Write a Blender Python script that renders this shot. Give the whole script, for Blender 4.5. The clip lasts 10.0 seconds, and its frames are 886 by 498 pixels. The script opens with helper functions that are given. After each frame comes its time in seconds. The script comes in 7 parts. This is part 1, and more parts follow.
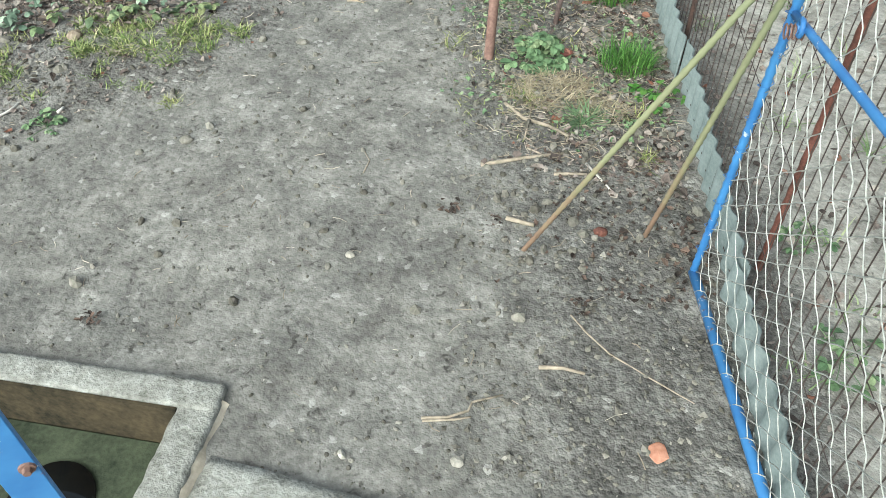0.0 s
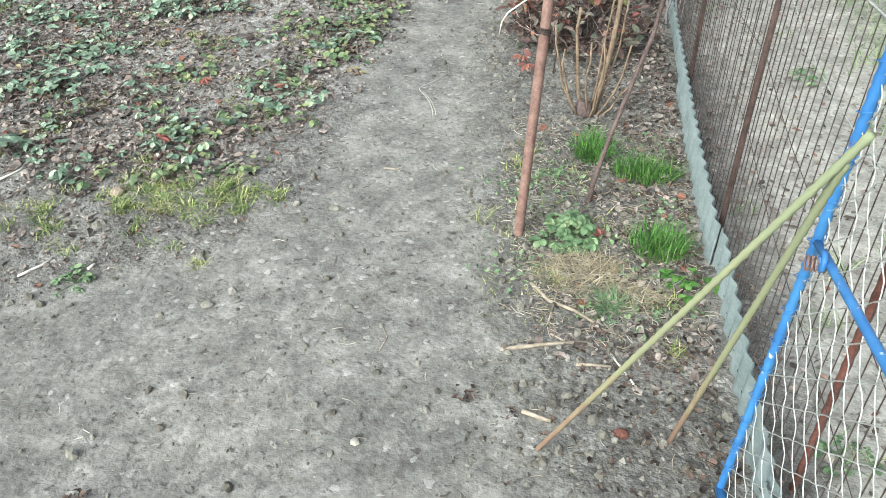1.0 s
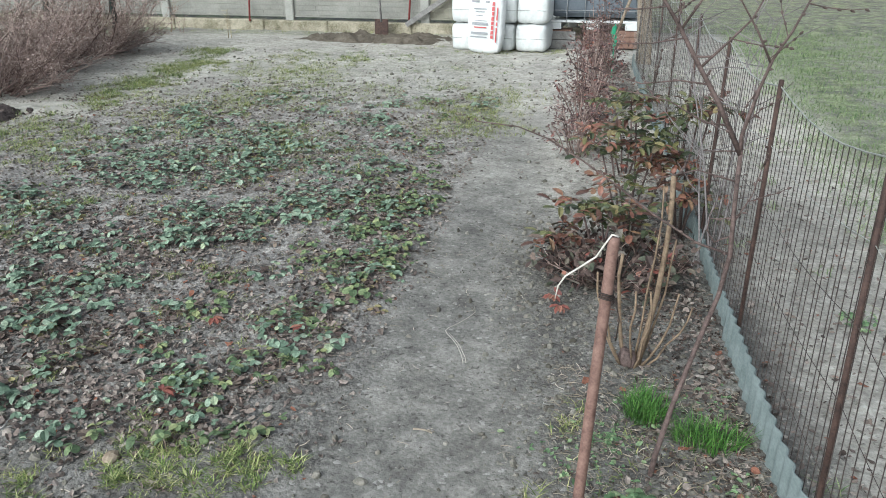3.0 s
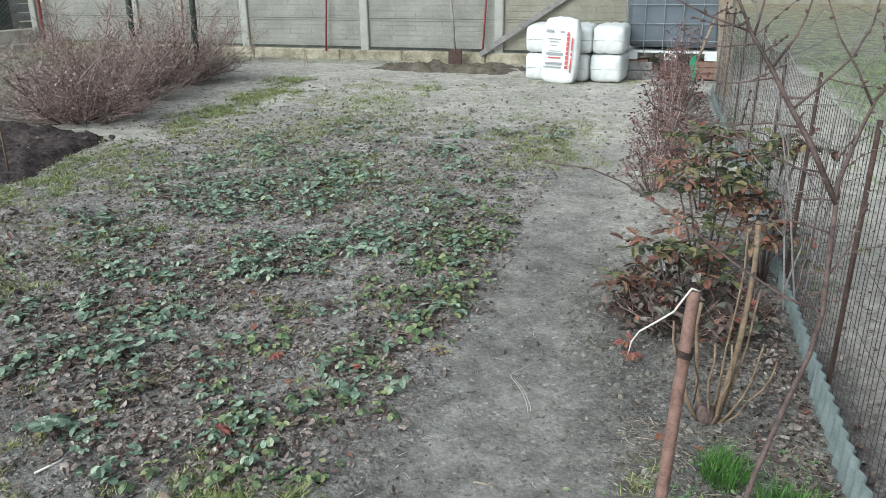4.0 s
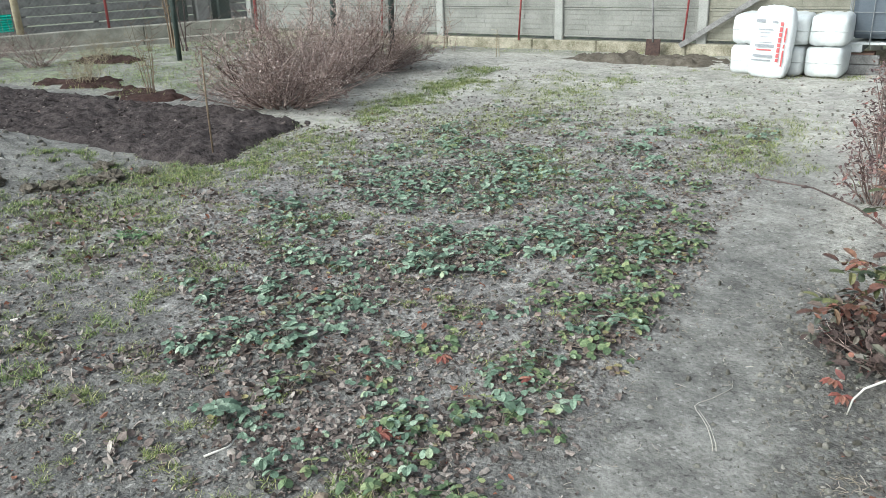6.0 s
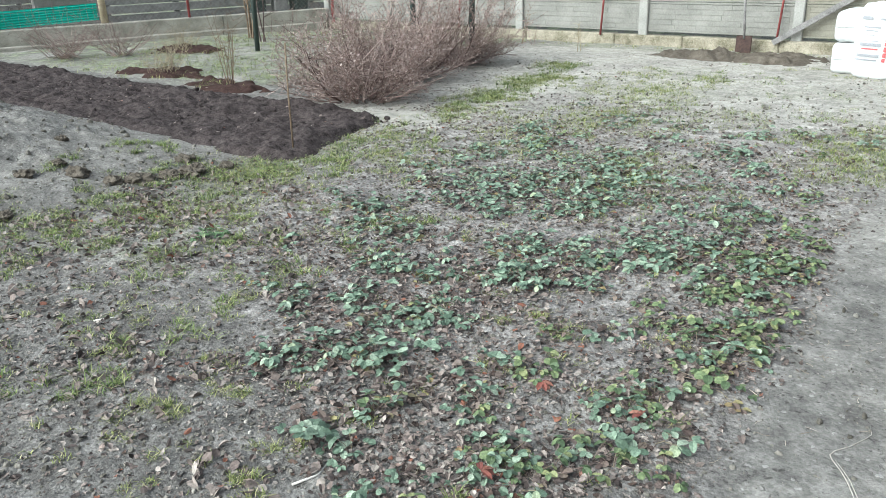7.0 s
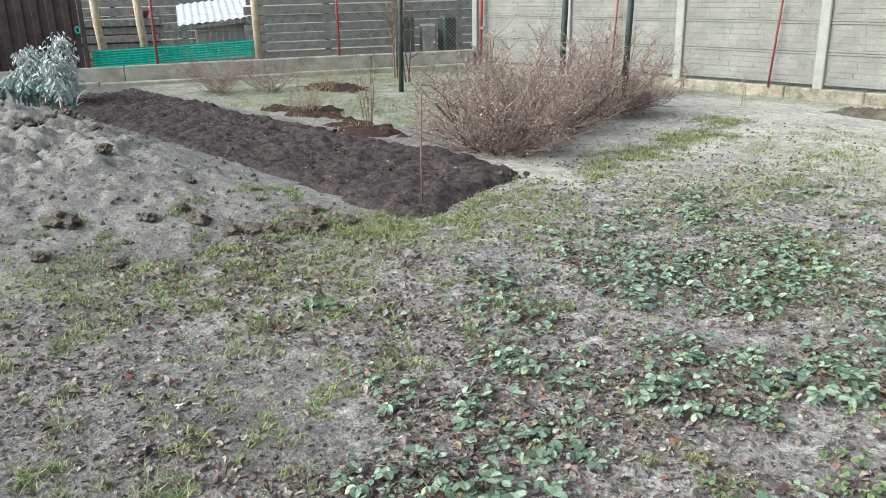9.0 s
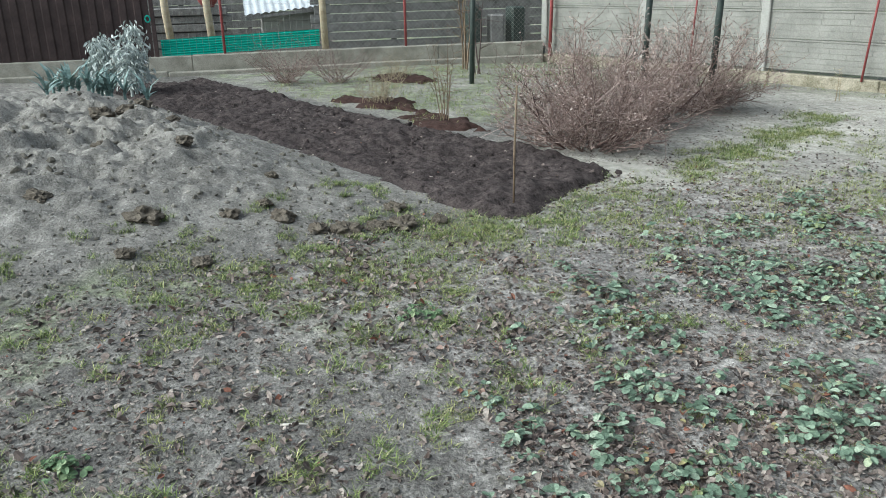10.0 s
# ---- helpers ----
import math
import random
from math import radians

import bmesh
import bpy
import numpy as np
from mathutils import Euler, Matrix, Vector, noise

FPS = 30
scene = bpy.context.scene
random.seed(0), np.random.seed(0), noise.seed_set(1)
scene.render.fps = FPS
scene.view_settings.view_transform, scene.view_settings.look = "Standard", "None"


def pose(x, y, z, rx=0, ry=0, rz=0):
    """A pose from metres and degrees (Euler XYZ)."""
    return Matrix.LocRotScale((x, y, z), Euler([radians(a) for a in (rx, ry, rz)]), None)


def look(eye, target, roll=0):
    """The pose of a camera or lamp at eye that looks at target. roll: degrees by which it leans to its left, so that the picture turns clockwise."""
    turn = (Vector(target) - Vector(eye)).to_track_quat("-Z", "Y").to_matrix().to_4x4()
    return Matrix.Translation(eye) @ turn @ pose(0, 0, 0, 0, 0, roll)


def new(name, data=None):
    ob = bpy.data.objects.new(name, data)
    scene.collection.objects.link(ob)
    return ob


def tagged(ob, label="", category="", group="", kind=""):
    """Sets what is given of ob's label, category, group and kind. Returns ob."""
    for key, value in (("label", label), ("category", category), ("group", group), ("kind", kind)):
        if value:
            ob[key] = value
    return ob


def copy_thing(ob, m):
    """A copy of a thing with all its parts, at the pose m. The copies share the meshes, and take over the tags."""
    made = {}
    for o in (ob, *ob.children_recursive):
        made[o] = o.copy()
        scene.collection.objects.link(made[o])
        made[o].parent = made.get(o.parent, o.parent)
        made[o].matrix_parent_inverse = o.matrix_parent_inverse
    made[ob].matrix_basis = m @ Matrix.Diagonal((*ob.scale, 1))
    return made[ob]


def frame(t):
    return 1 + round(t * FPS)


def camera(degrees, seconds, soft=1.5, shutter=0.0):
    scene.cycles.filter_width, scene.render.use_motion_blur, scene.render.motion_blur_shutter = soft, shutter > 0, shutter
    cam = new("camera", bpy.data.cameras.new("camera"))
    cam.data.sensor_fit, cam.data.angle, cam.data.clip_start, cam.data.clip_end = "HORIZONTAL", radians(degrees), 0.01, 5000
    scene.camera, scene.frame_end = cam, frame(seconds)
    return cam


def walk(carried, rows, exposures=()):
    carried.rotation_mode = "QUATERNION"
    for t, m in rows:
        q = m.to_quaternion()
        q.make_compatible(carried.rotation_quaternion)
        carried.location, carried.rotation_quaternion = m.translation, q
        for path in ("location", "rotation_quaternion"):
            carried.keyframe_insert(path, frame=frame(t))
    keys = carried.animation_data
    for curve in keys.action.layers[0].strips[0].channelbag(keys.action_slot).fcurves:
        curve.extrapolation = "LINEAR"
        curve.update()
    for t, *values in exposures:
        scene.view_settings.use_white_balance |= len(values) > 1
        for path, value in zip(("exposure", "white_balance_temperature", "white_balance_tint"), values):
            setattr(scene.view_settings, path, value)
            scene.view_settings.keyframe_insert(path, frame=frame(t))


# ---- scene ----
cam = camera(57.8, 10.0, 0.55)
PATH = [
    (0, (0.759, 0.199, 1.298), (0.471, 1.572, -0.129), -1.7),
    (0.5, (0.795, 0.27, 1.333), (0.415, 1.742, 0.033), -1.4),
    (1, (0.811, 0.342, 1.351), (0.357, 1.894, 0.174), -1.5),
    (1.2, (0.795, 0.38, 1.359), (0.337, 1.963, 0.224), -1.3),
    (1.5, (0.766, 0.438, 1.367), (0.301, 2.073, 0.314), -1.3),
    (1.7, (0.729, 0.482, 1.372), (0.276, 2.155, 0.373), -1.1),
    (2, (0.686, 0.529, 1.381), (0.236, 2.245, 0.457), -0.9),
    (2.5, (0.62, 0.58, 1.39), (0.17, 2.344, 0.564), -0.7),
    (2.7, (0.605, 0.59, 1.391), (0.146, 2.368, 0.597), -0.6),
    (3.8, (0.568, 0.691, 1.405), (-0.042, 2.462, 0.704), -0.7),
    (4, (0.568, 0.717, 1.403), (-0.087, 2.475, 0.711), -1.0),
    (4.5, (0.572, 0.764, 1.405), (-0.197, 2.485, 0.739), -1.3),
    (5, (0.581, 0.801, 1.401), (-0.283, 2.478, 0.739), -1.6),
    (5.5, (0.555, 0.838, 1.393), (-0.405, 2.457, 0.716), -1.8),
    (5.7, (0.539, 0.857, 1.395), (-0.463, 2.444, 0.705), -2.0),
    (6.8, (0.318, 0.956, 1.397), (-0.824, 2.433, 0.679), -2.0),
    (7, (0.265, 0.981, 1.405), (-0.907, 2.433, 0.686), -2.0),
    (7.5, (0.164, 1.021, 1.401), (-1.113, 2.376, 0.672), -2.1),
    (8, (0.063, 1.099, 1.391), (-1.318, 2.356, 0.675), -1.9),
    (8.5, (-0.042, 1.278, 1.414), (-1.473, 2.505, 0.746), -1.4),
    (9, (-0.118, 1.434, 1.424), (-1.552, 2.68, 0.799), -1.3),
    (9.5, (-0.24, 1.459, 1.423), (-1.675, 2.714, 0.818), -1.3),
    (10, (-0.506, 1.404, 1.408), (-2.011, 2.553, 0.765), -1.3),
]
walk(cam, [(t, look(e, a, r)) for t, e, a, r in PATH], [(0, 1.12, 6050, -1), (1, 1.32, 6000, 2), (2, 1.27, 6000, 3), (2.5, 0.8, 5820, 4), (4, 0.54, 5800, 3), (5.5, 0.67, 5800, 2), (7, 1.07, 5800, 3), (7.5, 1.07, 5850, 3), (8, 1.42, 5850, 4), (8.5, 1.5, 5950, 6), (9, 1.07, 5950, 5), (9.5, 0.97, 5950, 4), (10, 0.77, 5800, 2)])

# ---- light ----
world = bpy.data.worlds.new("sky")
scene.world = world
world.use_nodes = True
_wn, _wl = world.node_tree.nodes, world.node_tree.links
_sky = _wn.new("ShaderNodeTexSky")
_sky.sky_type, _sky.sun_disc = "NISHITA", False
_sky.sun_elevation, _sky.sun_rotation = radians(38), radians(203)
_sky.air_density, _sky.dust_density, _sky.ozone_density = 1.0, 6.0, 1.0
_soft = _wn.new("ShaderNodeHueSaturation")
_soft.inputs["Saturation"].default_value = 0.35
_wl.new(_sky.outputs["Color"], _soft.inputs["Color"])
_wl.new(_soft.outputs["Color"], _wn["Background"].inputs["Color"])
_wn["Background"].inputs["Strength"].default_value = 0.13

sun_data = bpy.data.lights.new("sun", "SUN")
sun_data.energy, sun_data.angle, sun_data.color = 1.12, radians(60), (1.0, 0.96, 0.9)
sun = new("sun", sun_data)
sun.matrix_world = look((-3, -7, 5.95), (0, 0, 0))

# ---- materials ----
def node_mat(name, rough=0.85, spec=0.3, metal=0.0):
    m = bpy.data.materials.new(name)
    m.use_nodes = True
    b = m.node_tree.nodes["Principled BSDF"]
    b.inputs["Roughness"].default_value = rough
    b.inputs["Specular IOR Level"].default_value = spec
    b.inputs["Metallic"].default_value = metal
    return m, m.node_tree.nodes, m.node_tree.links, b


def ramp_node(nodes, links, source, stops):
    r = nodes.new("ShaderNodeValToRGB")
    e = r.color_ramp.elements
    e[0].position, e[0].color = stops[0][0], (*stops[0][1], 1)
    e[1].position, e[1].color = stops[-1][0], (*stops[-1][1], 1)
    for p, c in stops[1:-1]:
        e.new(p).color = (*c, 1)
    links.new(source, r.inputs["Fac"])
    return r.outputs["Color"]


def noise_node(nodes, links, scale, detail=4.0, rough=0.6, where="Object", distort=0.0):
    n = nodes.new("ShaderNodeTexNoise")
    n.inputs["Scale"].default_value, n.inputs["Detail"].default_value = scale, detail
    n.inputs["Roughness"].default_value, n.inputs["Distortion"].default_value = rough, distort
    c = nodes.new("ShaderNodeTexCoord")
    links.new(c.outputs[where], n.inputs["Vector"])
    return n.outputs["Fac"]


def mix_node(nodes, links, fac, a, b, how="MIX"):
    n = nodes.new("ShaderNodeMix")
    n.data_type, n.blend_type = "RGBA", how
    for value, socket in ((fac, n.inputs[0]), (a, n.inputs[6]), (b, n.inputs[7])):
        if isinstance(value, bpy.types.NodeSocket):
            links.new(value, socket)
        elif isinstance(value, tuple):
            socket.default_value = (*value, 1)
        else:
            socket.default_value = value
    return n.outputs[2]


def maths(nodes, links, op, a, b=0.0):
    n = nodes.new("ShaderNodeMath")
    n.operation = op
    for value, socket in ((a, n.inputs[0]), (b, n.inputs[1])):
        if isinstance(value, bpy.types.NodeSocket):
            links.new(value, socket)
        else:
            socket.default_value = value
    return n.outputs[0]


def bump_node(nodes, links, b, height, strength, distance):
    n = nodes.new("ShaderNodeBump")
    n.inputs["Strength"].default_value, n.inputs["Distance"].default_value = strength, distance
    links.new(height, n.inputs["Height"])
    links.new(n.outputs["Normal"], b.inputs["Normal"])


def plain(name, dark, light, scale=12.0, rough=0.8, spec=0.3, metal=0.0, bump=0.3, depth=0.003, fine=90.0, where="Object"):
    """A mottled surface: coarse patches between two colours, fine grain, relief."""
    m, n, l, b = node_mat(name, rough, spec, metal)
    coarse = noise_node(n, l, scale, 6, 0.65, where)
    grain = noise_node(n, l, fine, 3, 0.6, where)
    mixed = maths(n, l, "ADD", maths(n, l, "MULTIPLY", coarse, 0.65), maths(n, l, "MULTIPLY", grain, 0.35))
    l.new(ramp_node(n, l, mixed, [(0.36, dark), (0.64, light)]), b.inputs["Base Color"])
    bump_node(n, l, b, mixed, bump, depth)
    return m


def leafy(name, stops, rough=0.55, spec=0.35, scale=45.0, through=0.15):
    """Leaves: a colour for each leaf, blotches and veins inside it."""
    m, n, l, b = node_mat(name, rough, spec)
    g = n.new("ShaderNodeNewGeometry")
    own = ramp_node(n, l, g.outputs["Random Per Island"], stops)
    blotch = noise_node(n, l, scale, 4, 0.6)
    tone = ramp_node(n, l, blotch, [(0.3, (0.55, 0.55, 0.5)), (0.7, (1.25, 1.2, 1.15))])
    colour = mix_node(n, l, 1.0, own, tone, "MULTIPLY")
    l.new(colour, b.inputs["Base Color"])
    bump_node(n, l, b, blotch, 0.35, 0.002)
    b.inputs["Subsurface Weight"].default_value = 0.0
    return m


def cell_node(nodes, links, scale):
    """Random value for each crumb, and the distance from its middle."""
    v = nodes.new("ShaderNodeTexVoronoi")
    v.inputs["Scale"].default_value = scale
    c = nodes.new("ShaderNodeTexCoord")
    w = nodes.new("ShaderNodeTexNoise")
    w.inputs["Scale"].default_value = scale * 0.6
    links.new(c.outputs["Object"], w.inputs["Vector"])
    m = nodes.new("ShaderNodeMix")
    m.data_type, m.blend_type = "RGBA", "LINEAR_LIGHT"
    m.inputs[0].default_value = 0.6 / scale
    links.new(c.outputs["Object"], m.inputs[6])
    links.new(w.outputs["Color"], m.inputs[7])
    links.new(m.outputs[2], v.inputs["Vector"])
    sep = nodes.new("ShaderNodeSeparateColor")
    links.new(v.outputs["Color"], sep.inputs["Color"])
    return sep.outputs[0], v.outputs["Distance"]


def ground_mat():
    m, n, l, b = node_mat("soil", 0.85, 0.3)
    a = n.new("ShaderNodeAttribute")
    a.attribute_name = "zones"
    s = n.new("ShaderNodeSeparateColor")
    l.new(a.outputs["Color"], s.inputs["Color"])
    trodden, humus, meadow = s.outputs[0], s.outputs[1], s.outputs[2]
    big = noise_node(n, l, 1.3, 5, 0.6)
    mid = noise_node(n, l, 7.0, 7, 0.72, distort=0.4)
    grain = noise_node(n, l, 60.0, 2, 0.6)
    crumb, crumb_d = cell_node(n, l, 75.0)
    grit, grit_d = cell_node(n, l, 210.0)
    tone = maths(n, l, "ADD", maths(n, l, "MULTIPLY", mid, 0.68), maths(n, l, "MULTIPLY", grain, 0.32))
    bare = ramp_node(n, l, tone, [(0.36, (0.062, 0.059, 0.054)), (0.49, (0.128, 0.122, 0.111)), (0.63, (0.21, 0.203, 0.187))])
    hard = ramp_node(n, l, tone, [(0.36, (0.105, 0.101, 0.092)), (0.5, (0.172, 0.166, 0.151)), (0.64, (0.265, 0.257, 0.235))])
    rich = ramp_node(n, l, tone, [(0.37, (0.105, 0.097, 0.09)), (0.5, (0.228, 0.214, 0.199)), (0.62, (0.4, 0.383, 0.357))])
    grass = ramp_node(n, l, tone, [(0.34, (0.125, 0.155, 0.085)), (0.5, (0.225, 0.262, 0.148)), (0.66, (0.37, 0.395, 0.245))])
    damp = ramp_node(n, l, big, [(0.34, (0.86, 0.86, 0.86)), (0.64, (1.1, 1.1, 1.09))])
    sand = ramp_node(n, l, tone, [(0.34, (0.235, 0.224, 0.197)), (0.5, (0.38, 0.363, 0.322)), (0.66, (0.5, 0.481, 0.433))])
    colour = mix_node(n, l, trodden, bare, hard)
    colour = mix_node(n, l, a.outputs["Alpha"], colour, sand)
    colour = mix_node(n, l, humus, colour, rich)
    colour = mix_node(n, l, 1.0, colour, damp, "MULTIPLY")
    patch = maths(n, l, "MULTIPLY", meadow, ramp_node(n, l, noise_node(n, l, 4.2, 6, 0.7), [(0.43, (0.1, 0.1, 0.1)), (0.58, (1, 1, 1))]))
    colour = mix_node(n, l, patch, colour, grass)
    speckle = maths(n, l, "ADD", maths(n, l, "MULTIPLY", crumb, 0.55), maths(n, l, "MULTIPLY", grit, 0.45))
    worn = mix_node(n, l, 1.0, ramp_node(n, l, noise_node(n, l, 2.6, 4, 0.6, distort=0.8), [(0.36, (0.95, 0.95, 0.95)), (0.64, (1.05, 1.045, 1.04))]), colour, "MULTIPLY")
    colour = mix_node(n, l, trodden, colour, worn)
    crust = noise_node(n, l, 13.0, 5, 0.62, distort=1.2)
    colour = mix_node(n, l, 1.0, colour, ramp_node(n, l, crust, [(0.40, (0.86, 0.855, 0.85)), (0.5, (1.0, 1.0, 1.0)), (0.60, (1.12, 1.12, 1.115))]), "MULTIPLY")
    colour = mix_node(n, l, maths(n, l, "SUBTRACT", 1.0, maths(n, l, "MULTIPLY", trodden, 0.55)), colour, ramp_node(n, l, speckle, [(0.1, (0.7, 0.695, 0.69)), (0.5, (0.97, 0.97, 0.97)), (0.95, (1.2, 1.2, 1.195))]), "MULTIPLY")
    # small pale stones in the soil
    pale = maths(n, l, "GREATER_THAN", crumb, 0.985)
    colour = mix_node(n, l, maths(n, l, "MULTIPLY", pale, 0.3), colour, (0.5, 0.49, 0.455))
    # damp pits, dry pale flecks and fine bits trodden in
    pit = ramp_node(n, l, noise_node(n, l, 42.0, 2, 0.6, distort=0.6), [(0.28, (0.4, 0.39, 0.38)), (0.40, (1, 1, 1))])
    colour = mix_node(n, l, 1.0, colour, pit, "MULTIPLY")
    fleck = ramp_node(n, l, noise_node(n, l, 95.0, 3, 0.6, distort=1.0), [(0.58, (1, 1, 1)), (0.70, (1.16, 1.155, 1.15))])
    colour = mix_node(n, l, 1.0, colour, fleck, "MULTIPLY")
    blot = ramp_node(n, l, noise_node(n, l, 5.0, 5, 0.6, distort=1.5), [(0.36, (0.94, 0.935, 0.93)), (0.5, (1, 1, 1)), (0.62, (1.05, 1.05, 1.045))])
    colour = mix_node(n, l, 1.0, colour, blot, "MULTIPLY")
    l.new(colour, b.inputs["Base Color"])
    relief = maths(n, l, "ADD", maths(n, l, "MULTIPLY", mid, 0.9), maths(n, l, "MULTIPLY", grain, 0.6))
    relief = maths(n, l, "SUBTRACT", relief, maths(n, l, "ADD", maths(n, l, "MULTIPLY", crumb_d, 0.45), maths(n, l, "MULTIPLY", grit_d, 0.18)))
    relief = maths(n, l, "MULTIPLY", relief, maths(n, l, "SUBTRACT", 1.0, maths(n, l, "MULTIPLY", trodden, 0.55)))
    bump_node(n, l, b, relief, 0.8, 0.010)
    return m


M_SOIL = ground_mat()
M_CRUMB = leafy("soil_crumbs", [(0.0, (0.085, 0.08, 0.069)), (0.5, (0.165, 0.158, 0.14)), (0.95, (0.21, 0.203, 0.182)), (1.0, (0.29, 0.282, 0.258))], 0.9, 0.2, 60)
M_PEBBLE = leafy("pebbles", [(0.0, (0.13, 0.122, 0.107)), (0.8, (0.27, 0.257, 0.23)), (1.0, (0.5, 0.485, 0.445))], 0.8, 0.25, 60)
M_HUMUS = plain("black_soil", (0.012, 0.0095, 0.009), (0.1, 0.082, 0.077), 16, 0.95, 0.12, bump=1.0, depth=0.03, fine=70)
M_PEAT = plain("brown_mulch", (0.025, 0.0155, 0.013), (0.074, 0.045, 0.038), 22, 0.95, 0.1, bump=0.9, depth=0.015, fine=140)
M_CONC = plain("old_concrete", (0.125, 0.122, 0.105), (0.36, 0.358, 0.325), 20, 0.9, 0.2, bump=1.0, depth=0.012, fine=110)
# trough's outer slope: beige, lightened so the colour itself looks lit
M_MORTAR = plain("lit_beige_mortar", (0.27, 0.235, 0.18), (0.45, 0.405, 0.33), 12, 0.92, 0.2, bump=0.5, depth=0.004, fine=85)
# inside of the trough: brown stain, with shade darkened into the colour
M_CONCB = plain("shaded_stained_concrete", (0.012, 0.011, 0.007), (0.075, 0.058, 0.034), 10, 0.9, 0.2, bump=0.6, depth=0.005, fine=85)
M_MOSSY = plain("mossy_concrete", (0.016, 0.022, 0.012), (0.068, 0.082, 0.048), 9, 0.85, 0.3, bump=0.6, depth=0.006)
M_PANEL = plain("cast_concrete_panel", (0.165, 0.164, 0.146), (0.275, 0.272, 0.244), 2.2, 0.88, 0.2, bump=0.4, depth=0.003, fine=60)
M_PANELB = plain("yellowish_concrete_panel", (0.17, 0.163, 0.127), (0.27, 0.26, 0.212), 3.5, 0.88, 0.2, bump=0.4, depth=0.003, fine=60)
M_POSTC = plain("concrete_post", (0.24, 0.24, 0.217), (0.37, 0.368, 0.337), 5, 0.88, 0.2, bump=0.4, depth=0.003, fine=70)
M_FOOT = plain("footing_concrete", (0.12, 0.11, 0.07), (0.40, 0.365, 0.285), 7, 0.92, 0.2, bump=0.8, depth=0.01, fine=60)
M_WALLG = plain("grey_footing_wall", (0.19, 0.183, 0.15), (0.42, 0.40, 0.34), 4, 0.9, 0.2, bump=0.6, depth=0.006, fine=60)
M_SHEETG = plain("grey_green_fibre_cement", (0.10, 0.126, 0.122), (0.185, 0.217, 0.212), 14, 0.75, 0.3, bump=0.25, depth=0.002, fine=120)
M_RUST = plain("rusty_steel", (0.06, 0.026, 0.019), (0.17, 0.07, 0.052), 26, 0.8, 0.3, bump=0.5, depth=0.002, fine=160)
M_RUSTR = plain("red_painted_rusty_pipe", (0.11, 0.062, 0.05), (0.25, 0.155, 0.125), 22, 0.7, 0.35, bump=0.4, depth=0.0015, fine=140)
M_RUSTD = plain("dark_rusty_bar", (0.026, 0.017, 0.015), (0.085, 0.052, 0.042), 30, 0.8, 0.3, bump=0.4, depth=0.001, fine=160)
M_WIRED = plain("dark_wire", (0.022, 0.016, 0.014), (0.066, 0.05, 0.043), 40, 0.7, 0.35, bump=0.1, depth=0.0005)
M_WIRE = plain("weathered_galvanised_wire", (0.2, 0.208, 0.192), (0.43, 0.44, 0.41), 40, 0.6, 0.4, metal=0.25, bump=0.1, depth=0.0005)
M_PALEB = plain("pale_grey_bark", (0.11, 0.098, 0.098), (0.26, 0.24, 0.235), 20, 0.8, 0.25, bump=0.4, depth=0.002, fine=120)
M_REDP = plain("red_painted_pipe", (0.19, 0.04, 0.04), (0.33, 0.085, 0.08), 20, 0.6, 0.4, bump=0.3, depth=0.0015, fine=120)
M_TURF = leafy("green_turf", [(0.0, (0.06, 0.10, 0.03)), (0.5, (0.165, 0.228, 0.072)), (0.85, (0.3, 0.35, 0.138)), (1.0, (0.45, 0.43, 0.28))], 0.65, 0.3, 30)
M_CROP = leafy("young_crop", [(0.0, (0.09, 0.15, 0.06)), (0.6, (0.2, 0.28, 0.135)), (1.0, (0.34, 0.38, 0.23))], 0.65, 0.3, 30)
M_BARK = plain("greyish_red_bark", (0.045, 0.032, 0.029), (0.155, 0.112, 0.1), 30, 0.75, 0.3, bump=0.5, depth=0.002, fine=150)
M_CANE = plain("tan_rose_cane", (0.10, 0.07, 0.048), (0.26, 0.195, 0.13), 26, 0.75, 0.3, bump=0.4, depth=0.0015, fine=150)
M_TWIG = leafy("shrub_twigs", [(0.0, (0.09, 0.06, 0.055)), (0.5, (0.25, 0.185, 0.172)), (1.0, (0.46, 0.38, 0.352))], 0.8, 0.2, 30)
M_STICK = leafy("dry_sticks", [(0.0, (0.17, 0.138, 0.105)), (0.6, (0.32, 0.28, 0.228)), (1.0, (0.5, 0.47, 0.41))], 0.85, 0.2, 50)
M_LITTER = leafy("dead_leaves", [(0.0, (0.05, 0.041, 0.038)), (0.25, (0.13, 0.106, 0.098)), (0.55, (0.205, 0.172, 0.158)), (0.84, (0.285, 0.252, 0.232)), (0.95, (0.36, 0.333, 0.307)), (0.98, (0.18, 0.08, 0.055)), (1.0, (0.22, 0.105, 0.075))], 0.8, 0.25, 90)
M_BUD = leafy("dry_buds", [(0.0, (0.16, 0.118, 0.11)), (0.5, (0.31, 0.25, 0.232)), (1.0, (0.52, 0.45, 0.42))], 0.8, 0.25, 60)
M_BERRY = leafy("strawberry_leaf", [(0.0, (0.075, 0.12, 0.082)), (0.35, (0.15, 0.222, 0.163)), (0.75, (0.245, 0.33, 0.247)), (0.93, (0.3, 0.375, 0.295)), (1.0, (0.26, 0.305, 0.14))], 0.58, 0.38, 130)
M_BERRYY = leafy("yellowing_strawberry_leaf", [(0.0, (0.06, 0.095, 0.05)), (0.4, (0.125, 0.18, 0.088)), (0.75, (0.188, 0.238, 0.12)), (1.0, (0.255, 0.28, 0.135))], 0.62, 0.32, 130)
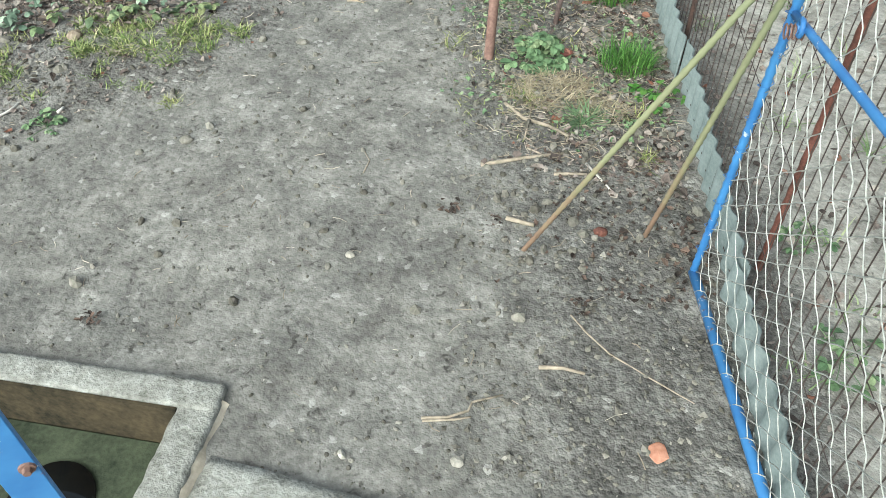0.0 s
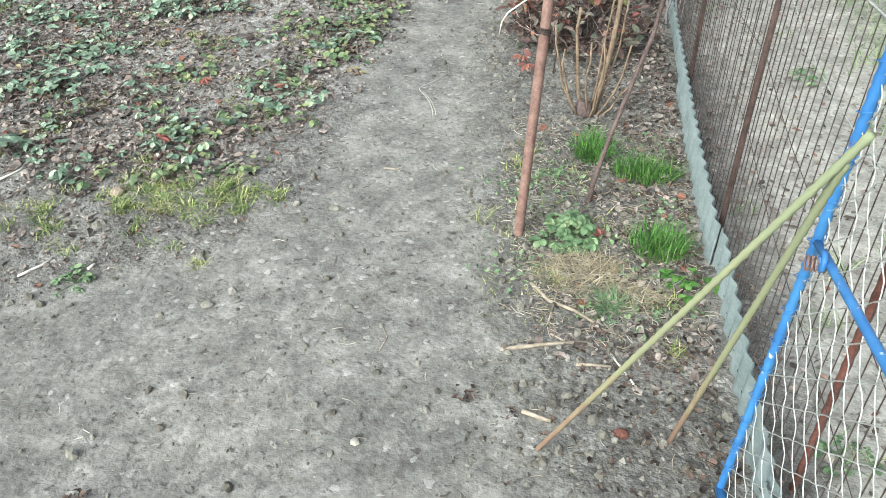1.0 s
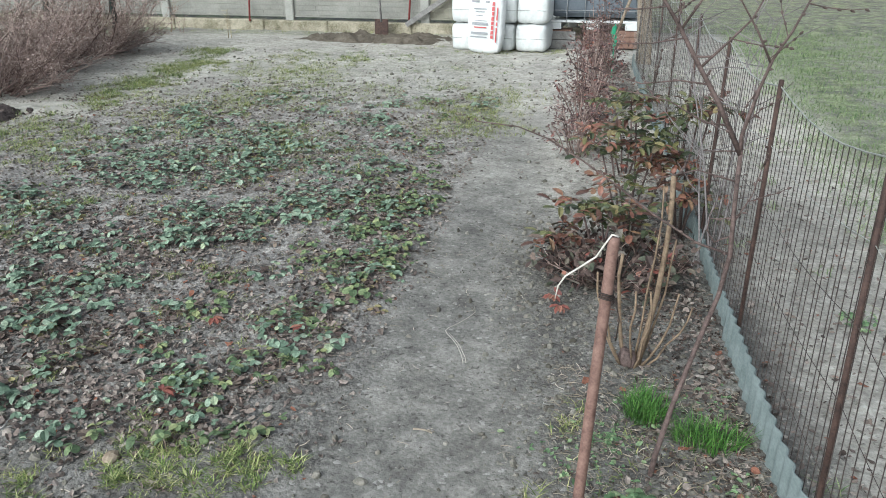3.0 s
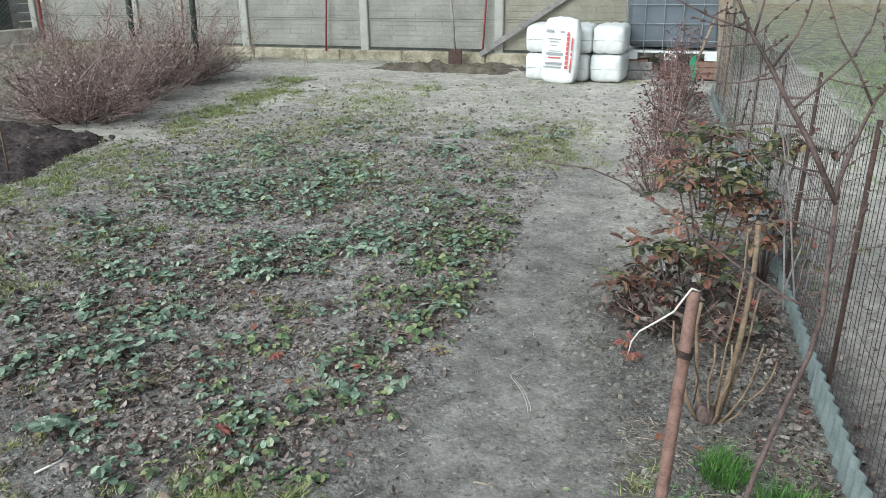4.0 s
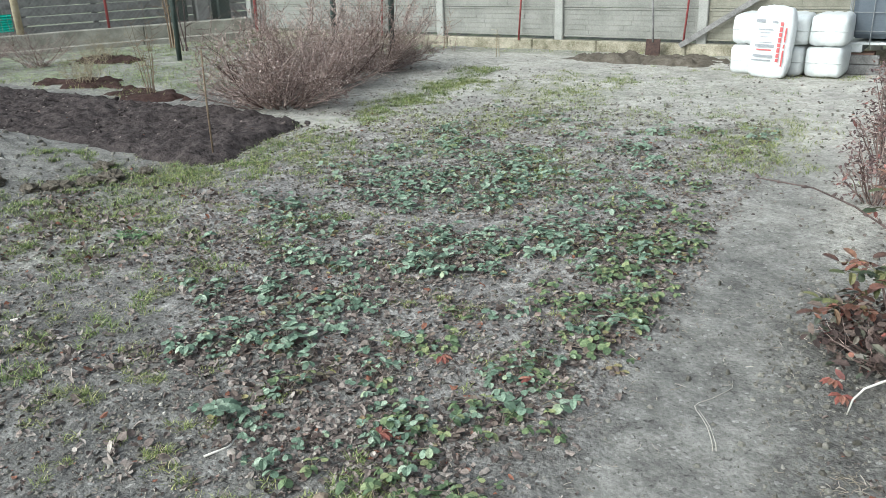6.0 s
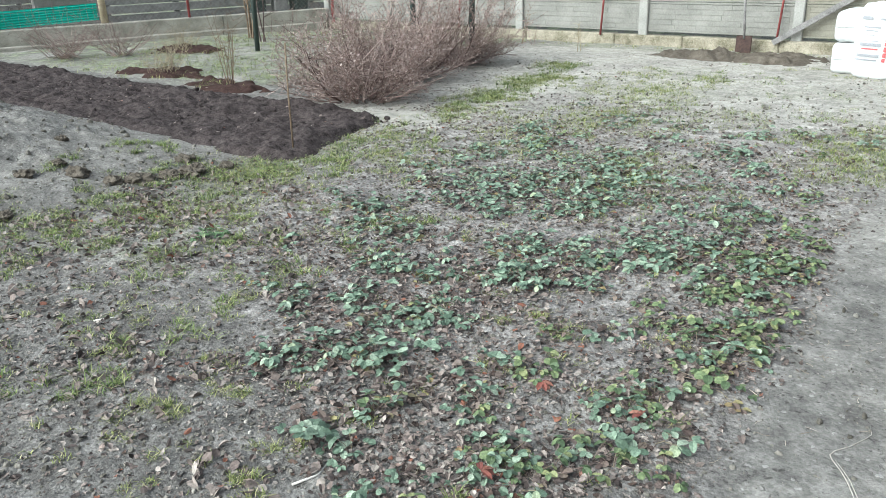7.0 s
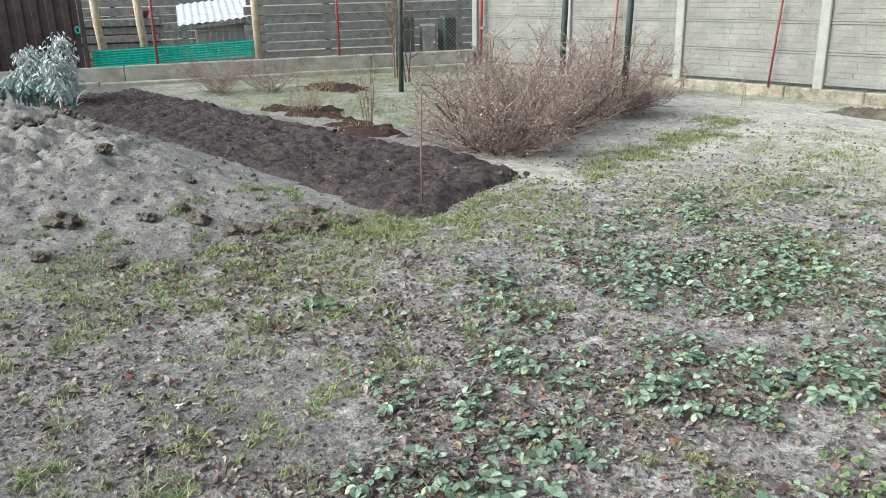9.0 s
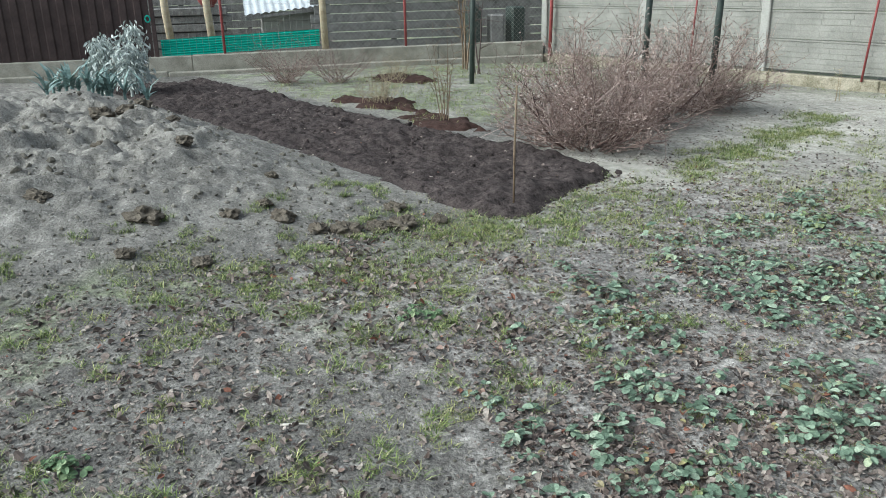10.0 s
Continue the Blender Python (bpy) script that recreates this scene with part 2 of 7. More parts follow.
M_BERRYO = leafy("old_strawberry_leaf", [(0.0, (0.075, 0.055, 0.05)), (0.45, (0.17, 0.135, 0.118)), (0.8, (0.25, 0.215, 0.16)), (0.94, (0.27, 0.25, 0.125)), (1.0, (0.2, 0.085, 0.065))], 0.75, 0.25, 70)
M_GRASSY = leafy("yellow_green_grass", [(0.0, (0.08, 0.112, 0.036)), (0.4, (0.185, 0.228, 0.078)), (0.8, (0.335, 0.36, 0.15)), (1.0, (0.46, 0.435, 0.275))], 0.7, 0.25, 30)
M_GRASS = leafy("fresh_grass", [(0.0, (0.03, 0.09, 0.015)), (0.6, (0.075, 0.19, 0.035)), (1.0, (0.14, 0.28, 0.065))], 0.6, 0.3, 30)
M_STRAW = leafy("dry_grass", [(0.0, (0.22, 0.18, 0.12)), (1.0, (0.45, 0.405, 0.30))], 0.8, 0.2, 30)
M_WEED = leafy("weed_leaf", [(0.0, (0.07, 0.13, 0.065)), (0.6, (0.14, 0.225, 0.115)), (1.0, (0.26, 0.33, 0.19))], 0.6, 0.3, 60)
M_WITHER = leafy("withered_leaf", [(0.0, (0.025, 0.02, 0.018)), (0.6, (0.07, 0.052, 0.045)), (1.0, (0.14, 0.098, 0.08))], 0.8, 0.2, 60)
M_MAHO = leafy("evergreen_shrub_leaf", [(0.0, (0.03, 0.042, 0.022)), (0.4, (0.068, 0.084, 0.038)), (0.7, (0.12, 0.13, 0.055)), (0.9, (0.19, 0.155, 0.072)), (1.0, (0.22, 0.23, 0.17))], 0.5, 0.4, 60)
M_PURPLE = leafy("purple_shrub_leaf", [(0.0, (0.055, 0.034, 0.036)), (0.5, (0.13, 0.083, 0.082)), (0.85, (0.23, 0.165, 0.155)), (1.0, (0.26, 0.10, 0.085))], 0.55, 0.35, 60)
M_BRONZE = leafy("bronze_red_leaf", [(0.0, (0.07, 0.038, 0.03)), (0.4, (0.14, 0.07, 0.052)), (0.7, (0.22, 0.10, 0.072)), (0.85, (0.12, 0.12, 0.055)), (1.0, (0.25, 0.2, 0.15))], 0.5, 0.4, 60)
M_RUSSET = leafy("withered_russet_leaf", [(0.0, (0.03, 0.022, 0.021)), (0.4, (0.08, 0.055, 0.05)), (0.75, (0.15, 0.115, 0.10)), (0.92, (0.085, 0.105, 0.075)), (1.0, (0.24, 0.22, 0.2))], 0.7, 0.3, 60)
M_RED = leafy("red_leaf", [(0.0, (0.13, 0.042, 0.037)), (0.6, (0.22, 0.078, 0.06)), (1.0, (0.30, 0.15, 0.11))], 0.55, 0.35, 60)
M_FROST = leafy("pale_kale_leaf", [(0.0, (0.33, 0.39, 0.395)), (1.0, (0.62, 0.69, 0.69))], 0.65, 0.3, 60)
M_LEEK = leafy("blue_green_leek", [(0.0, (0.10, 0.18, 0.175)), (1.0, (0.25, 0.36, 0.35))], 0.55, 0.35, 40)
M_WHITEP = plain("white_plastic_wrap", (0.52, 0.54, 0.53), (0.67, 0.685, 0.67), 7, 0.38, 0.5, bump=0.5, depth=0.012, fine=30)
M_BAG = plain("white_printed_bag", (0.55, 0.57, 0.56), (0.69, 0.70, 0.69), 8, 0.4, 0.5, bump=0.4, depth=0.01, fine=26)
M_INKR = plain("red_print", (0.38, 0.06, 0.06), (0.50, 0.11, 0.11), 60, 0.5, 0.4, bump=0.0)
M_INKG = plain("grey_print", (0.19, 0.2, 0.21), (0.3, 0.31, 0.32), 60, 0.5, 0.4, bump=0.0)
M_TANK = plain("grey_blue_tank_plastic", (0.07, 0.084, 0.1), (0.115, 0.135, 0.155), 3, 0.45, 0.4, bump=0.15, depth=0.004)
M_GALV = plain("galvanised_tube", (0.15, 0.16, 0.165), (0.27, 0.28, 0.285), 20, 0.45, 0.5, metal=0.4, bump=0.1, depth=0.001)
M_WOOD = plain("weathered_wood", (0.15, 0.115, 0.08), (0.34, 0.28, 0.21), 14, 0.85, 0.2, bump=0.5, depth=0.003, fine=70)
M_GREYW = plain("grey_old_boards", (0.11, 0.106, 0.10), (0.28, 0.272, 0.26), 9, 0.9, 0.2, bump=0.5, depth=0.004, fine=60)
M_LOG = plain("peeled_log", (0.33, 0.27, 0.18), (0.53, 0.46, 0.33), 8, 0.8, 0.25, bump=0.4, depth=0.003, fine=60)
M_BRICK = plain("weathered_brick", (0.11, 0.07, 0.055), (0.24, 0.15, 0.115), 18, 0.9, 0.2, bump=0.4, depth=0.004)
M_TEAL = plain("turquoise_corrugated_plastic", (0.012, 0.33, 0.25), (0.03, 0.5, 0.385), 8, 0.4, 0.45, bump=0.1, depth=0.002)
M_BROWNM = plain("brown_sheet_metal", (0.033, 0.021, 0.020), (0.075, 0.05, 0.047), 5, 0.55, 0.4, bump=0.1, depth=0.002)
M_ROOF = plain("pale_metal_roof", (0.40, 0.43, 0.45), (0.58, 0.61, 0.63), 6, 0.5, 0.4, bump=0.2, depth=0.003)
M_DARKG = plain("dark_green_post_paint", (0.016, 0.028, 0.024), (0.05, 0.065, 0.055), 12, 0.6, 0.4, bump=0.2, depth=0.001)
M_STRING = plain("weathered_string", (0.27, 0.25, 0.215), (0.45, 0.425, 0.375), 60, 0.9, 0.15, bump=0.4, depth=0.001)
M_CORD = plain("white_cord", (0.44, 0.41, 0.36), (0.66, 0.63, 0.57), 60, 0.85, 0.2, bump=0.4, depth=0.001)
M_TAPE = plain("green_plastic_tape", (0.02, 0.20, 0.10), (0.05, 0.36, 0.2), 30, 0.45, 0.4, bump=0.1)
M_TERRA = plain("terracotta", (0.34, 0.15, 0.095), (0.48, 0.25, 0.17), 30, 0.85, 0.2, bump=0.3)
M_ORANGE = plain("orange_render", (0.56, 0.215, 0.095), (0.70, 0.30, 0.15), 1.2, 0.9, 0.2, bump=0.2)
M_TIN = plain("dark_water_film", (0.004, 0.005, 0.006), (0.012, 0.014, 0.015), 6, 0.12, 0.5, bump=0.02)


def blue_paint():
    m, n, l, b = node_mat("chipped_blue_paint", 0.5, 0.45)
    wear = noise_node(n, l, 34, 6, 0.7)
    tone = ramp_node(n, l, noise_node(n, l, 9, 4), [(0.35, (0.03, 0.125, 0.33)), (0.65, (0.06, 0.21, 0.45))])
    chipped = ramp_node(n, l, wear, [(0.61, (0, 0, 0)), (0.65, (1, 1, 1))])
    under = ramp_node(n, l, noise_node(n, l, 60, 3), [(0.45, (0.17, 0.07, 0.045)), (0.55, (0.50, 0.56, 0.62))])
    l.new(mix_node(n, l, chipped, tone, under), b.inputs["Base Color"])
    bump_node(n, l, b, wear, 0.35, 0.001)
    return m


M_BLUE = blue_paint()


def stake_paint():
    """Rusty towards the ground, old green paint higher up."""
    m, n, l, b = node_mat("rusty_stake_green_paint", 0.8, 0.3)
    c = n.new("ShaderNodeTexCoord")
    s = n.new("ShaderNodeSeparateXYZ")
    l.new(c.outputs["Object"], s.inputs["Vector"])
    flake = noise_node(n, l, 16, 5, 0.7)
    k = maths(n, l, "ADD", s.outputs["Z"], maths(n, l, "MULTIPLY", maths(n, l, "SUBTRACT", flake, 0.5), 0.55))
    paint = ramp_node(n, l, k, [(0.10, (0.21, 0.14, 0.097)), (0.24, (0.237, 0.19, 0.117)), (0.38, (0.235, 0.238, 0.137)), (1.0, (0.207, 0.235, 0.14))])
    l.new(paint, b.inputs["Base Color"])
    bump_node(n, l, b, flake, 0.3, 0.001)
    return m


M_STAKE = stake_paint()
M_SANDY = plain("sandy_rubble", (0.22, 0.21, 0.18), (0.40, 0.385, 0.34), 14, 0.95, 0.12, bump=0.8, depth=0.012, fine=110)
M_EARTH = plain("brown_earth", (0.06, 0.05, 0.038), (0.16, 0.14, 0.112), 14, 0.95, 0.12, bump=0.9, depth=0.02, fine=110)

# ---- building tools ----
class Shape:
    """Collects corners and faces of one mesh."""

    def __init__(self):
        self.v, self.f, self.m = [], [], []

    def add(self, verts, faces, mat=0):
        o = len(self.v)
        self.v.extend(verts)
        self.f.extend(tuple(i + o for i in f) for f in faces)
        self.m.extend([mat] * len(faces))

    def tube(self, pts, radii, sides=6, mat=0):
        pts = [Vector(p) for p in pts]
        if not hasattr(radii, "__len__"):
            radii = [radii] * len(pts)
        verts, faces = [], []
        side = None
        for i, p in enumerate(pts):
            d = (pts[min(i + 1, len(pts) - 1)] - pts[max(i - 1, 0)]).normalized()
            if side is None:
                side = d.cross(Vector((0.31, 0.17, 0.93))).normalized()
            side = (side - d * side.dot(d)).normalized()
            other = d.cross(side)
            for k in range(sides):
                a = 2 * math.pi * k / sides
                verts.append(tuple(p + (side * math.cos(a) + other * math.sin(a)) * radii[i]))
        for i in range(len(pts) - 1):
            for k in range(sides):
                a, b = i * sides + k, i * sides + (k + 1) % sides
                faces.append((a, b, b + sides, a + sides))
        faces.append(tuple(range(sides - 1, -1, -1)))
        faces.append(tuple(range((len(pts) - 1) * sides, len(pts) * sides)))
        self.add(verts, faces, mat)

    def box(self, lo, hi, mat=0, turn=None):
        c = [Vector((x, y, z)) for z in (lo[2], hi[2]) for y in (lo[1], hi[1]) for x in (lo[0], hi[0])]
        if turn is not None:
            c = [turn @ p for p in c]
        self.add([tuple(p) for p in c], [(0, 2, 3, 1), (4, 5, 7, 6), (0, 1, 5, 4), (2, 6, 7, 3), (1, 3, 7, 5), (0, 4, 6, 2)], mat)

    def block(self, lo, hi, edge=0.006, mat=0, turn=None):
        """A box with chamfered edges."""
        lo, hi = Vector(lo), Vector(hi)
        e = min(edge, *(0.45 * (hi[i] - lo[i]) for i in range(3)))
        verts, index = [], {}
        for sx in (0, 1):
            for sy in (0, 1):
                for sz in (0, 1):
                    for axis in range(3):
                        p = [hi[i] if s else lo[i] for i, s in enumerate((sx, sy, sz))]
                        for i, s in enumerate((sx, sy, sz)):
                            if i != axis:
                                p[i] += -e if s else e
                        index[sx, sy, sz, axis] = len(verts)
                        verts.append(Vector(p))
        faces = []
        for axis in range(3):
            u, w = (axis + 1) % 3, (axis + 2) % 3
            for s in (0, 1):
                ring = []
                for a, b in ((0, 0), (1, 0), (1, 1), (0, 1)):
                    k = [0, 0, 0]
                    k[axis], k[u], k[w] = s, a, b
                    ring.append(index[(*k, axis)])
                faces.append(tuple(ring if s else ring[::-1]))
            for a in (0, 1):
                for b in (0, 1):
                    k0, k1 = [0, 0, 0], [0, 0, 0]
                    k0[u], k0[w], k1[u], k1[w] = a, b, a, b
                    k1[axis] = 1
                    ring = (index[(*k0, u)], index[(*k1, u)], index[(*k1, w)], index[(*k0, w)])
                    faces.append(ring if a == b else ring[::-1])
        for sx in (0, 1):
            for sy in (0, 1):
                for sz in (0, 1):
                    ring = tuple(index[sx, sy, sz, i] for i in range(3))
                    faces.append(ring if (sx + sy + sz) % 2 else ring[::-1])
        if turn is not None:
            verts = [turn @ p for p in verts]
        self.add([tuple(p) for p in verts], faces, mat)

    def leaf(self, base, ahead, up, length, width, cup=0.25, droop=0.2, mat=0):
        """A pointed oval leaf, folded along its midrib."""
        base, ahead = Vector(base), Vector(ahead).normalized()
        side = ahead.cross(Vector(up)).normalized()
        up = side.cross(ahead)
        v = [base]
        for t, w in ((0.3, 0.8), (0.72, 0.85)):
            c = base + ahead * length * t - up * (droop * length * t * t)
            s = side * (width * 0.5 * w)
            v += [c - s + up * cup * width * 0.5, c, c + s + up * cup * width * 0.5]
        v.append(base + ahead * length - up * droop * length)
        self.add([tuple(p) for p in v], [(0, 2, 1), (0, 3, 2), (1, 2, 5, 4), (2, 3, 6, 5), (4, 5, 7), (5, 6, 7)], mat)

    def toothed(self, base, ahead, up, length, width, cup=0.2, droop=0.2, mat=0):
        """A broad leaflet with a saw-toothed rim, creased along its midrib."""
        base, ahead = Vector(base), Vector(ahead).normalized()
        side = ahead.cross(Vector(up)).normalized()
        up = side.cross(ahead)
        at = lambda t, w: base + ahead * length * t - up * (droop * length * t * t) + side * (width * 0.5 * w) + up * (cup * width * 0.5 * abs(w))
        rim = ((0.14, 0.42), (0.27, 0.80), (0.32, 0.72), (0.47, 1.02), (0.53, 0.88), (0.70, 0.98), (0.76, 0.80), (0.90, 0.66), (0.93, 0.48))
        v = [at(0, 0), at(0.5, 0), at(1.0, 0)] + [at(t, w) for t, w in rim] + [at(t, -w) for t, w in rim]
        n = len(rim)
        f = []
        for o, flip in ((3, False), (3 + n, True)):
            ring = [0, *range(o, o + n), 2]
            for a, b in zip(ring, ring[1:]):
                f.append((1, b, a) if flip else (1, a, b))
        self.add([tuple(q) for q in v], f, mat)

    def scrap(self, base, size, r, mat=0, curl=0.35):
        """A torn, crumpled piece of dead leaf."""
        base = Vector(base)
        a0, long = r.uniform(0, 6.3), r.uniform(1.0, 1.9)
        tilt = Vector((r.uniform(-.25, .25), r.uniform(-.25, .25)))
        v = [tuple(base + Vector((0, 0, size * r.uniform(-0.1, 0.2))))]
        n = r.choice((5, 6, 7))
        for k in range(n):
            a = 2 * math.pi * (k + r.uniform(-.3, .3)) / n
            q = size * 0.5 * r.uniform(0.5, 1.1)
            x, y = math.cos(a) * q * long, math.sin(a) * q
            x, y = x * math.cos(a0) - y * math.sin(a0), x * math.sin(a0) + y * math.cos(a0)
            v.append((base.x + x, base.y + y, base.z + max(-0.006, tilt.x * x + tilt.y * y + size * r.uniform(-.3, 1) * curl)))
        self.add(v, [(0, k + 1, (k + 1) % n + 1) for k in range(n)], mat)

    def blade(self, base, ahead, height, width, lean, mat=0):
        """A grass blade that bends over."""
        base, ahead = Vector(base), Vector(ahead).normalized()
        side = ahead.cross(Vector((0, 0, 1))) * width * 0.5
        mid = base + Vector((0, 0, height * 0.6)) + ahead * lean * 0.35
        tip = base + Vector((0, 0, height)) + ahead * lean
        v = [base - side, base + side, mid + side * 0.8, mid - side * 0.8, tip]
        self.add([tuple(p) for p in v], [(0, 1, 2, 3), (3, 2, 4)], mat)

    def mesh(self, name, mats, smooth=False):
        me = bpy.data.meshes.new(name)
        me.from_pydata(self.v, [], self.f)
        for m in mats if isinstance(mats, (list, tuple)) else [mats]:
            me.materials.append(m)
        if any(self.m):
            me.polygons.foreach_set("material_index", self.m)
        if smooth:
            me.polygons.foreach_set("use_smooth", [True] * len(me.polygons))
        me.update()
        return me


def thing(name, data, at, label, category, group="", kind=""):
    """A top-level thing: a mesh, or an Empty (data None) at its base."""
    ob = new(name, data)
    ob.matrix_basis = at if isinstance(at, Matrix) else Matrix.Translation(at)
    return tagged(ob, label, category, group, kind)


def part(name, data, parent, label="", at=None):
    ob = new(name, data)
    ob.parent = parent
    if at is not None:
        ob.matrix_basis = at if isinstance(at, Matrix) else Matrix.Translation(at)
    return tagged(ob, label)


LATTICES = {}


def lattice(seed, n=256):
    if seed not in LATTICES:
        LATTICES[seed] = np.random.RandomState(seed).rand(n, n)
    return LATTICES[seed]


def value_noise(x, y, scale, seed, octaves=4, gain=0.5):
    """Smooth random heights between -1 and 1."""
    x, y = np.asarray(x, float), np.asarray(y, float)
    total, amp, norm = np.zeros_like(x), 1.0, 0.0
    for o in range(octaves):
        t = lattice(seed + o)
        u, v = x * scale + 17.3 * o, y * scale + 9.1 * o
        i, j = np.floor(u).astype(int), np.floor(v).astype(int)
        a, b = u - i, v - j
        a, b = a * a * (3 - 2 * a), b * b * (3 - 2 * b)
        at = lambda p, q: t[p % 256, q % 256]
        total += amp * ((at(i, j) * (1 - a) + at(i + 1, j) * a) * (1 - b) + (at(i, j + 1) * (1 - a) + at(i + 1, j + 1) * a) * b)
        norm += amp
        amp, scale = amp * gain, scale * 2.03
    return total / norm * 2 - 1


def smooth(a, b, x):
    t = np.clip((np.asarray(x, float) - a) / (b - a), 0, 1)
    return t * t * (3 - 2 * t)


rng = random.Random(7)
uni = rng.uniform

# ---- the ground ----
FENCE_Y = [-1.0, 0.35, 0.92, 1.4, 1.8, 2.2, 2.58, 2.92, 3.41, 3.73, 4.6, 5.58, 7.86, 9.1]
FENCE_X = [1.44, 1.272, 1.194, 1.13, 1.086, 1.045, 1.0, 0.962, 0.912, 0.88, 0.79, 0.70, 0.44, 0.315]


def fence_x(y):
    """The line of the boundary fence."""
    return float(np.interp(y, FENCE_Y, FENCE_X))


PATH_L = ([-2, 1.0, 1.62, 1.8, 1.97, 2.3, 2.75, 3.2, 3.6, 4.3, 5.3, 6.95, 9.0, 11.0], [-2.6, -2.2, -0.80, -0.6, -0.40, -0.25, -0.30, -0.38, -0.34, -0.43, -0.5, -0.65, -0.95, -1.6])
PATH_R = ([-2, 1.0, 1.6, 2.35, 3.04, 3.65, 4.6, 6.1, 8.9, 11.0], [0.7, 0.68, 0.60, 0.36, 0.24, 0.05, -0.03, -0.16, -0.48, -0.6])


def zones_at(x, y):
    """Trodden path, garden soil and green cover, each 0 to 1."""
    x, y = np.asarray(x, float), np.asarray(y, float)
    n = value_noise(x, y, 1.6, 40, 4)
    left, right = np.interp(y, *PATH_L), np.interp(y, *PATH_R)
    inside = smooth(-0.16, 0.12, x - left + 0.12 * n) * smooth(-0.16, 0.12, right - x + 0.12 * n)
    plot = smooth(0.08, -0.1, x - left + 0.1 * n) * smooth(-4.5, -3.7, x + 0.3 * n) * smooth(1.4, 1.9, y + 0.2 * n) * smooth(8.2, 6.2, y + 0.5 * n)
    border = smooth(0.0, 0.3, x - right) * smooth(1.25, 1.05, x) * smooth(1.3, 2.0, y)
    # humus share grows with y; the near plot keeps the darker bare tone
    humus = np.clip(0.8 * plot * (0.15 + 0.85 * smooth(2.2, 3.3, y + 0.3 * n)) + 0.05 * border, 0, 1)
    green = np.zeros_like(x)
    outside = smooth(0.0, 0.2, x - (1.34 - 0.1125 * y)) * smooth(2.6, 1.8, x)
    inside = np.maximum(inside, 0.8 * outside)
    # turf strip along the edge of the plot
    green += 0.75 * smooth(0.6, 0.05, np.abs(x + 3.85 - 0.35 * n)) * smooth(3.2, 3.8, y) * smooth(5.9, 5.2, y)
    green += 0.5 * smooth(0.5, 0.05, np.abs(x + 4.0 + 0.16 * (y - 6.2) - 0.15 * n)) * smooth(6.2, 6.8, y) * smooth(9.8, 8.8, y)
    green += 0.6 * smooth(0.0, 0.45, n + 0.22) * smooth(-4.6, -3.8, x) * smooth(-0.6, -1.2, x) * smooth(6.0, 6.8, y) * smooth(10.4, 9.4, y)
    green += 0.7 * smooth(0.0, 0.4, n + 0.12) * smooth(-4.9, -4.2, x) * smooth(-2.6, -3.4, x) * smooth(3.6, 3.0, y)
    green += 0.55 * smooth(0.35, 0.05, np.abs(x + 0.75 - 0.1 * n)) * smooth(6.0, 6.3, y) * smooth(7.6, 7.1, y)
    green += 0.75 * smooth(-0.1, 0.4, n + 0.3) * smooth(-6.3, -7.2, x) * smooth(6.1, 6.6, y)
    green += 0.4 * smooth(0.1, 0.4, n + 0.2) * smooth(10.9, 11.3, y) * smooth(0.4, 0.0, x)
    # the neighbouring field
    edge = 1.68 - 0.03 * (y - 7) + 0.25 * n
    rows = 0.80 + 0.2 * np.sin((x - 0.06 * y) * 5.2 + 1.5 * n)
    field = smooth(-0.15, 0.3, x - edge) * rows
    field = np.where((y > 12.5) | (y < -3) | (x < -16), 0.9, field)
    green = np.clip(np.maximum(green, field), 0, 1)
    sand = smooth(3.6, 6.0, y + 0.8 * n) * smooth(12.8, 12.0, y) * smooth(-6.4, -4.6, x + 0.6 * smooth(9.2, 10.4, y)) * (1 - 0.5 * plot * smooth(6.2, 4.6, y))
    sand = np.maximum(sand, 0.5 * outside * (y < 30))
    sand = np.maximum(sand, 0.6 * smooth(-6.2, -7.0, x) * smooth(6.0, 6.4, y))
    sand = np.maximum(sand, 0.24 * smooth(-4.3, -4.9, x) * smooth(4.9, 4.5, y))
    sand = np.maximum(sand, 0.12 * inside * smooth(1.7, 1.0, y) * smooth(-0.9, -0.2, x))
    sand = sand * (1 - 0.8 * inside * smooth(7.5, 5.5, y) * (x < 0.9))
    # worn pale strip beside the verge
    lane = smooth(0.34, 0.06, np.abs(x - (-3.91) - (-0.022) * (y - 6) - 0.12 * n)) * smooth(5.4, 6.2, y) * smooth(10.6, 9.6, y)
    green = np.where((y > 3) & (y < 10.6) & (x > -5) & (x < 0.3), green * 0.3, green) * (1 - 0.85 * lane)
    sand = np.maximum(sand, lane)
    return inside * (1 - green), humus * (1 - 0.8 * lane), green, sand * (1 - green)


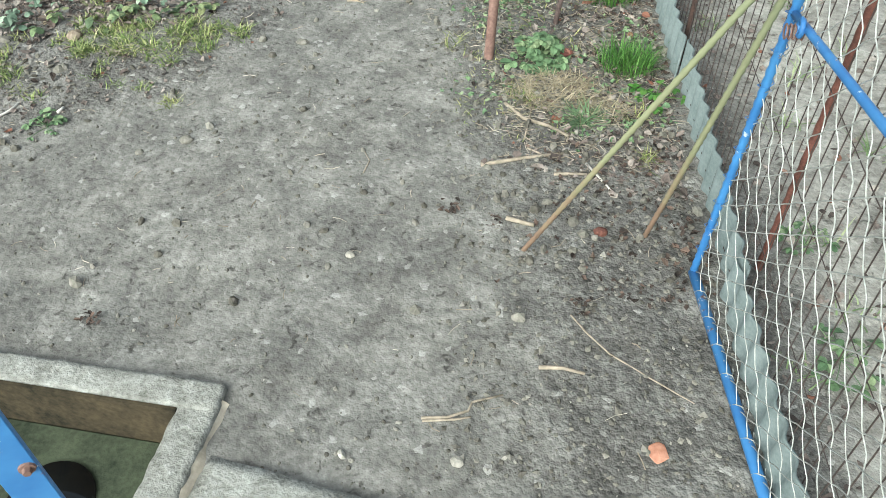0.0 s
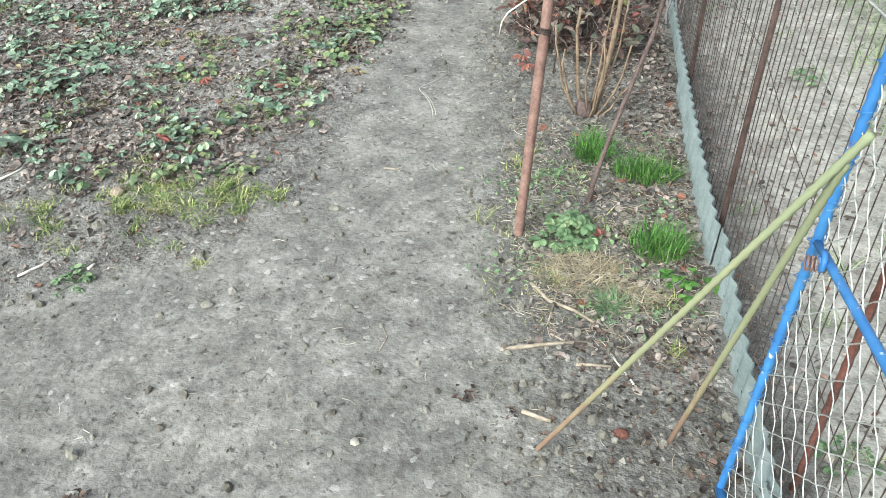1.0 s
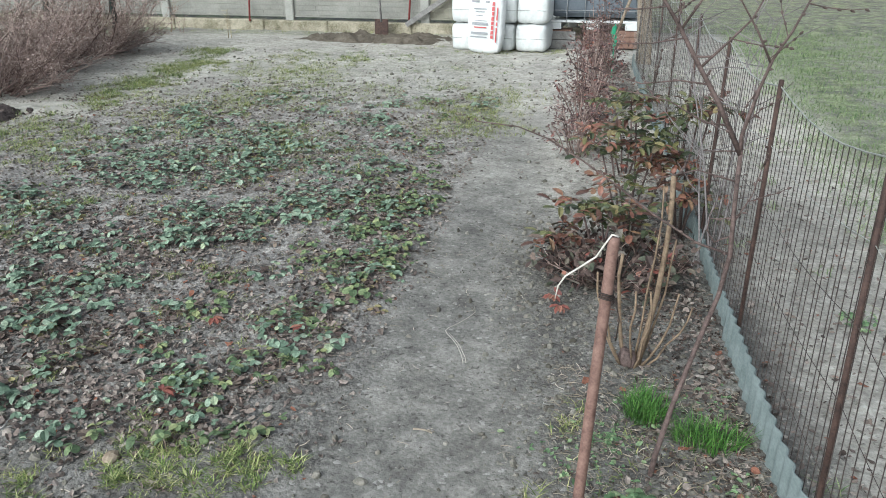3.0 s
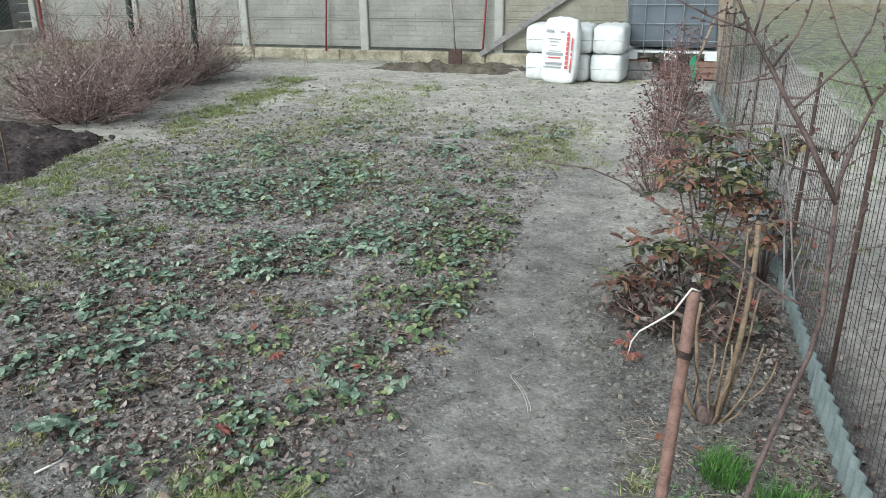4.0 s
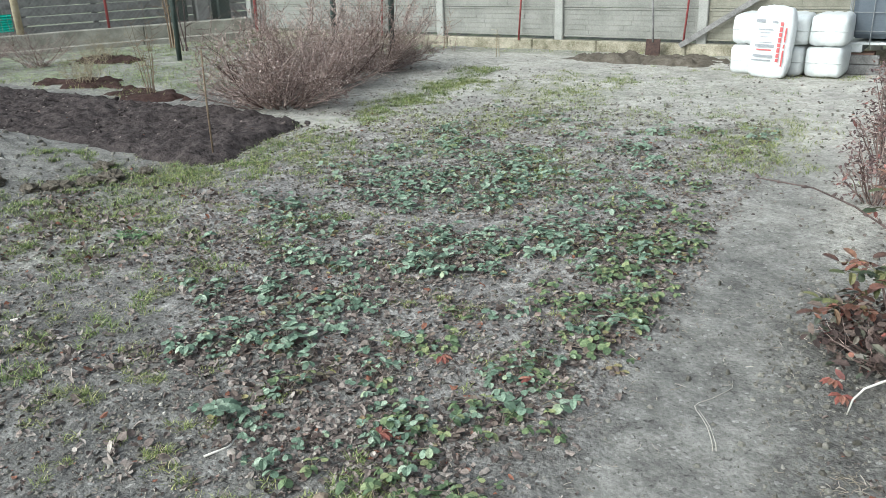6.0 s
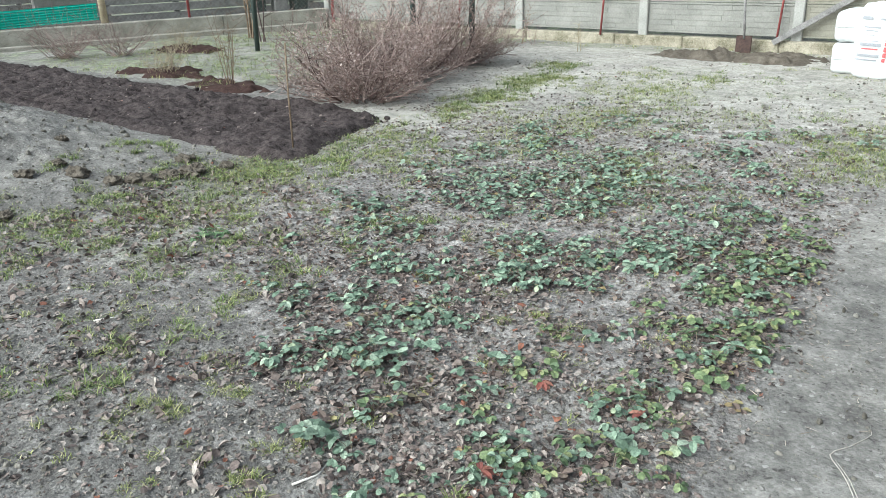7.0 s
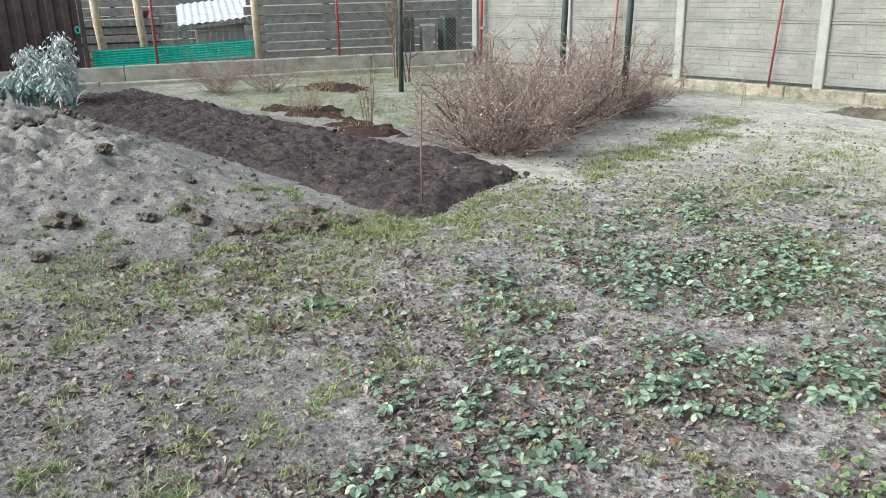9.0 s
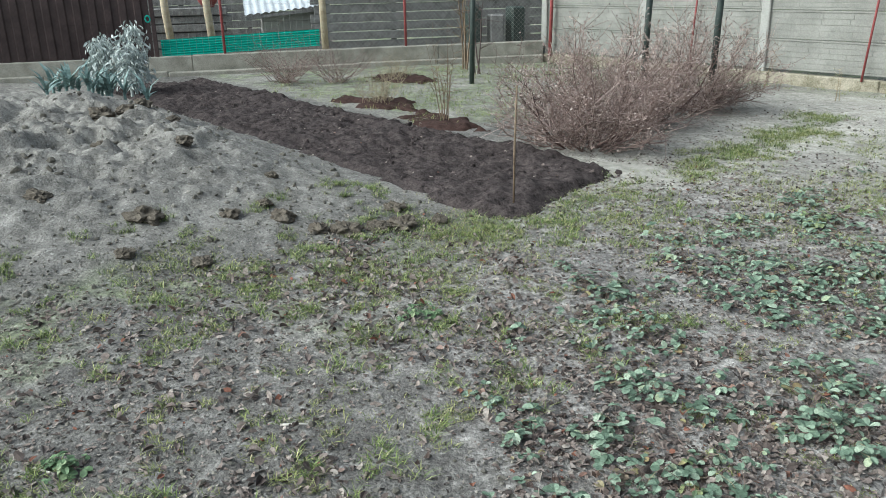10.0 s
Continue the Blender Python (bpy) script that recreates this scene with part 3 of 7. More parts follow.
def ground_z(x, y):
    x, y = np.asarray(x, float), np.asarray(y, float)
    n1, n2 = value_noise(x, y, 2.2, 3, 3), value_noise(x, y, 13.0, 11, 3)
    trodden, humus, green, sand = zones_at(x, y)
    z = 0.014 * n1 * (1 - 0.6 * trodden) + (0.008 - 0.0045 * trodden + 0.004 * humus) * n2
    z = z - 0.012 * trodden
    z = z + (0.0045 - 0.003 * trodden + 0.002 * humus) * value_noise(x, y, 24.0, 17, 2, 0.6) * smooth(9.0, 6.0, y)
    z = z - 0.06 * smooth(9.6, 11.5, y) * smooth(13.5, 12.5, y)
    # the dug heap of pale soil
    clod = value_noise(x, y, 3.4, 21, 4, 0.6)
    heap = smooth(-4.35, -6.6, x + 0.25 * clod) * smooth(4.75, 3.3, y + 0.15 * clod) * smooth(-13.5, -8.0, x) * smooth(-4.0, -1.0, y)
    z = z + heap * (0.37 + 0.08 * clod + 0.022 * n2 + 0.05 * value_noise(x, y, 4.2, 25, 2, 0.6) + 0.045 * value_noise(x, y, 7.5, 28, 2, 0.5)) + 0.05 * smooth(-4.3, -4.8, x) * smooth(4.7, 4.2, y) * smooth(1.5, 2.4, y) * (0.5 + clod)
    # soil left from digging beside the wall
    z = z + 0.07 * smooth(0.35, 0.0, np.abs(y - 10.9)) * smooth(-4.3, -3.5, x) * smooth(-1.9, -2.3, x) * (0.6 + 0.5 * clod)
    # soil banked up against the trough
    out = np.maximum(np.maximum(x - 0.16, -1.2 - x), np.maximum(y - 1.0, 0.05 - y))
    z = z + 0.02 * smooth(0.22, 0.0, np.abs(out))
    # hollow under the trough
    z = np.where((x > -1.15) & (x < 0.11) & (y > 0.08) & (y < 0.95), -0.3, z)
    return z


def gz(x, y):
    return float(ground_z(np.array([x]), np.array([y]))[0])


def steps(*runs):
    out = []
    for a, b, n in runs:
        out.extend(np.linspace(a, b, n, endpoint=False))
    return out + [runs[-1][1]]


def make_ground():
    far = [14 * 1.35 ** i for i in range(1, 17)]
    xs = np.array([-x for x in far[::-1]] + steps((-14, -8, 60), (-8, -4.6, 150), (-4.6, -2, 104), (-2, 1.4, 212), (1.4, 4.5, 40), (4.5, 14, 20)) + far)
    ys = np.array([-x for x in far[::-1]] + steps((-14, -1, 20), (-1, 0.6, 30), (0.6, 4.8, 262), (4.8, 12.6, 150), (12.6, 14, 4)) + far)
    gx, gy = np.meshgrid(xs, ys)
    height = ground_z(gx, gy)
    w, h = len(xs), len(ys)
    verts = np.stack([gx, gy, height], -1).reshape(-1, 3)
    a = (np.arange(h - 1)[:, None] * w + np.arange(w - 1)[None]).reshape(-1)
    faces = np.stack([a, a + 1, a + 1 + w, a + w], -1)
    me = bpy.data.meshes.new("ground")
    me.from_pydata(verts.tolist(), [], faces.tolist())
    me.materials.append(M_SOIL)
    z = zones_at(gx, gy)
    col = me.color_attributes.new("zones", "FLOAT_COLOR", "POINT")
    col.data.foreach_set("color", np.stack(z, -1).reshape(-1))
    me.polygons.foreach_set("use_smooth", [True] * len(me.polygons))
    thing("ground", me, (0, 0, 0), "pale dry trodden garden soil with a worn path and thin grass", "ground", kind="structure")


make_ground()

# ---- concrete panel wall ----
WALL_Y = 11.74
POSTS = [-10.95, -8.80, -6.74, -4.70, -2.65, -0.60, 0.34]


def panel_mesh(width, height, mat, courses):
    """A cast panel: plain border, sunken field, raised brick pattern."""
    s = Shape()
    s.block((0, 0.012, 0.003), (width, 0.05, height - 0.003), 0.004)
    b = 0.03
    s.block((0, 0.0, 0.004), (width, 0.018, b), 0.004)
    s.block((0, 0.0, height - b), (width, 0.018, height - 0.004), 0.004)
    inner = (height - 2 * b) / courses
    r = random.Random(int(width * 1000) + courses)
    for c in range(courses):
        x, z = 0.05, b + c * inner
        while x < width - 0.06:
            w = min(r.uniform(0.28, 0.7), width - 0.05 - x)
            s.block((x + 0.001, 0.006 + r.uniform(0, 0.004), z + 0.0015), (x + w - 0.001, 0.018, z + inner - 0.0015), 0.005)
            x += w
    return s.mesh("panel", mat)


def panel_wall():
    wall = thing("wall_north", None, (0, WALL_Y, 0), "pale grey concrete panel wall with brick pattern on a low footing", "wall", kind="structure")
    joins = [0.12, 0.525, 0.895, 1.265, 1.635, 2.0]
    for k, (a, b) in enumerate(zip(POSTS, POSTS[1:])):
        mat = M_PANELB if k >= 4 else M_PANEL
        for i, (lo, hi) in enumerate(zip(joins, joins[1:])):
            part("panel", panel_mesh(b - a - 0.12, hi - lo, mat, 5 if i in (0, 2, 4) else 4), wall, at=(a + 0.06, 0, lo))
    post = Shape()
    post.block((-0.065, -0.035, -0.1), (0.065, 0.075, 2.05), 0.012)
    pm = post.mesh("post", M_POSTC)
    for x in POSTS:
        part("post", pm, wall, at=(x, 0, 0))
    foot = Shape()
    r = random.Random(3)
    x = POSTS[0]
    while x < POSTS[-1]:
        w = min(r.uniform(0.9, 1.6), POSTS[-1] - x)
        foot.block((x, -0.055 - r.uniform(0, 0.02), -0.25), (x + w - 0.004, 0.09, 0.093 - r.uniform(0, 0.015)), 0.015)
        x += w
    part("footing", foot.mesh("footing", M_FOOT), wall, "yellowish weathered concrete footing")


panel_wall()


def leaning_pipe(name, x0, x1, label, mat, y=-0.08, top=1.75, r=0.014):
    s = Shape()
    s.tube([(0, 0, -0.02), ((x1 - x0) * 0.5, 0.012, top * 0.5), (x1 - x0, 0.02, top)], r, 8)
    thing(name, s.mesh(name, mat, True), (x0, WALL_Y + y, 0.08), label, "pipe", "red pipes along the wall")


leaning_pipe("red_pipe", -5.32, -5.20, "thin red iron pipe standing against the concrete wall", M_REDP)
leaning_pipe("red_pipe", -2.87, -2.75, "thin red iron pipe standing against the concrete wall", M_REDP)
leaning_pipe("red_pipe", -7.86, -7.76, "thin red iron pipe standing against the concrete wall", M_REDP)
leaning_pipe("red_pipe", -10.72, -10.70, "red iron corner pipe where mesh fence meets concrete wall", M_REDP, y=-0.10, r=0.03)


def spade():
    t = thing("spade", None, (-3.22, 11.50, -0.06), "spade with long wooden handle stuck in dug soil", "spade")
    s = Shape()
    s.block((-0.10, -0.012, -0.05), (0.10, 0.006, 0.21), 0.01)
    part("spade_blade", s.mesh("spade_blade", M_RUSTD), t, "rusty steel blade", pose(0, 0, 0, -4, 0, 0))
    s = Shape()
    s.tube([(0, 0, 0.17), (-0.03, 0.03, 0.5), (-0.075, 0.065, 0.93)], 0.015, 8)
    part("shaft", s.mesh("shaft", M_GREYW, True), t, "grey wooden shaft")
    s = Shape()
    s.tube([(-0.075, 0.065, 0.93), (-0.12, 0.07, 1.0)], 0.010, 6)
    s.tube([(-0.075, 0.065, 0.93), (-0.03, 0.07, 1.0)], 0.010, 6)
    s.tube([(-0.135, 0.07, 1.0), (-0.015, 0.07, 1.0)], 0.014, 8)
    part("grip", s.mesh("grip", M_GREYW, True), t, "D-shaped grip")


spade()


def stain_plank():
    # thin board added in place of a faint diagonal stain on the wall
    s = Shape()
    s.block((-0.035, -0.012, 0), (0.035, 0.012, 1.75), 0.004)
    thing("plank", s.mesh("plank", M_GREYW), pose(-2.90, 11.62, 0.06, -3, 57, 0), "grey plank standing in for a faint diagonal stain on the wall", "plank")


stain_plank()

# ---- low wall and mesh fence on the far side ----
LEFT_A, LEFT_B = Vector((-10.95, 11.74, 0)), Vector((-14.8, 3.1, 0))
LEFT_LEN = (LEFT_B - LEFT_A).length
LEFT_ANG = math.degrees(math.atan2(LEFT_B.y - LEFT_A.y, LEFT_B.x - LEFT_A.x))
LEFT = pose(LEFT_A.x, LEFT_A.y, 0, 0, 0, LEFT_ANG)   # x runs along the fence, +y points to the garden


def left_fence():
    f = thing("wall_west", None, LEFT, "low grey concrete wall carrying a wire mesh fence", "wall", kind="structure")
    s, x, r = Shape(), 0.06, random.Random(5)
    while x < LEFT_LEN:
        w = min(r.uniform(1.4, 2.2), LEFT_LEN - x)
        s.block((x, -0.10, -0.3), (x + w - 0.005, 0.10, 0.30 + r.uniform(-0.008, 0.008)), 0.012)
        x += w
    part("footing", s.mesh("footing", M_WALLG), f)
    s, x = Shape(), 0.1
    while x < LEFT_LEN:
        w = min(r.uniform(1.1, 2.0), LEFT_LEN - x)
        s.block((x, 0.102, -0.3), (x + w - 0.006, 0.2 + r.uniform(0, 0.03), 0.08 + r.uniform(-0.02, 0.02)), 0.015)
        x += w
    part("ledge", s.mesh("ledge", M_WALLG), f)
    s, x = Shape(), 0.1
    while x < 3.8:   # diamond mesh
        s.tube([(x, 0.0, 0.28), (min(x + 1.3, 3.8), 0.0, 0.28 + min(1.3, 3.8 - x))], 0.0022, 3)
        s.tube([(x, 0.003, 0.28 + 1.3), (min(x + 1.3, 3.8), 0.003, 1.58 - min(1.3, 3.8 - x))], 0.0022, 3)
        x += 0.075
    for k in range(17):
        h = 0.075 * (k + 1)
        s.tube([(0.1, 0, 0.28 + h), (0.1 + 1.3 - h, 0, 1.58)], 0.0022, 3)
        s.tube([(0.1, 0.003, 1.58 - h), (0.1 + 1.3 - h, 0.003, 0.28)], 0.0022, 3)
    part("wire_mesh", s.mesh("wire_mesh", M_WIRE), f, "galvanised diamond wire mesh")
    s = Shape()
    s.tube([(0, 0, -0.1), (0, 0, 1.72)], 0.022, 8)
    pipe = s.mesh("fence_pipe", M_REDP, True)
    for x in (2.5, 5.47):
        part("fence_pipe", pipe, f, "red rusty pipe post", (x, 0.03, 0.25))
    s = Shape()
    s.tube([(0, 0, -0.05), (0.01, 0, 0.8), (-0.005, 0, 1.6)], [0.062, 0.058, 0.055], 10)
    part("log_post", s.mesh("log_post", M_LOG, True), f, "peeled yellow log post", (3.85, -0.02, 0.25))
    # turquoise sheets behind the wires
    s = Shape()
    n, rows = 2, 56
    verts, faces = [], []
    for i in range(rows + 1):
        z = 0.30 + 0.27 * i / rows
        d = 0.011 * math.sin(2 * math.pi * i / 8)
        verts += [(3.93, d - 0.07, z + 0.06), (5.2, d - 0.07, z + 0.02), (6.44, d - 0.06, z - 0.015)]
    for i in range(rows):
        for k in range(2):
            a = 3 * i + k
            faces.append((a, a + 1, a + 4, a + 3))
    s.add(verts, faces)
    me = s.mesh("corrugated_sheet", M_TEAL, True)
    part("corrugated_sheet", me, f, "turquoise corrugated plastic sheet")
    # wires over the open stretch
    s = Shape()
    for z in (0.55, 0.8, 1.05, 1.3, 1.55):
        s.tube([(3.9, 0.01, z), (6.5, 0.01, z + 0.01)], 0.002, 3)
    x = 4.0
    while x < 6.5:
        s.tube([(x, 0.012, 0.28), (x, 0.012, 1.58)], 0.0014, 3)
        x += 0.1
    part("wire_mesh", s.mesh("wire_mesh", M_WIRE), f)
    # brown sheet metal fence
    s = Shape()
    x, verts, faces, i = 6.56, [], [], 0
    while x < LEFT_LEN:
        d = 0.012 if (i // 2) % 2 else -0.012
        verts += [(x, d, 0.27), (x, d, 1.85)]
        x += 0.09 if i % 2 == 0 else 0.02
        i += 1
    for k in range(i - 1):
        faces.append((2 * k, 2 * k + 2, 2 * k + 3, 2 * k + 1))
    s.add(verts, faces)
    part("metal_fence", s.mesh("metal_fence", M_BROWNM), f, "dark brown profiled sheet metal")
    s = Shape()
    x = 6.6
    while x < LEFT_LEN:
        s.tube([(x, 0.05, 0.28), (min(x + 0.9, LEFT_LEN), 0.05, 0.28 + 0.9)], 0.0018, 3)
        s.tube([(x, 0.053, 1.18), (min(x + 0.9, LEFT_LEN), 0.053, 0.28)], 0.0018, 3)
        x += 0.075
    s.tube([(6.55, 0.05, 0.82), (LEFT_LEN, 0.05, 0.82)], 0.003, 4)
    part("wire_mesh", s.mesh("wire_mesh", M_WIRED), f, "dark wire netting")
    s = Shape()
    s.block((6.48, -0.03, -0.1), (6.54, 0.04, 1.8), 0.006)
    part("gate_post", s.mesh("gate_post", M_BROWNM), f)
    s = Shape()
    ring = [(6.58 + 0.035 * math.cos(a * 0.7), 0.075, 0.88 + 0.05 * math.sin(a * 0.7)) for a in range(10)]
    s.tube(ring, 0.012, 6)
    part("rope_loop", s.mesh("rope_loop", M_TEAL, True), f, "turquoise rope loop")


left_fence()


def old_shed():
    """Weathered shed and stacked boards on the neighbouring plot."""
    base = LEFT @ pose(4.75, -1.6, 0)
    t = thing("shed", None, base, "low weathered timber shed with pale corrugated roof", "shed")
    for i in range(5):
        s = Shape()
        s.block((-0.95, 0.0, 0.03 + 0.17 * i), (0.05, 0.03, 0.195 + 0.17 * i), 0.004)
        part("board", s.mesh("board", M_POSTC), t, "pale grey horizontal board")
    for i in range(5):
        s = Shape()
        s.block((0.02, -1.2, 0.03 + 0.17 * i), (0.05, -0.003, 0.195 + 0.17 * i), 0.004)
        part("board", s.mesh("board", M_GREYW), t)
    s = Shape()
    verts, faces, n = [], [], 44
    for i in range(n + 1):
        x = -1.1 + 1.45 * i / n
        d = 0.014 * math.sin(2 * math.pi * i / 4)
        verts += [(x, 0.25, 0.97 + d - 0.09 * (x + 1.1)), (x, -1.4, 1.3 + d - 0.09 * (x + 1.1))]
    for i in range(n):
        faces.append((2 * i, 2 * i + 2, 2 * i + 3, 2 * i + 1))
    s.add(verts, faces)
    part("roof", s.mesh("roof", M_ROOF, True), t, "pale corrugated metal roof")
    s = Shape()
    s.block((-1.1, 0.215, 0.87), (0.35, 0.24, 0.93), 0.004, turn=pose(0, 0, -0.09, 0, 5.1, 0))
    part("fascia_board", s.mesh("fascia_board", M_GREYW), t)
    for k, (x, lab) in enumerate(((1.45, "peeled yellow log post"), (2.15, "peeled yellow log post"))):
        s = Shape()
        s.tube([(0, 0, -0.05), (0.02, 0, 0.9), (0, 0, 1.9)], [0.07, 0.065, 0.062], 10)
        thing("log_post", s.mesh("log_post", M_LOG, True), LEFT @ pose(4.2 + x, -1.2 - 0.15 * k, 0, 0, 3, 0), "thick peeled yellow log post on the neighbouring plot", "post", "log posts")
    r = random.Random(9)
    for i in range(7):
        s = Shape()
        s.block((-1.0 + r.uniform(-.1, .1), -0.1, 0.14 * i), (0.9 + r.uniform(-.1, .1), 0.3 + r.uniform(-.05, .05), 0.125 + 0.14 * i), 0.01)
        thing("board", s.mesh("board", M_GREYW), LEFT @ pose(6.4, -2.2, 0.0), "grey weathered board lying in a stack", "board", "stacked boards")
    s = Shape()
    prof = [(0.10, 0.0), (0.17, 0.13), (0.185, 0.135), (0.18, 0.125), (0.105, 0.012)]
    verts = [(q * math.cos(k * math.pi / 10), q * math.sin(k * math.pi / 10), z) for k in range(20) for q, z in prof]
    s.add(verts, [(5 * k + i, 5 * ((k + 1) % 20) + i, 5 * ((k + 1) % 20) + i + 1, 5 * k + i + 1) for k in range(20) for i in range(4)] + [tuple(5 * k for k in range(19, -1, -1)), tuple(5 * k + 4 for k in range(20))])
    thing("basin", s.mesh("basin", M_REDP, True), LEFT @ pose(5.72, -2.02, 0.97), "red plastic basin standing on stacked boards", "basin")
    t = thing("board_fence", None, LEFT @ pose(1.75, -1.3, 0), "grey weathered horizontal board fence with gaps", "fence")
    for i in range(11):
        z = 0.02 + 0.16 * i
        s = Shape()
        s.block((-2.2 + r.uniform(-.06, .06), r.uniform(-.02, .02), z + r.uniform(0, .02)), (2.2 + r.uniform(-.06, .06), 0.03 + r.uniform(0, .03), z + 0.15), 0.004)
        part("board", s.mesh("board", M_GREYW), t)
    for x in (-1.9, -0.6, 0.7, 1.9):
        s = Shape()
        s.block((x - 0.05, -0.09, 0), (x + 0.05, -0.022, 1.8), 0.004)
        part("post", s.mesh("post", M_GREYW), t)
    far = copy_thing(t, LEFT @ pose(5.6, -3.6, 0))
    tagged(far, "grey weathered board fence across the neighbouring yard", "fence")
    for x, h, lean, c in ((0.35, 0.62, 6, M_DARKG), (0.72, 0.5, -4, M_GREYW), (1.15, 0.66, 3, M_DARKG)):
        s = Shape()
        s.block((-0.13, -0.16, 0), (0.13, 0.16, h), 0.03)
        thing("crate", s.mesh("crate", c), LEFT @ pose(x, -0.6, 0.25, 0, 0, lean), "dark crate stored behind the mesh fence", "crate")


old_shed()


def orange_building():
    t = thing("long_building", None, (7.0, 24.6, 0), "long low orange rendered building across the field", "building")
    s = Shape()
    s.block((-9, 0, -0.2), (14, 5, 2.7), 0.03)
    part("wall", s.mesh("wall", M_ORANGE), t)
    s = Shape()
    s.add([(-9.4, -0.4, 2.65), (14.4, -0.4, 2.65), (14.4, 2.5, 3.9), (-9.4, 2.5, 3.9), (-9.4, 5.4, 2.65), (14.4, 5.4, 2.65)], [(0, 1, 2, 3), (3, 2, 5, 4), (0, 3, 4), (1, 5, 2)])
    part("roof", s.mesh("roof", M_BRICK), t)
    s = Shape()
    s.block((-9, -0.02, -0.1), (14, 0.0, 0.12), 0.004)
    part("plinth", s.mesh("plinth", M_PANELB), t)


orange_building()

# ---- boundary fence ----
def corrugated_edging():
    """Grey-green corrugated sheets set upright along the fence."""
    runs = [(0.15, 1.42), (1.38, 2.25), (2.23, 3.35), (3.28, 4.35), (4.3, 5.4), (5.32, 6.5), (6.42, 7.6), (7.5, 9.3)]
    for k, (a, b) in enumerate(runs):
        n = int((b - a) / 0.067 * 10)
        verts, faces = [], []
        off = 0.014 if k % 2 else -0.004
        tilt = (0.012, 0.006, 0.008, -0.006)[k % 4]
        for i in range(n + 1):
            y = a + (b - a) * i / n
            x = fence_x(y) - 0.019 + off + 0.0055 * math.sin(2 * math.pi * (y - a) / 0.067)
            top = 0.112 + 0.008 * ((k * 7) % 3 - 1)
            z0 = -0.05
            for d in (-0.0025, 0.0025):
                verts += [(x + d - fence_x(a), y - a, z0), (x + d + tilt - fence_x(a), y - a, top)]
        for i in range(n):
            o, p = 4 * i, 4 * i + 4
            faces += [(o, o + 1, p + 1, p), (o + 2, p + 2, p + 3, o + 3), (o + 1, o + 3, p + 3, p + 1)]
        e = 4 * n
        faces += [(0, 2, 3, 1), (e, e + 1, e + 3, e + 2)]
        s = Shape()
        s.add(verts, faces)
        thing("corrugated_sheet", s.mesh("corrugated_sheet", M_SHEETG, True), (fence_x(a), a, 0), "grey-green corrugated fibre cement sheet set upright along the fence", "edging", "corrugated sheets along the fence")


corrugated_edging()

FENCE_POSTS = [(fence_x(y) - 0.022, y) for y in (0.42, 1.5, 2.29, 3.25, 4.2, 5.12, 6.05, 6.98, 7.9, 8.8)]
LEANS = {1: (0.04, 0.0, 1.05), 2: (0.052, 0.165, 0.93), 3: (0.022, 0.005, 0.94)}


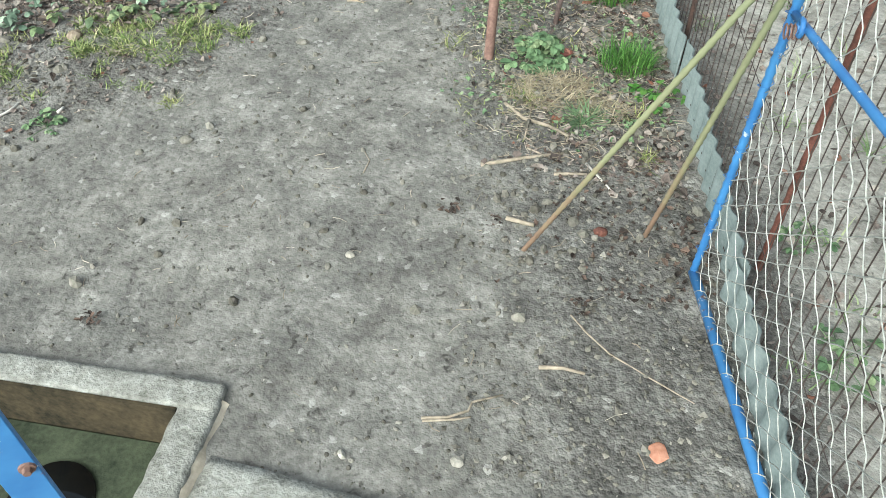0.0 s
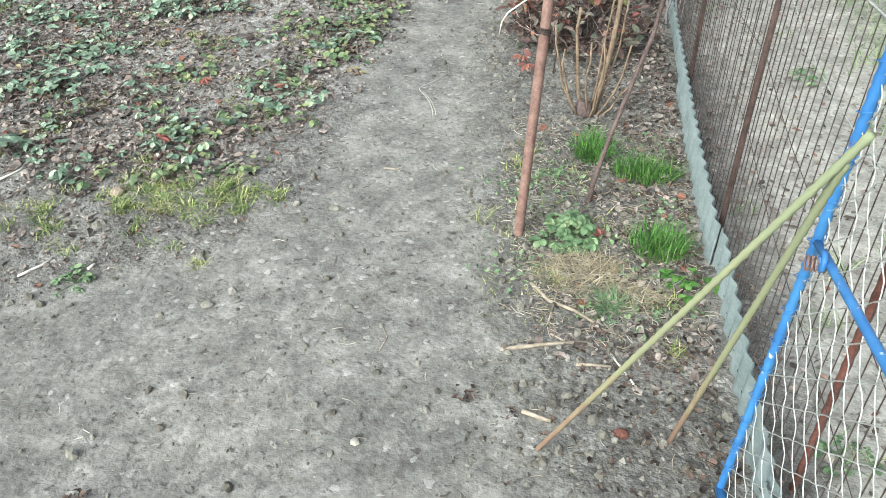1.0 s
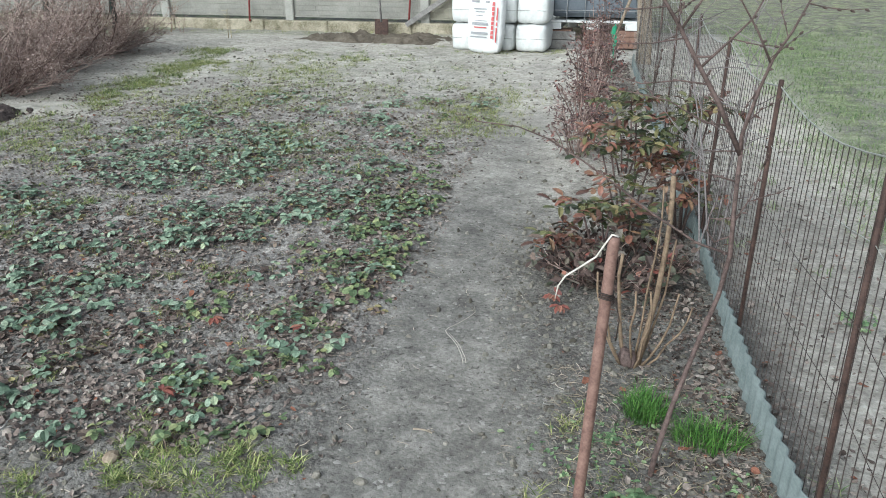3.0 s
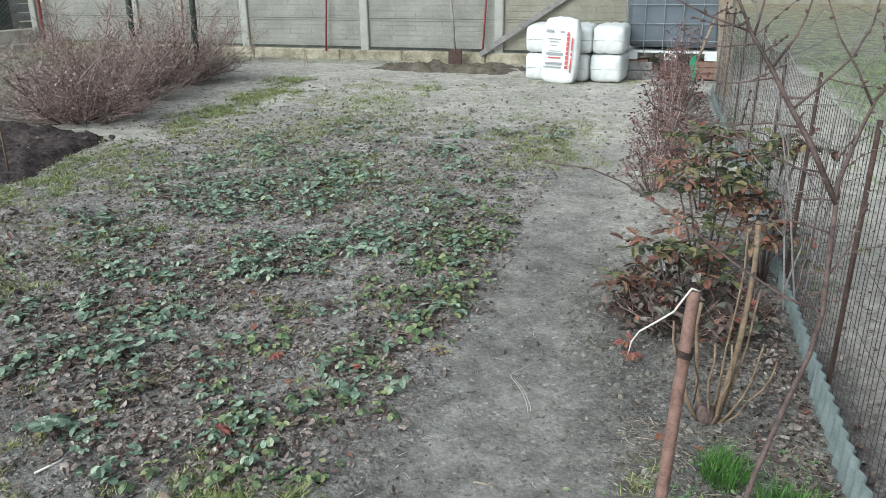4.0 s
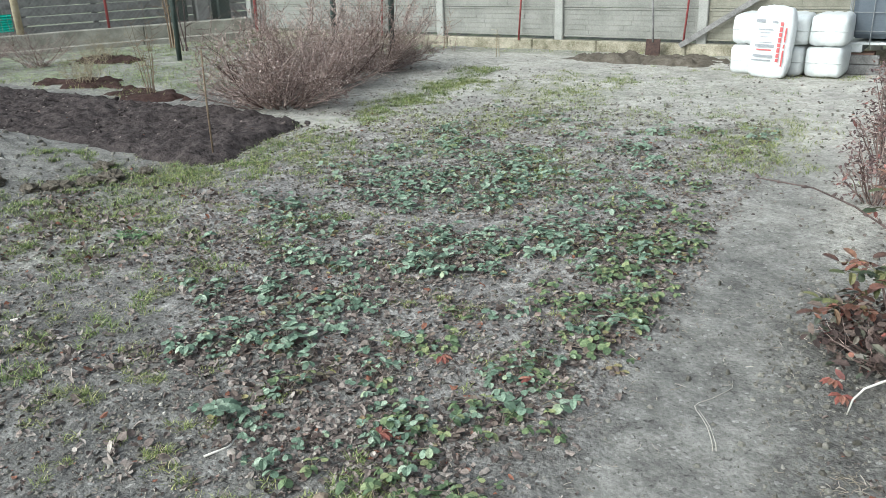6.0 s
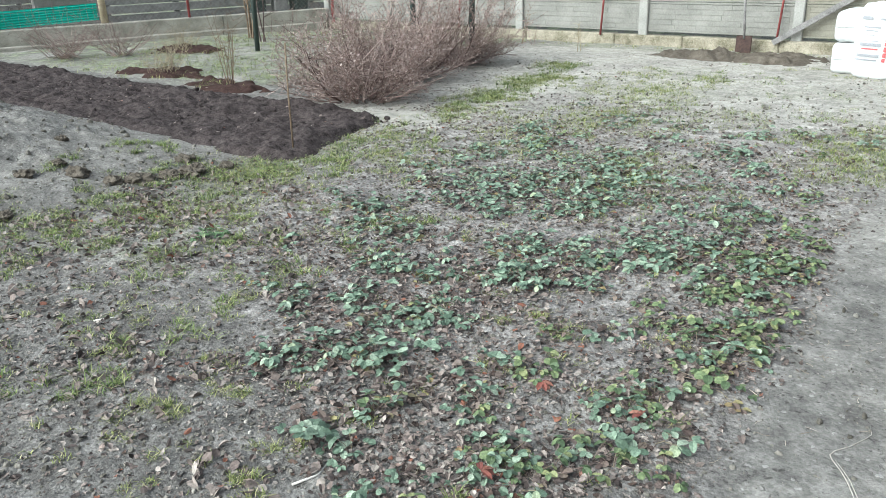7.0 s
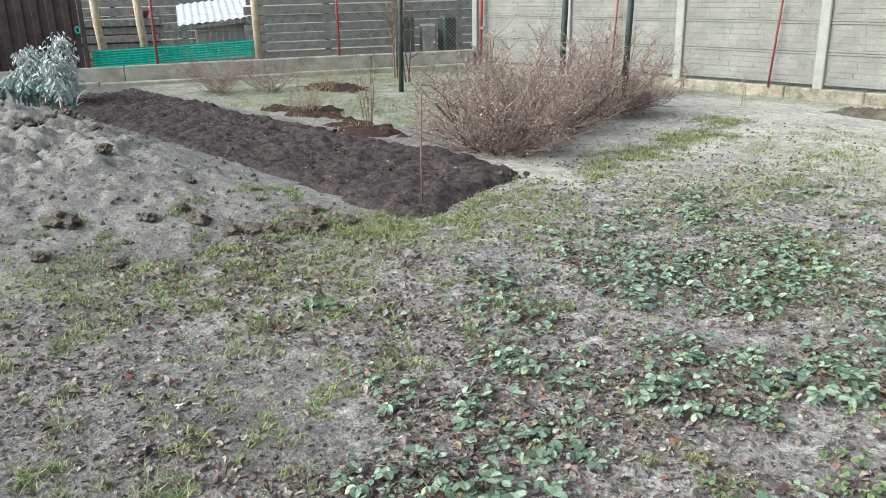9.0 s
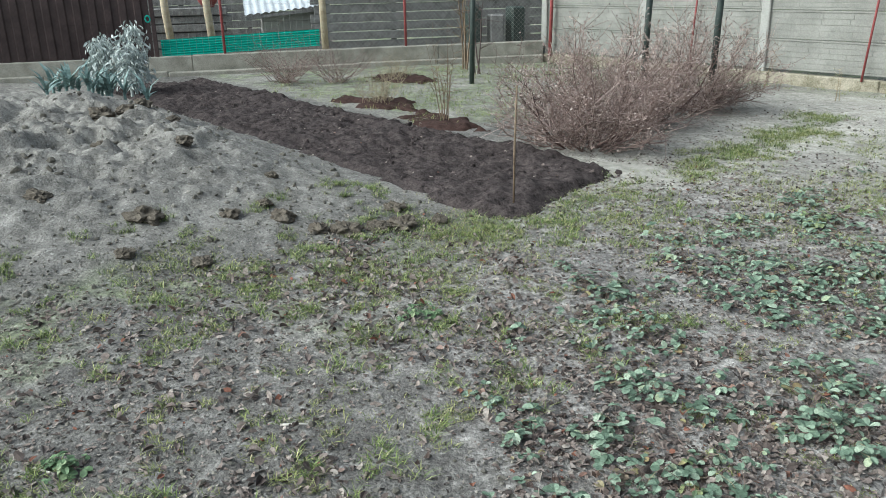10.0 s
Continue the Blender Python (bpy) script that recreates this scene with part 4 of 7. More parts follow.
def wire_fence():
    f = thing("wire_fence", None, (0, 0, 0), "low rusty wire mesh fence on slim iron posts beside the field", "fence")
    tops = []
    r = random.Random(12)
    for k, (x, y) in enumerate(FENCE_POSTS):
        lx, ly, h = LEANS.get(k, (0.03, 0.03, 0.94))
        s = Shape()
        if k == 1:   # ribbed reinforcing bar
            pts = [(lx * t, ly * t, -0.1 + (h + 0.1) * t) for t in np.linspace(0, 1, 60)]
            s.tube(pts, [0.0085 if i % 2 else 0.0072 for i in range(60)], 8)
            part("post", s.mesh("post", M_RUST, True), f, "ribbed rusty red bar", (x + 0.088, y, 0))
        else:
            w = 0.0078
            s.tube([(0, 0, -0.1), (lx * 0.5, ly * 0.5, h * 0.5), (lx, ly, h)], w, 8)
            part("post", s.mesh("post", M_RUSTD, True), f, "dark rusty iron post", (x + 0.02, y, 0))
        tops.append((Vector((x + 0.02, y, 0)), Vector((x + 0.02 + lx, y + ly, 0.92))))
    for (b0, t0), (b1, t1) in zip(tops, tops[1:]):
        s = Shape()
        n = max(15, int((b1 - b0).length / 0.0405))
        for i in range(n):
            u = (i + 0.5) / n
            b, t = b0.lerp(b1, u), t0.lerp(t1, u)
            j = Vector((r.uniform(-.004, .004), r.uniform(-.006, .006), 0))
            sag = 0.045 * math.sin(math.pi * u)
            s = Shape()
            s.tube([b + Vector((0, 0, -0.02)), b.lerp(t, 0.5) + j, t - Vector((0, 0, sag))], 0.0014 if b0.y < 4 else 0.0011, 4)
            part("upright_wire", s.mesh("upright_wire", M_WIRED), f)
        s = Shape()
        for h in (0.02, 0.2, 0.40, 0.60, 0.80, 1.0):
            sag = 0.045 * h
            pts = [b0.lerp(b1, u).lerp(t0.lerp(t1, u), h) - Vector((0, 0, sag * math.sin(math.pi * u))) for u in (0, .17, .34, .5, .66, .83, 1)]
            s = Shape()
            s.tube(pts, 0.0022 if h == 1.0 else 0.0012, 4)
            part("level_wire", s.mesh("level_wire", M_WIRE if h in (1.0, 0.80) else M_WIRED), f)
    # finer netting further along
    s = Shape()
    for (b0, t0), (b1, t1) in list(zip(tops, tops[1:]))[4:]:
        d = b1 - b0
        out = Vector((-0.035, 0, 0))
        for i in range(-18, 19, 2):
            for sign in (1, -1):
                u0 = i / 18
                u1 = u0 + sign * 1.0
                h0, h1 = 0.0, 1.0
                pts = []
                for h in np.linspace(0, 1, 7):
                    u = u0 + sign * h
                    if 0 <= u <= 1:
                        pts.append(b0 + d * u + out + Vector((0, 0, 0.12 + 0.85 * h)))
                if len(pts) > 1:
                    s.tube(pts, 0.0006, 3)
    tagged(part("netting", s.mesh("netting", M_WIRE), f, "fine grey wire netting"), kind="")
    s = Shape()
    s.block((-0.07, -0.05, -0.2), (0.07, 0.05, 1.55), 0.012)
    thing("wooden_post", s.mesh("wooden_post", M_WOOD), pose(0.41, 9.42, 0, 0, -4, 8), "thick weathered tan wooden fence post", "post")
    s = Shape()
    s.tube([(0, 0, 0), (0.24, 0.5, 0.75)], 0.016, 8)
    thing("brace_pole", s.mesh("brace_pole", M_WOOD, True), (0.02, 8.75, 0), "grey wooden pole bracing the fence", "pole")


wire_fence()


def open_gate():
    """Blue gate leaf standing open along the fence."""
    foot, head = Vector((1.047, 1.458, 0.0)), Vector((1.077, 1.356, 1.0))
    hinge = Vector((1.272, 0.35, 0.0))
    along = (hinge - foot)
    up = (head - foot)
    g = thing("gate", None, (foot.x, foot.y, 0), "blue painted wire mesh gate standing open beside the fence", "gate")

    far_head = Vector((1.13, 0.30, 1.0))

    def at(u, h):
        return foot.lerp(head, h).lerp(hinge.lerp(far_head, h), u) - foot + Vector((0, 0, 0.012))

    s = Shape()
    n = 110
    s.tube([at(0, 1.22 * i / n) for i in range(n + 1)], [0.0088 if i % 2 else 0.0070 for i in range(n + 1)], 8)
    part("gate_frame", s.mesh("gate_frame", M_BLUE, True), g, "blue ribbed bar upright")
    s = Shape()
    s.tube([at(0, 0), at(0.5, 0.0), at(1, 0)], 0.011, 8)
    part("gate_frame", s.mesh("gate_frame", M_BLUE, True), g, "blue bottom bar")
    s = Shape()
    s.tube([at(1, -0.01), at(1, 1.22)], 0.012, 8)
    part("gate_frame", s.mesh("gate_frame", M_BLUE, True), g)
    s = Shape()
    s.tube([at(0, 1.22), at(1, 1.22)], 0.011, 8)
    part("gate_frame", s.mesh("gate_frame", M_BLUE, True), g)
    s = Shape()
    a, b = at(0, 0.655), at(0.93, 0.86)
    pts = [a.lerp(b, t) for t in (0, .1, .3, .6, 1)]
    s.tube(pts, 0.0066, 8)
    brace = part("brace", s.mesh("brace", M_BLUE, True), g, "blue diagonal brace pipe")
    s = Shape()
    mid = a.lerp(b, 0.07)
    s.tube([mid + Vector((-0.008, 0.012 * math.cos(k * math.pi / 6), 0.012 * math.sin(k * math.pi / 6))) for k in range(13)], 0.0045, 6)
    part("ring", s.mesh("ring", M_BLUE, True), brace, "blue iron ring")
    s = Shape()
    for k in range(5):
        q = mid + Vector((-0.012, 0.012, -0.014))
        s.tube([q + Vector((0.006 * k - 0.012, 0.011 * math.cos(j * math.pi / 5 + k), 0.011 * math.sin(j * math.pi / 5 + k))) for j in range(11)], 0.0015, 4)
    part("tie_wire", s.mesh("tie_wire", M_RUSTR), g, "rusty twisted tie wire")
    # chain-link mesh: two sets of slanting wires hooked into each other
    r = random.Random(31)
    length, high, pitch = along.length, 1.22, 0.0707
    for way in (1, -1):
        k = 1
        while k * pitch < length + high:
            c = k * pitch
            lo, hi = (max(0.0, c - high), min(length, c)) if way > 0 else (max(0.0, length - c), min(length, length - c + high))
            steps_ = max(2, int((hi - lo) / (pitch / 8)))
            pts = []
            for i in range(steps_ + 1):
                u = lo + (hi - lo) * i / steps_
                h = c - u if way > 0 else u - (length - c)
                q = u / (pitch / 2) * math.pi
                bow = 0.0045 * math.sin(q) ** 2 * way
                pts.append(at((u + bow) / length, h + bow * 0.6 + r.uniform(-.0008, .0008)) + Vector((0.0022 * math.sin(q), 0, 0)))
            s = Shape()
            s.tube(pts, 0.0011, 4)
            part("mesh_wire", s.mesh("mesh_wire", M_WIRE), g)
            k += 1
    for i in range(1, 17):
        p = at(0, 1.22 * i / 17)
        s = Shape()
        s.tube([Vector((0.0125 * math.cos(k), 0.0125 * math.sin(k), 0.003 * k)) for k in range(8)], 0.001, 3)
        part("tie_loop", s.mesh("tie_loop", M_BLUE), g, at=p)
    for i in range(1, 16):
        p = at(i / 16, 0)
        s = Shape()
        s.tube([Vector((0.0125 * math.cos(k), 0.003 * k, 0.0125 * math.sin(k))) for k in range(8)], 0.0016, 3)
        part("tie_loop", s.mesh("tie_loop", M_WIRE), g, at=p)


open_gate()


def gate_post():
    t = thing("gate_post", None, pose(0.268, 0.512, 0, 0, 0, 32), "blue chipped flat iron gate post with rusty bolt", "post")
    s = Shape()
    s.block((-0.026, -0.004, 0.0), (0.013, 0.004, 1.25), 0.001)
    part("flat_bar", s.mesh("flat_bar", M_BLUE), t)
    s = Shape()
    s.tube([(0.004, -0.004, 0.60), (0.004, -0.0065, 0.60)], [0.0085, 0.008], 14)
    s.tube([(0.004, -0.006, 0.60), (0.004, -0.012, 0.60)], [0.005, 0.0042], 6)
    part("bolt", s.mesh("bolt", M_RUSTR), t, "rusty bolt")


gate_post()


def stakes():
    lean = Vector((1.035, 1.225, 0.90))
    for base, extra in (((0.667, 1.487, -0.03), 0.03), ((0.943, 1.579, -0.03), -0.02)):
        b = Vector(base)
        d = lean - b
        n = 90
        s = Shape()
        s.tube([d * (1 + extra) * (i / n) for i in range(n + 1)], [0.0064 if i % 2 else 0.0050 for i in range(n + 1)], 8)
        thing("stake", s.mesh("stake", M_STAKE, True), b, "rusty ribbed bar with flaking green paint leaning on the gate", "stake", "bars leaning on the gate")


stakes()


def rough_block(name, lo, hi, mat, step=0.02, amount=0.006, seed=0):
    """A cast block with crumbled edges and a worn skin."""
    lo, hi = Vector(lo), Vector(hi)
    bm = bmesh.new()
    n = [max(2, min(124, int((hi[i] - lo[i]) / step))) for i in range(3)]
    seen = {}

    def vert(i, j, k):
        if (i, j, k) not in seen:
            p = Vector((lo.x + (hi.x - lo.x) * i / n[0], lo.y + (hi.y - lo.y) * j / n[1], lo.z + (hi.z - lo.z) * k / n[2]))
            c = (lo + hi) / 2
            rim = sum(q in (0, m) for q, m in zip((i, j, k), n))
            q = p * 22 + Vector((seed, 0, 0))
            d = (p - c)
            d = Vector((d.x / (hi.x - lo.x), d.y / (hi.y - lo.y), d.z / (hi.z - lo.z))).normalized()
            bite = amount * (0.5 * noise.noise(q) + 0.5 * noise.noise(q * 2.7)) - (0.003 + 0.007 * max(0.0, noise.noise(q * 0.6 + Vector((3, 1, 0))))) * (rim >= 2)
            seen[i, j, k] = bm.verts.new(p + d * bite)
        return seen[i, j, k]

    for axis in range(3):
        u, w = (axis + 1) % 3, (axis + 2) % 3
        for side in (0, n[axis]):
            for a in range(n[u]):
                for b in range(n[w]):
                    ring = []
                    for da, db in ((0, 0), (1, 0), (1, 1), (0, 1)):
                        q = [0, 0, 0]
                        q[axis], q[u], q[w] = side, a + da, b + db
                        ring.append(vert(*q))
                    bm.faces.new(ring if side else ring[::-1])
    me = bpy.data.meshes.new(name)
    bm.to_mesh(me)
    bm.free()
    me.materials.append(mat)
    me.polygons.foreach_set("use_smooth", [True] * len(me.polygons))
    return me


def trough():
    t = thing("trough", None, (0, 0, 0), "sunken square concrete trough with mossy floor", "trough")
    part("rim", rough_block("rim", (-1.2, 0.93, -0.28), (0.160, 0.998, 0.030), M_CONC, 0.011, 0.006, 1), t, "worn concrete rim")
    part("rim", rough_block("rim", (0.086, 0.1, -0.28), (0.163, 0.965, 0.029), M_CONC, 0.011, 0.006, 5), t)
    s = Shape()
    s.block((-1.2, 0.05, -0.28), (0.15, 0.1, 0.04), 0.008)
    part("rim", s.mesh("rim", M_CONC), t)
    s = Shape()
    s.block((-1.2, 0.1, -0.28), (-1.13, 0.93, 0.04), 0.008)
    part("rim", s.mesh("rim", M_CONC), t)
    # facing whose near-black brown also carries the shade inside the trough
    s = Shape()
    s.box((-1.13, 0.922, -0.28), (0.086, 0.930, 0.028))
    part("inner_face", s.mesh("inner_face", M_CONCB), t, "brown stained concrete with shade in its colour")
    # outer slope, its lit side put into a paler colour than the rim
    s = Shape()
    slope = [(0.150, -0.1), (0.150, 0.014), (0.162, 0.019), (0.172, 0.011), (0.183, 0.0), (0.190, -0.012), (0.195, -0.1)]
    rows, verts = 60, []
    for j in range(rows + 1):
        y = 0.1 + 0.865 * j / rows
        for x, z in slope:
            q = Vector((x * 14, y * 14, z * 14))
            verts.append((x + 0.012 * noise.noise(q) * (x > 0.155), y, z + 0.008 * noise.noise(q * 2.3 + Vector((5, 0, 0))) * (x > 0.155)))
    s.add(verts, [(7 * j + i, 7 * j + i + 1, 7 * j + i + 8, 7 * j + i + 7) for j in range(rows) for i in range(6)] + [tuple(range(7)), tuple(range(7 * rows + 6, 7 * rows - 1, -1))])
    part("outer_face", s.mesh("outer_face", M_MORTAR, True), t, "beige mortar slope, coloured paler as if lit")
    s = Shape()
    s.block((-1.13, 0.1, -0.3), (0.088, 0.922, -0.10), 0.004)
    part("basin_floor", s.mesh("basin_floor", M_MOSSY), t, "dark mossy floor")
    s = Shape()
    n = 28
    c = (-0.13, 0.765)
    s.tube([(c[0], c[1], -0.12), (c[0], c[1], -0.094)], [0.085, 0.083], n)
    part("water_hole", s.mesh("water_hole", M_TIN, True), t, "round hole of black water")
    slab = rough_block("pavement", (-0.02, -1.6, -0.1), (0.5, 0.0, 0.012), M_CONC, 0.025, 0.006, 9)
    thing("pavement", slab, pose(0.2, 0.855, 0, 0, 0, -6), "pale worn concrete slab beside the trough", "pavement", kind="structure")


trough()

# ---- bales, bag and water tank by the wall ----
def pillow_mesh(name, w, d, h, mat, seed, bulge=0.02):
    """A plump wrapped bale: rounded box with creases."""
    bm = bmesh.new()
    bmesh.ops.create_cube(bm, size=1.0)
    bmesh.ops.subdivide_edges(bm, edges=bm.edges[:], cuts=9, use_grid_fill=True)
    for v in bm.verts:
        p = v.co * 2
        e = 7.0
        k = (abs(p.x) ** e + abs(p.y) ** e + abs(p.z) ** e) ** (1 / e)
        p = p / k
        q = Vector((p.x * w / 2, p.y * d / 2, p.z * h / 2))
        nz = noise.noise(Vector((q.x * 9 + seed, q.y * 9, q.z * 9)))
        crease = 0.006 * math.sin(q.x * 60 + seed) * abs(p.z) ** 6
        q += Vector((p.x, p.y, p.z)).normalized() * (bulge * (1 - max(abs(p.x * p.y), abs(p.y * p.z), abs(p.x * p.z))) * 0.5 + 0.007 * nz + crease)
        v.co = q + Vector((0, 0, h / 2))
    me = bpy.data.meshes.new(name)
    bm.to_mesh(me)
    bm.free()
    me.materials.append(mat)
    me.polygons.foreach_set("use_smooth", [True] * len(me.polygons))
    return me


def bales():
    zb = gz(-1.2, 10.1)
    for col, x in enumerate((-1.655, -1.268, -0.89)):
        for row in range(2):
            h = 0.312
            t = thing("wrapped_bale", pillow_mesh("wrapped_bale", 0.365, 0.56, h, M_WHITEP, col * 3 + row), pose(x + 0.01 * row, 10.27 + 0.008 * row, zb + 0.002 + row * (h + 0.004), 0, 0, (-1.5, 2, 1)[col] * (1 if row else -1)), "white plastic wrapped bale stacked two high", "bale", "wrapped bales")
            s = Shape()
            s.block((-0.178, -0.290, 0.152), (0.178, -0.284, 0.157), 0.002)
            part("wrap_seam", s.mesh("wrap_seam", M_WIRE), t, "folded plastic seam")


bales()


def printed_bag():
    t = thing("printed_bag", None, pose(-1.385, 9.80, gz(-1.45, 9.8), -6, 2, -3), "white plastic sack with red and grey print leaning on bales", "sack")
    me = pillow_mesh("sack_body", 0.385, 0.17, 0.70, M_BAG, 11, 0.05)
    part("sack_body", me, t)
    f = -0.103

    def bar(x0, x1, z0, z1, mat, name="print_bar"):
        s = Shape()
        n = 6
        verts = []
        for i in range(n + 1):
            z = z0 + (z1 - z0) * i / n
            for x in (x0, x1):
                verts.append((x, f - 0.012 * (1 - (abs(z - 0.35) / 0.35) ** 2) * (1 - (x / 0.21) ** 2) + 0.022 * max(0, abs(z - 0.35) - 0.22) / 0.13, z))
        s.add(verts, [(2 * i, 2 * i + 1, 2 * i + 3, 2 * i + 2) for i in range(n)])
        part(name, s.mesh(name, mat), t)

    z = 0.16
    for w in (0.045, 0.05, 0.055, 0.045, 0.055, 0.05, 0.055, 0.05):   # the large red mark runs up the sack
        bar(0.08, 0.11, z, z + w - 0.009, M_INKR)
        z += w
    for a, b in ((0.12, 0.28), (0.30, 0.34), (0.36, 0.50)):
        bar(0.135, 0.152, a, b, M_INKR)
    for x0, x1, a, b in ((-0.16, -0.07, 0.545, 0.575), (0.0, 0.05, 0.545, 0.565), (-0.13, 0.02, 0.47, 0.482), (-0.11, 0.0, 0.44, 0.45), (-0.1, -0.02, 0.40, 0.408),
                         (-0.12, 0.03, 0.345, 0.352), (-0.14, 0.05, 0.30, 0.33), (-0.15, 0.05, 0.20, 0.225), (-0.16, 0.04, 0.165, 0.178)):
        bar(x0, x1, a, b, M_INKG)
    bar(-0.12, 0.03, 0.268, 0.282, M_INKR)


printed_bag()


def water_tank():
    t = thing("water_tank", None, (-0.23, 10.98, -0.03), "dark grey caged water tank on a pallet and bricks", "tank")
    s = Shape()
    s.block((-0.52, -0.42, 0.36), (0.52, 0.56, 1.36), 0.05)
    part("tank_body", s.mesh("tank_body", M_TANK), t, "dark grey plastic tank")
    r = 0.0055
    for z in (0.44, 0.63, 0.84, 1.03, 1.22, 1.38):
        s = Shape()
        s.tube([(-0.545, -0.445, z), (0.545, -0.445, z), (0.545, 0.58, z), (-0.545, 0.58, z), (-0.545, -0.445, z)], r, 6)
        part("cage_ring", s.mesh("cage_ring", M_GALV), t, "galvanised cage tube")
    s = Shape()
    s.tube([(0, 0, 0.30), (0, 0, 1.40)], r, 6)
    up = s.mesh("cage_upright", M_GALV)
    for i in range(6):
        part("cage_upright", up, t, at=(-0.53 + 1.06 * i / 5, -0.447, 0))
    for i in range(7):
        part("cage_upright", up, t, at=(-0.547, -0.43 + 0.99 * i / 6, 0))
        part("cage_upright", up, t, at=(0.547, -0.43 + 0.99 * i / 6, 0))
    s = Shape()
    s.block((-0.55, -0.45, 0.30), (0.55, 0.58, 0.325), 0.004)
    for x in (-0.53, -0.08, 0.37):
        s.block((x, -0.45, 0.22), (x + 0.15, 0.58, 0.30), 0.006)
    part("pallet", s.mesh("pallet", M_WHITEP), t, "pale pallet base")
    brick = Shape()
    brick.block((0, 0, 0), (0.25, 0.12, 0.065), 0.005)
    bm_ = brick.mesh("brick", M_BRICK)
    k = 0
    for x in (-0.53, -0.12, 0.27):
        for row in range(3):
            for j in range(2):
                part("brick", bm_, t, at=pose(x + 0.01 * ((k * 5) % 3), -0.44 + j * 0.13, 0.012 + 0.068 * row, 0, 0, (k * 37) % 5 - 2))
                k += 1
    s = Shape()
    s.block((-0.60, -0.52, 0.0), (-0.12, -0.47, 0.10), 0.006)
    s.block((-0.62, -0.50, 0.105), (-0.2, -0.46, 0.2), 0.006)
    part("support_board", s.mesh("support_board", M_GREYW), t, "old wooden blocks")


water_tank()


# ---- red post with cord, cane, dark posts ----
def red_post():
    t = thing("red_post", None, (0.483, 2.256, 0), "reddish rusty iron pipe post tied with cord", "post")
    top = Vector((0.037, 0.125, 0.715))
    s = Shape()
    s.tube([top * u for u in (-0.1, 0.0, 0.3, 0.6, 0.98, 1.0)], [0.0145, 0.0145, 0.014, 0.014, 0.014, 0.013], 14)
    part("pipe", s.mesh("pipe", M_RUSTR, True), t)
    s = Shape()
    q = top * 0.80
    for k in range(3):
        s.tube([q + Vector((0.0165 * math.cos(a * 0.55), 0.0165 * math.sin(a * 0.55), 0.006 * k + 0.003 * math.sin(a))) for a in range(13)], 0.0022, 5)
    s.tube([q + Vector((0.02, 0, 0)), q + Vector((0.035, -0.01, -0.05)), q + Vector((0.03, -0.005, -0.11))], 0.0016, 4)
    part("tie_wire", s.mesh("tie_wire", M_WIRED, True), t, "dark tie wire")
    s = Shape()
    p0 = top
    pts = [p0 + Vector(o) * 0.84 for o in ((0.012, -0.005, 0.004), (-0.006, -0.012, 0.012), (-0.022, -0.015, -0.015), (-0.045, -0.02, -0.055), (-0.085, -0.03, -0.085), (-0.125, -0.035, -0.115), (-0.143, -0.04, -0.145), (-0.150, -0.04, -0.185))]
    s.tube(pts, [0.0022, 0.0025, 0.0025, 0.0024, 0.0024, 0.0022, 0.002, 0.0014], 6)
    part("cord", s.mesh("cord", M_CORD, True), t, "frayed white cord")


red_post()


def canes_and_posts():
    s = Shape()
    s.tube([(0, 0, -0.1), (0.005, 0.0, 0.36), (0.012, 0.01, 0.74)], [0.0075, 0.007, 0.006], 8)
    thing("cane", s.mesh("cane", M_CANE, True), (-4.155, 4.765, 0.03), "thin tan cane standing at the bed corner", "cane")
    for x, y, h in ((-9.13, 8.55, 1.75), (-6.37, 8.75, 1.8), (-5.62, 8.95, 1.8)):
        s = Shape()
        s.tube([(0, 0, -0.1), (0.02, 0.01, h * 0.5), (0.05, 0.02, h)], 0.035, 10)
        s.tube([(0.05, 0.02, h), (0.05, 0.02, h + 0.012)], 0.039, 10)
        thing("dark_post", s.mesh("dark_post", M_DARKG, True), (x, y, 0), "dark green painted metal post", "post", "dark posts in the garden")


canes_and_posts()

# ---- beds ----
def bed_mesh(name, outline, mat, height, seed, step=0.05, rough=0.03):
    """Loose soil heaped inside an outline (function giving 0 outside to 1 inside)."""
    (x0, x1, y0, y1), inside = outline
    nx, ny = int((x1 - x0) / step) + 1, int((y1 - y0) / step) + 1
    gx, gy = np.meshgrid(np.linspace(x0, x1, nx), np.linspace(y0, y1, ny))
    k = inside(gx, gy)
    z = ground_z(gx, gy) - 0.03 + k * (height + 0.03) + k * rough * (value_noise(gx, gy, 9.0, seed, 4, 0.62) + 0.6 * value_noise(gx, gy, 3.0, seed + 9, 2))
    verts = np.stack([gx, gy, z], -1).reshape(-1, 3).tolist()
    faces = []
    for j in range(ny - 1):
        for i in range(nx - 1):
            if max(k[j, i], k[j, i + 1], k[j + 1, i], k[j + 1, i + 1]) > 0.02:
                a = j * nx + i
                faces.append((a, a + 1, a + 1 + nx, a + nx))
    me = bpy.data.meshes.new(name)
    me.from_pydata(verts, [], faces)
    me.materials.append(mat)
    me.polygons.foreach_set("use_smooth", [True] * len(me.polygons))
    return me


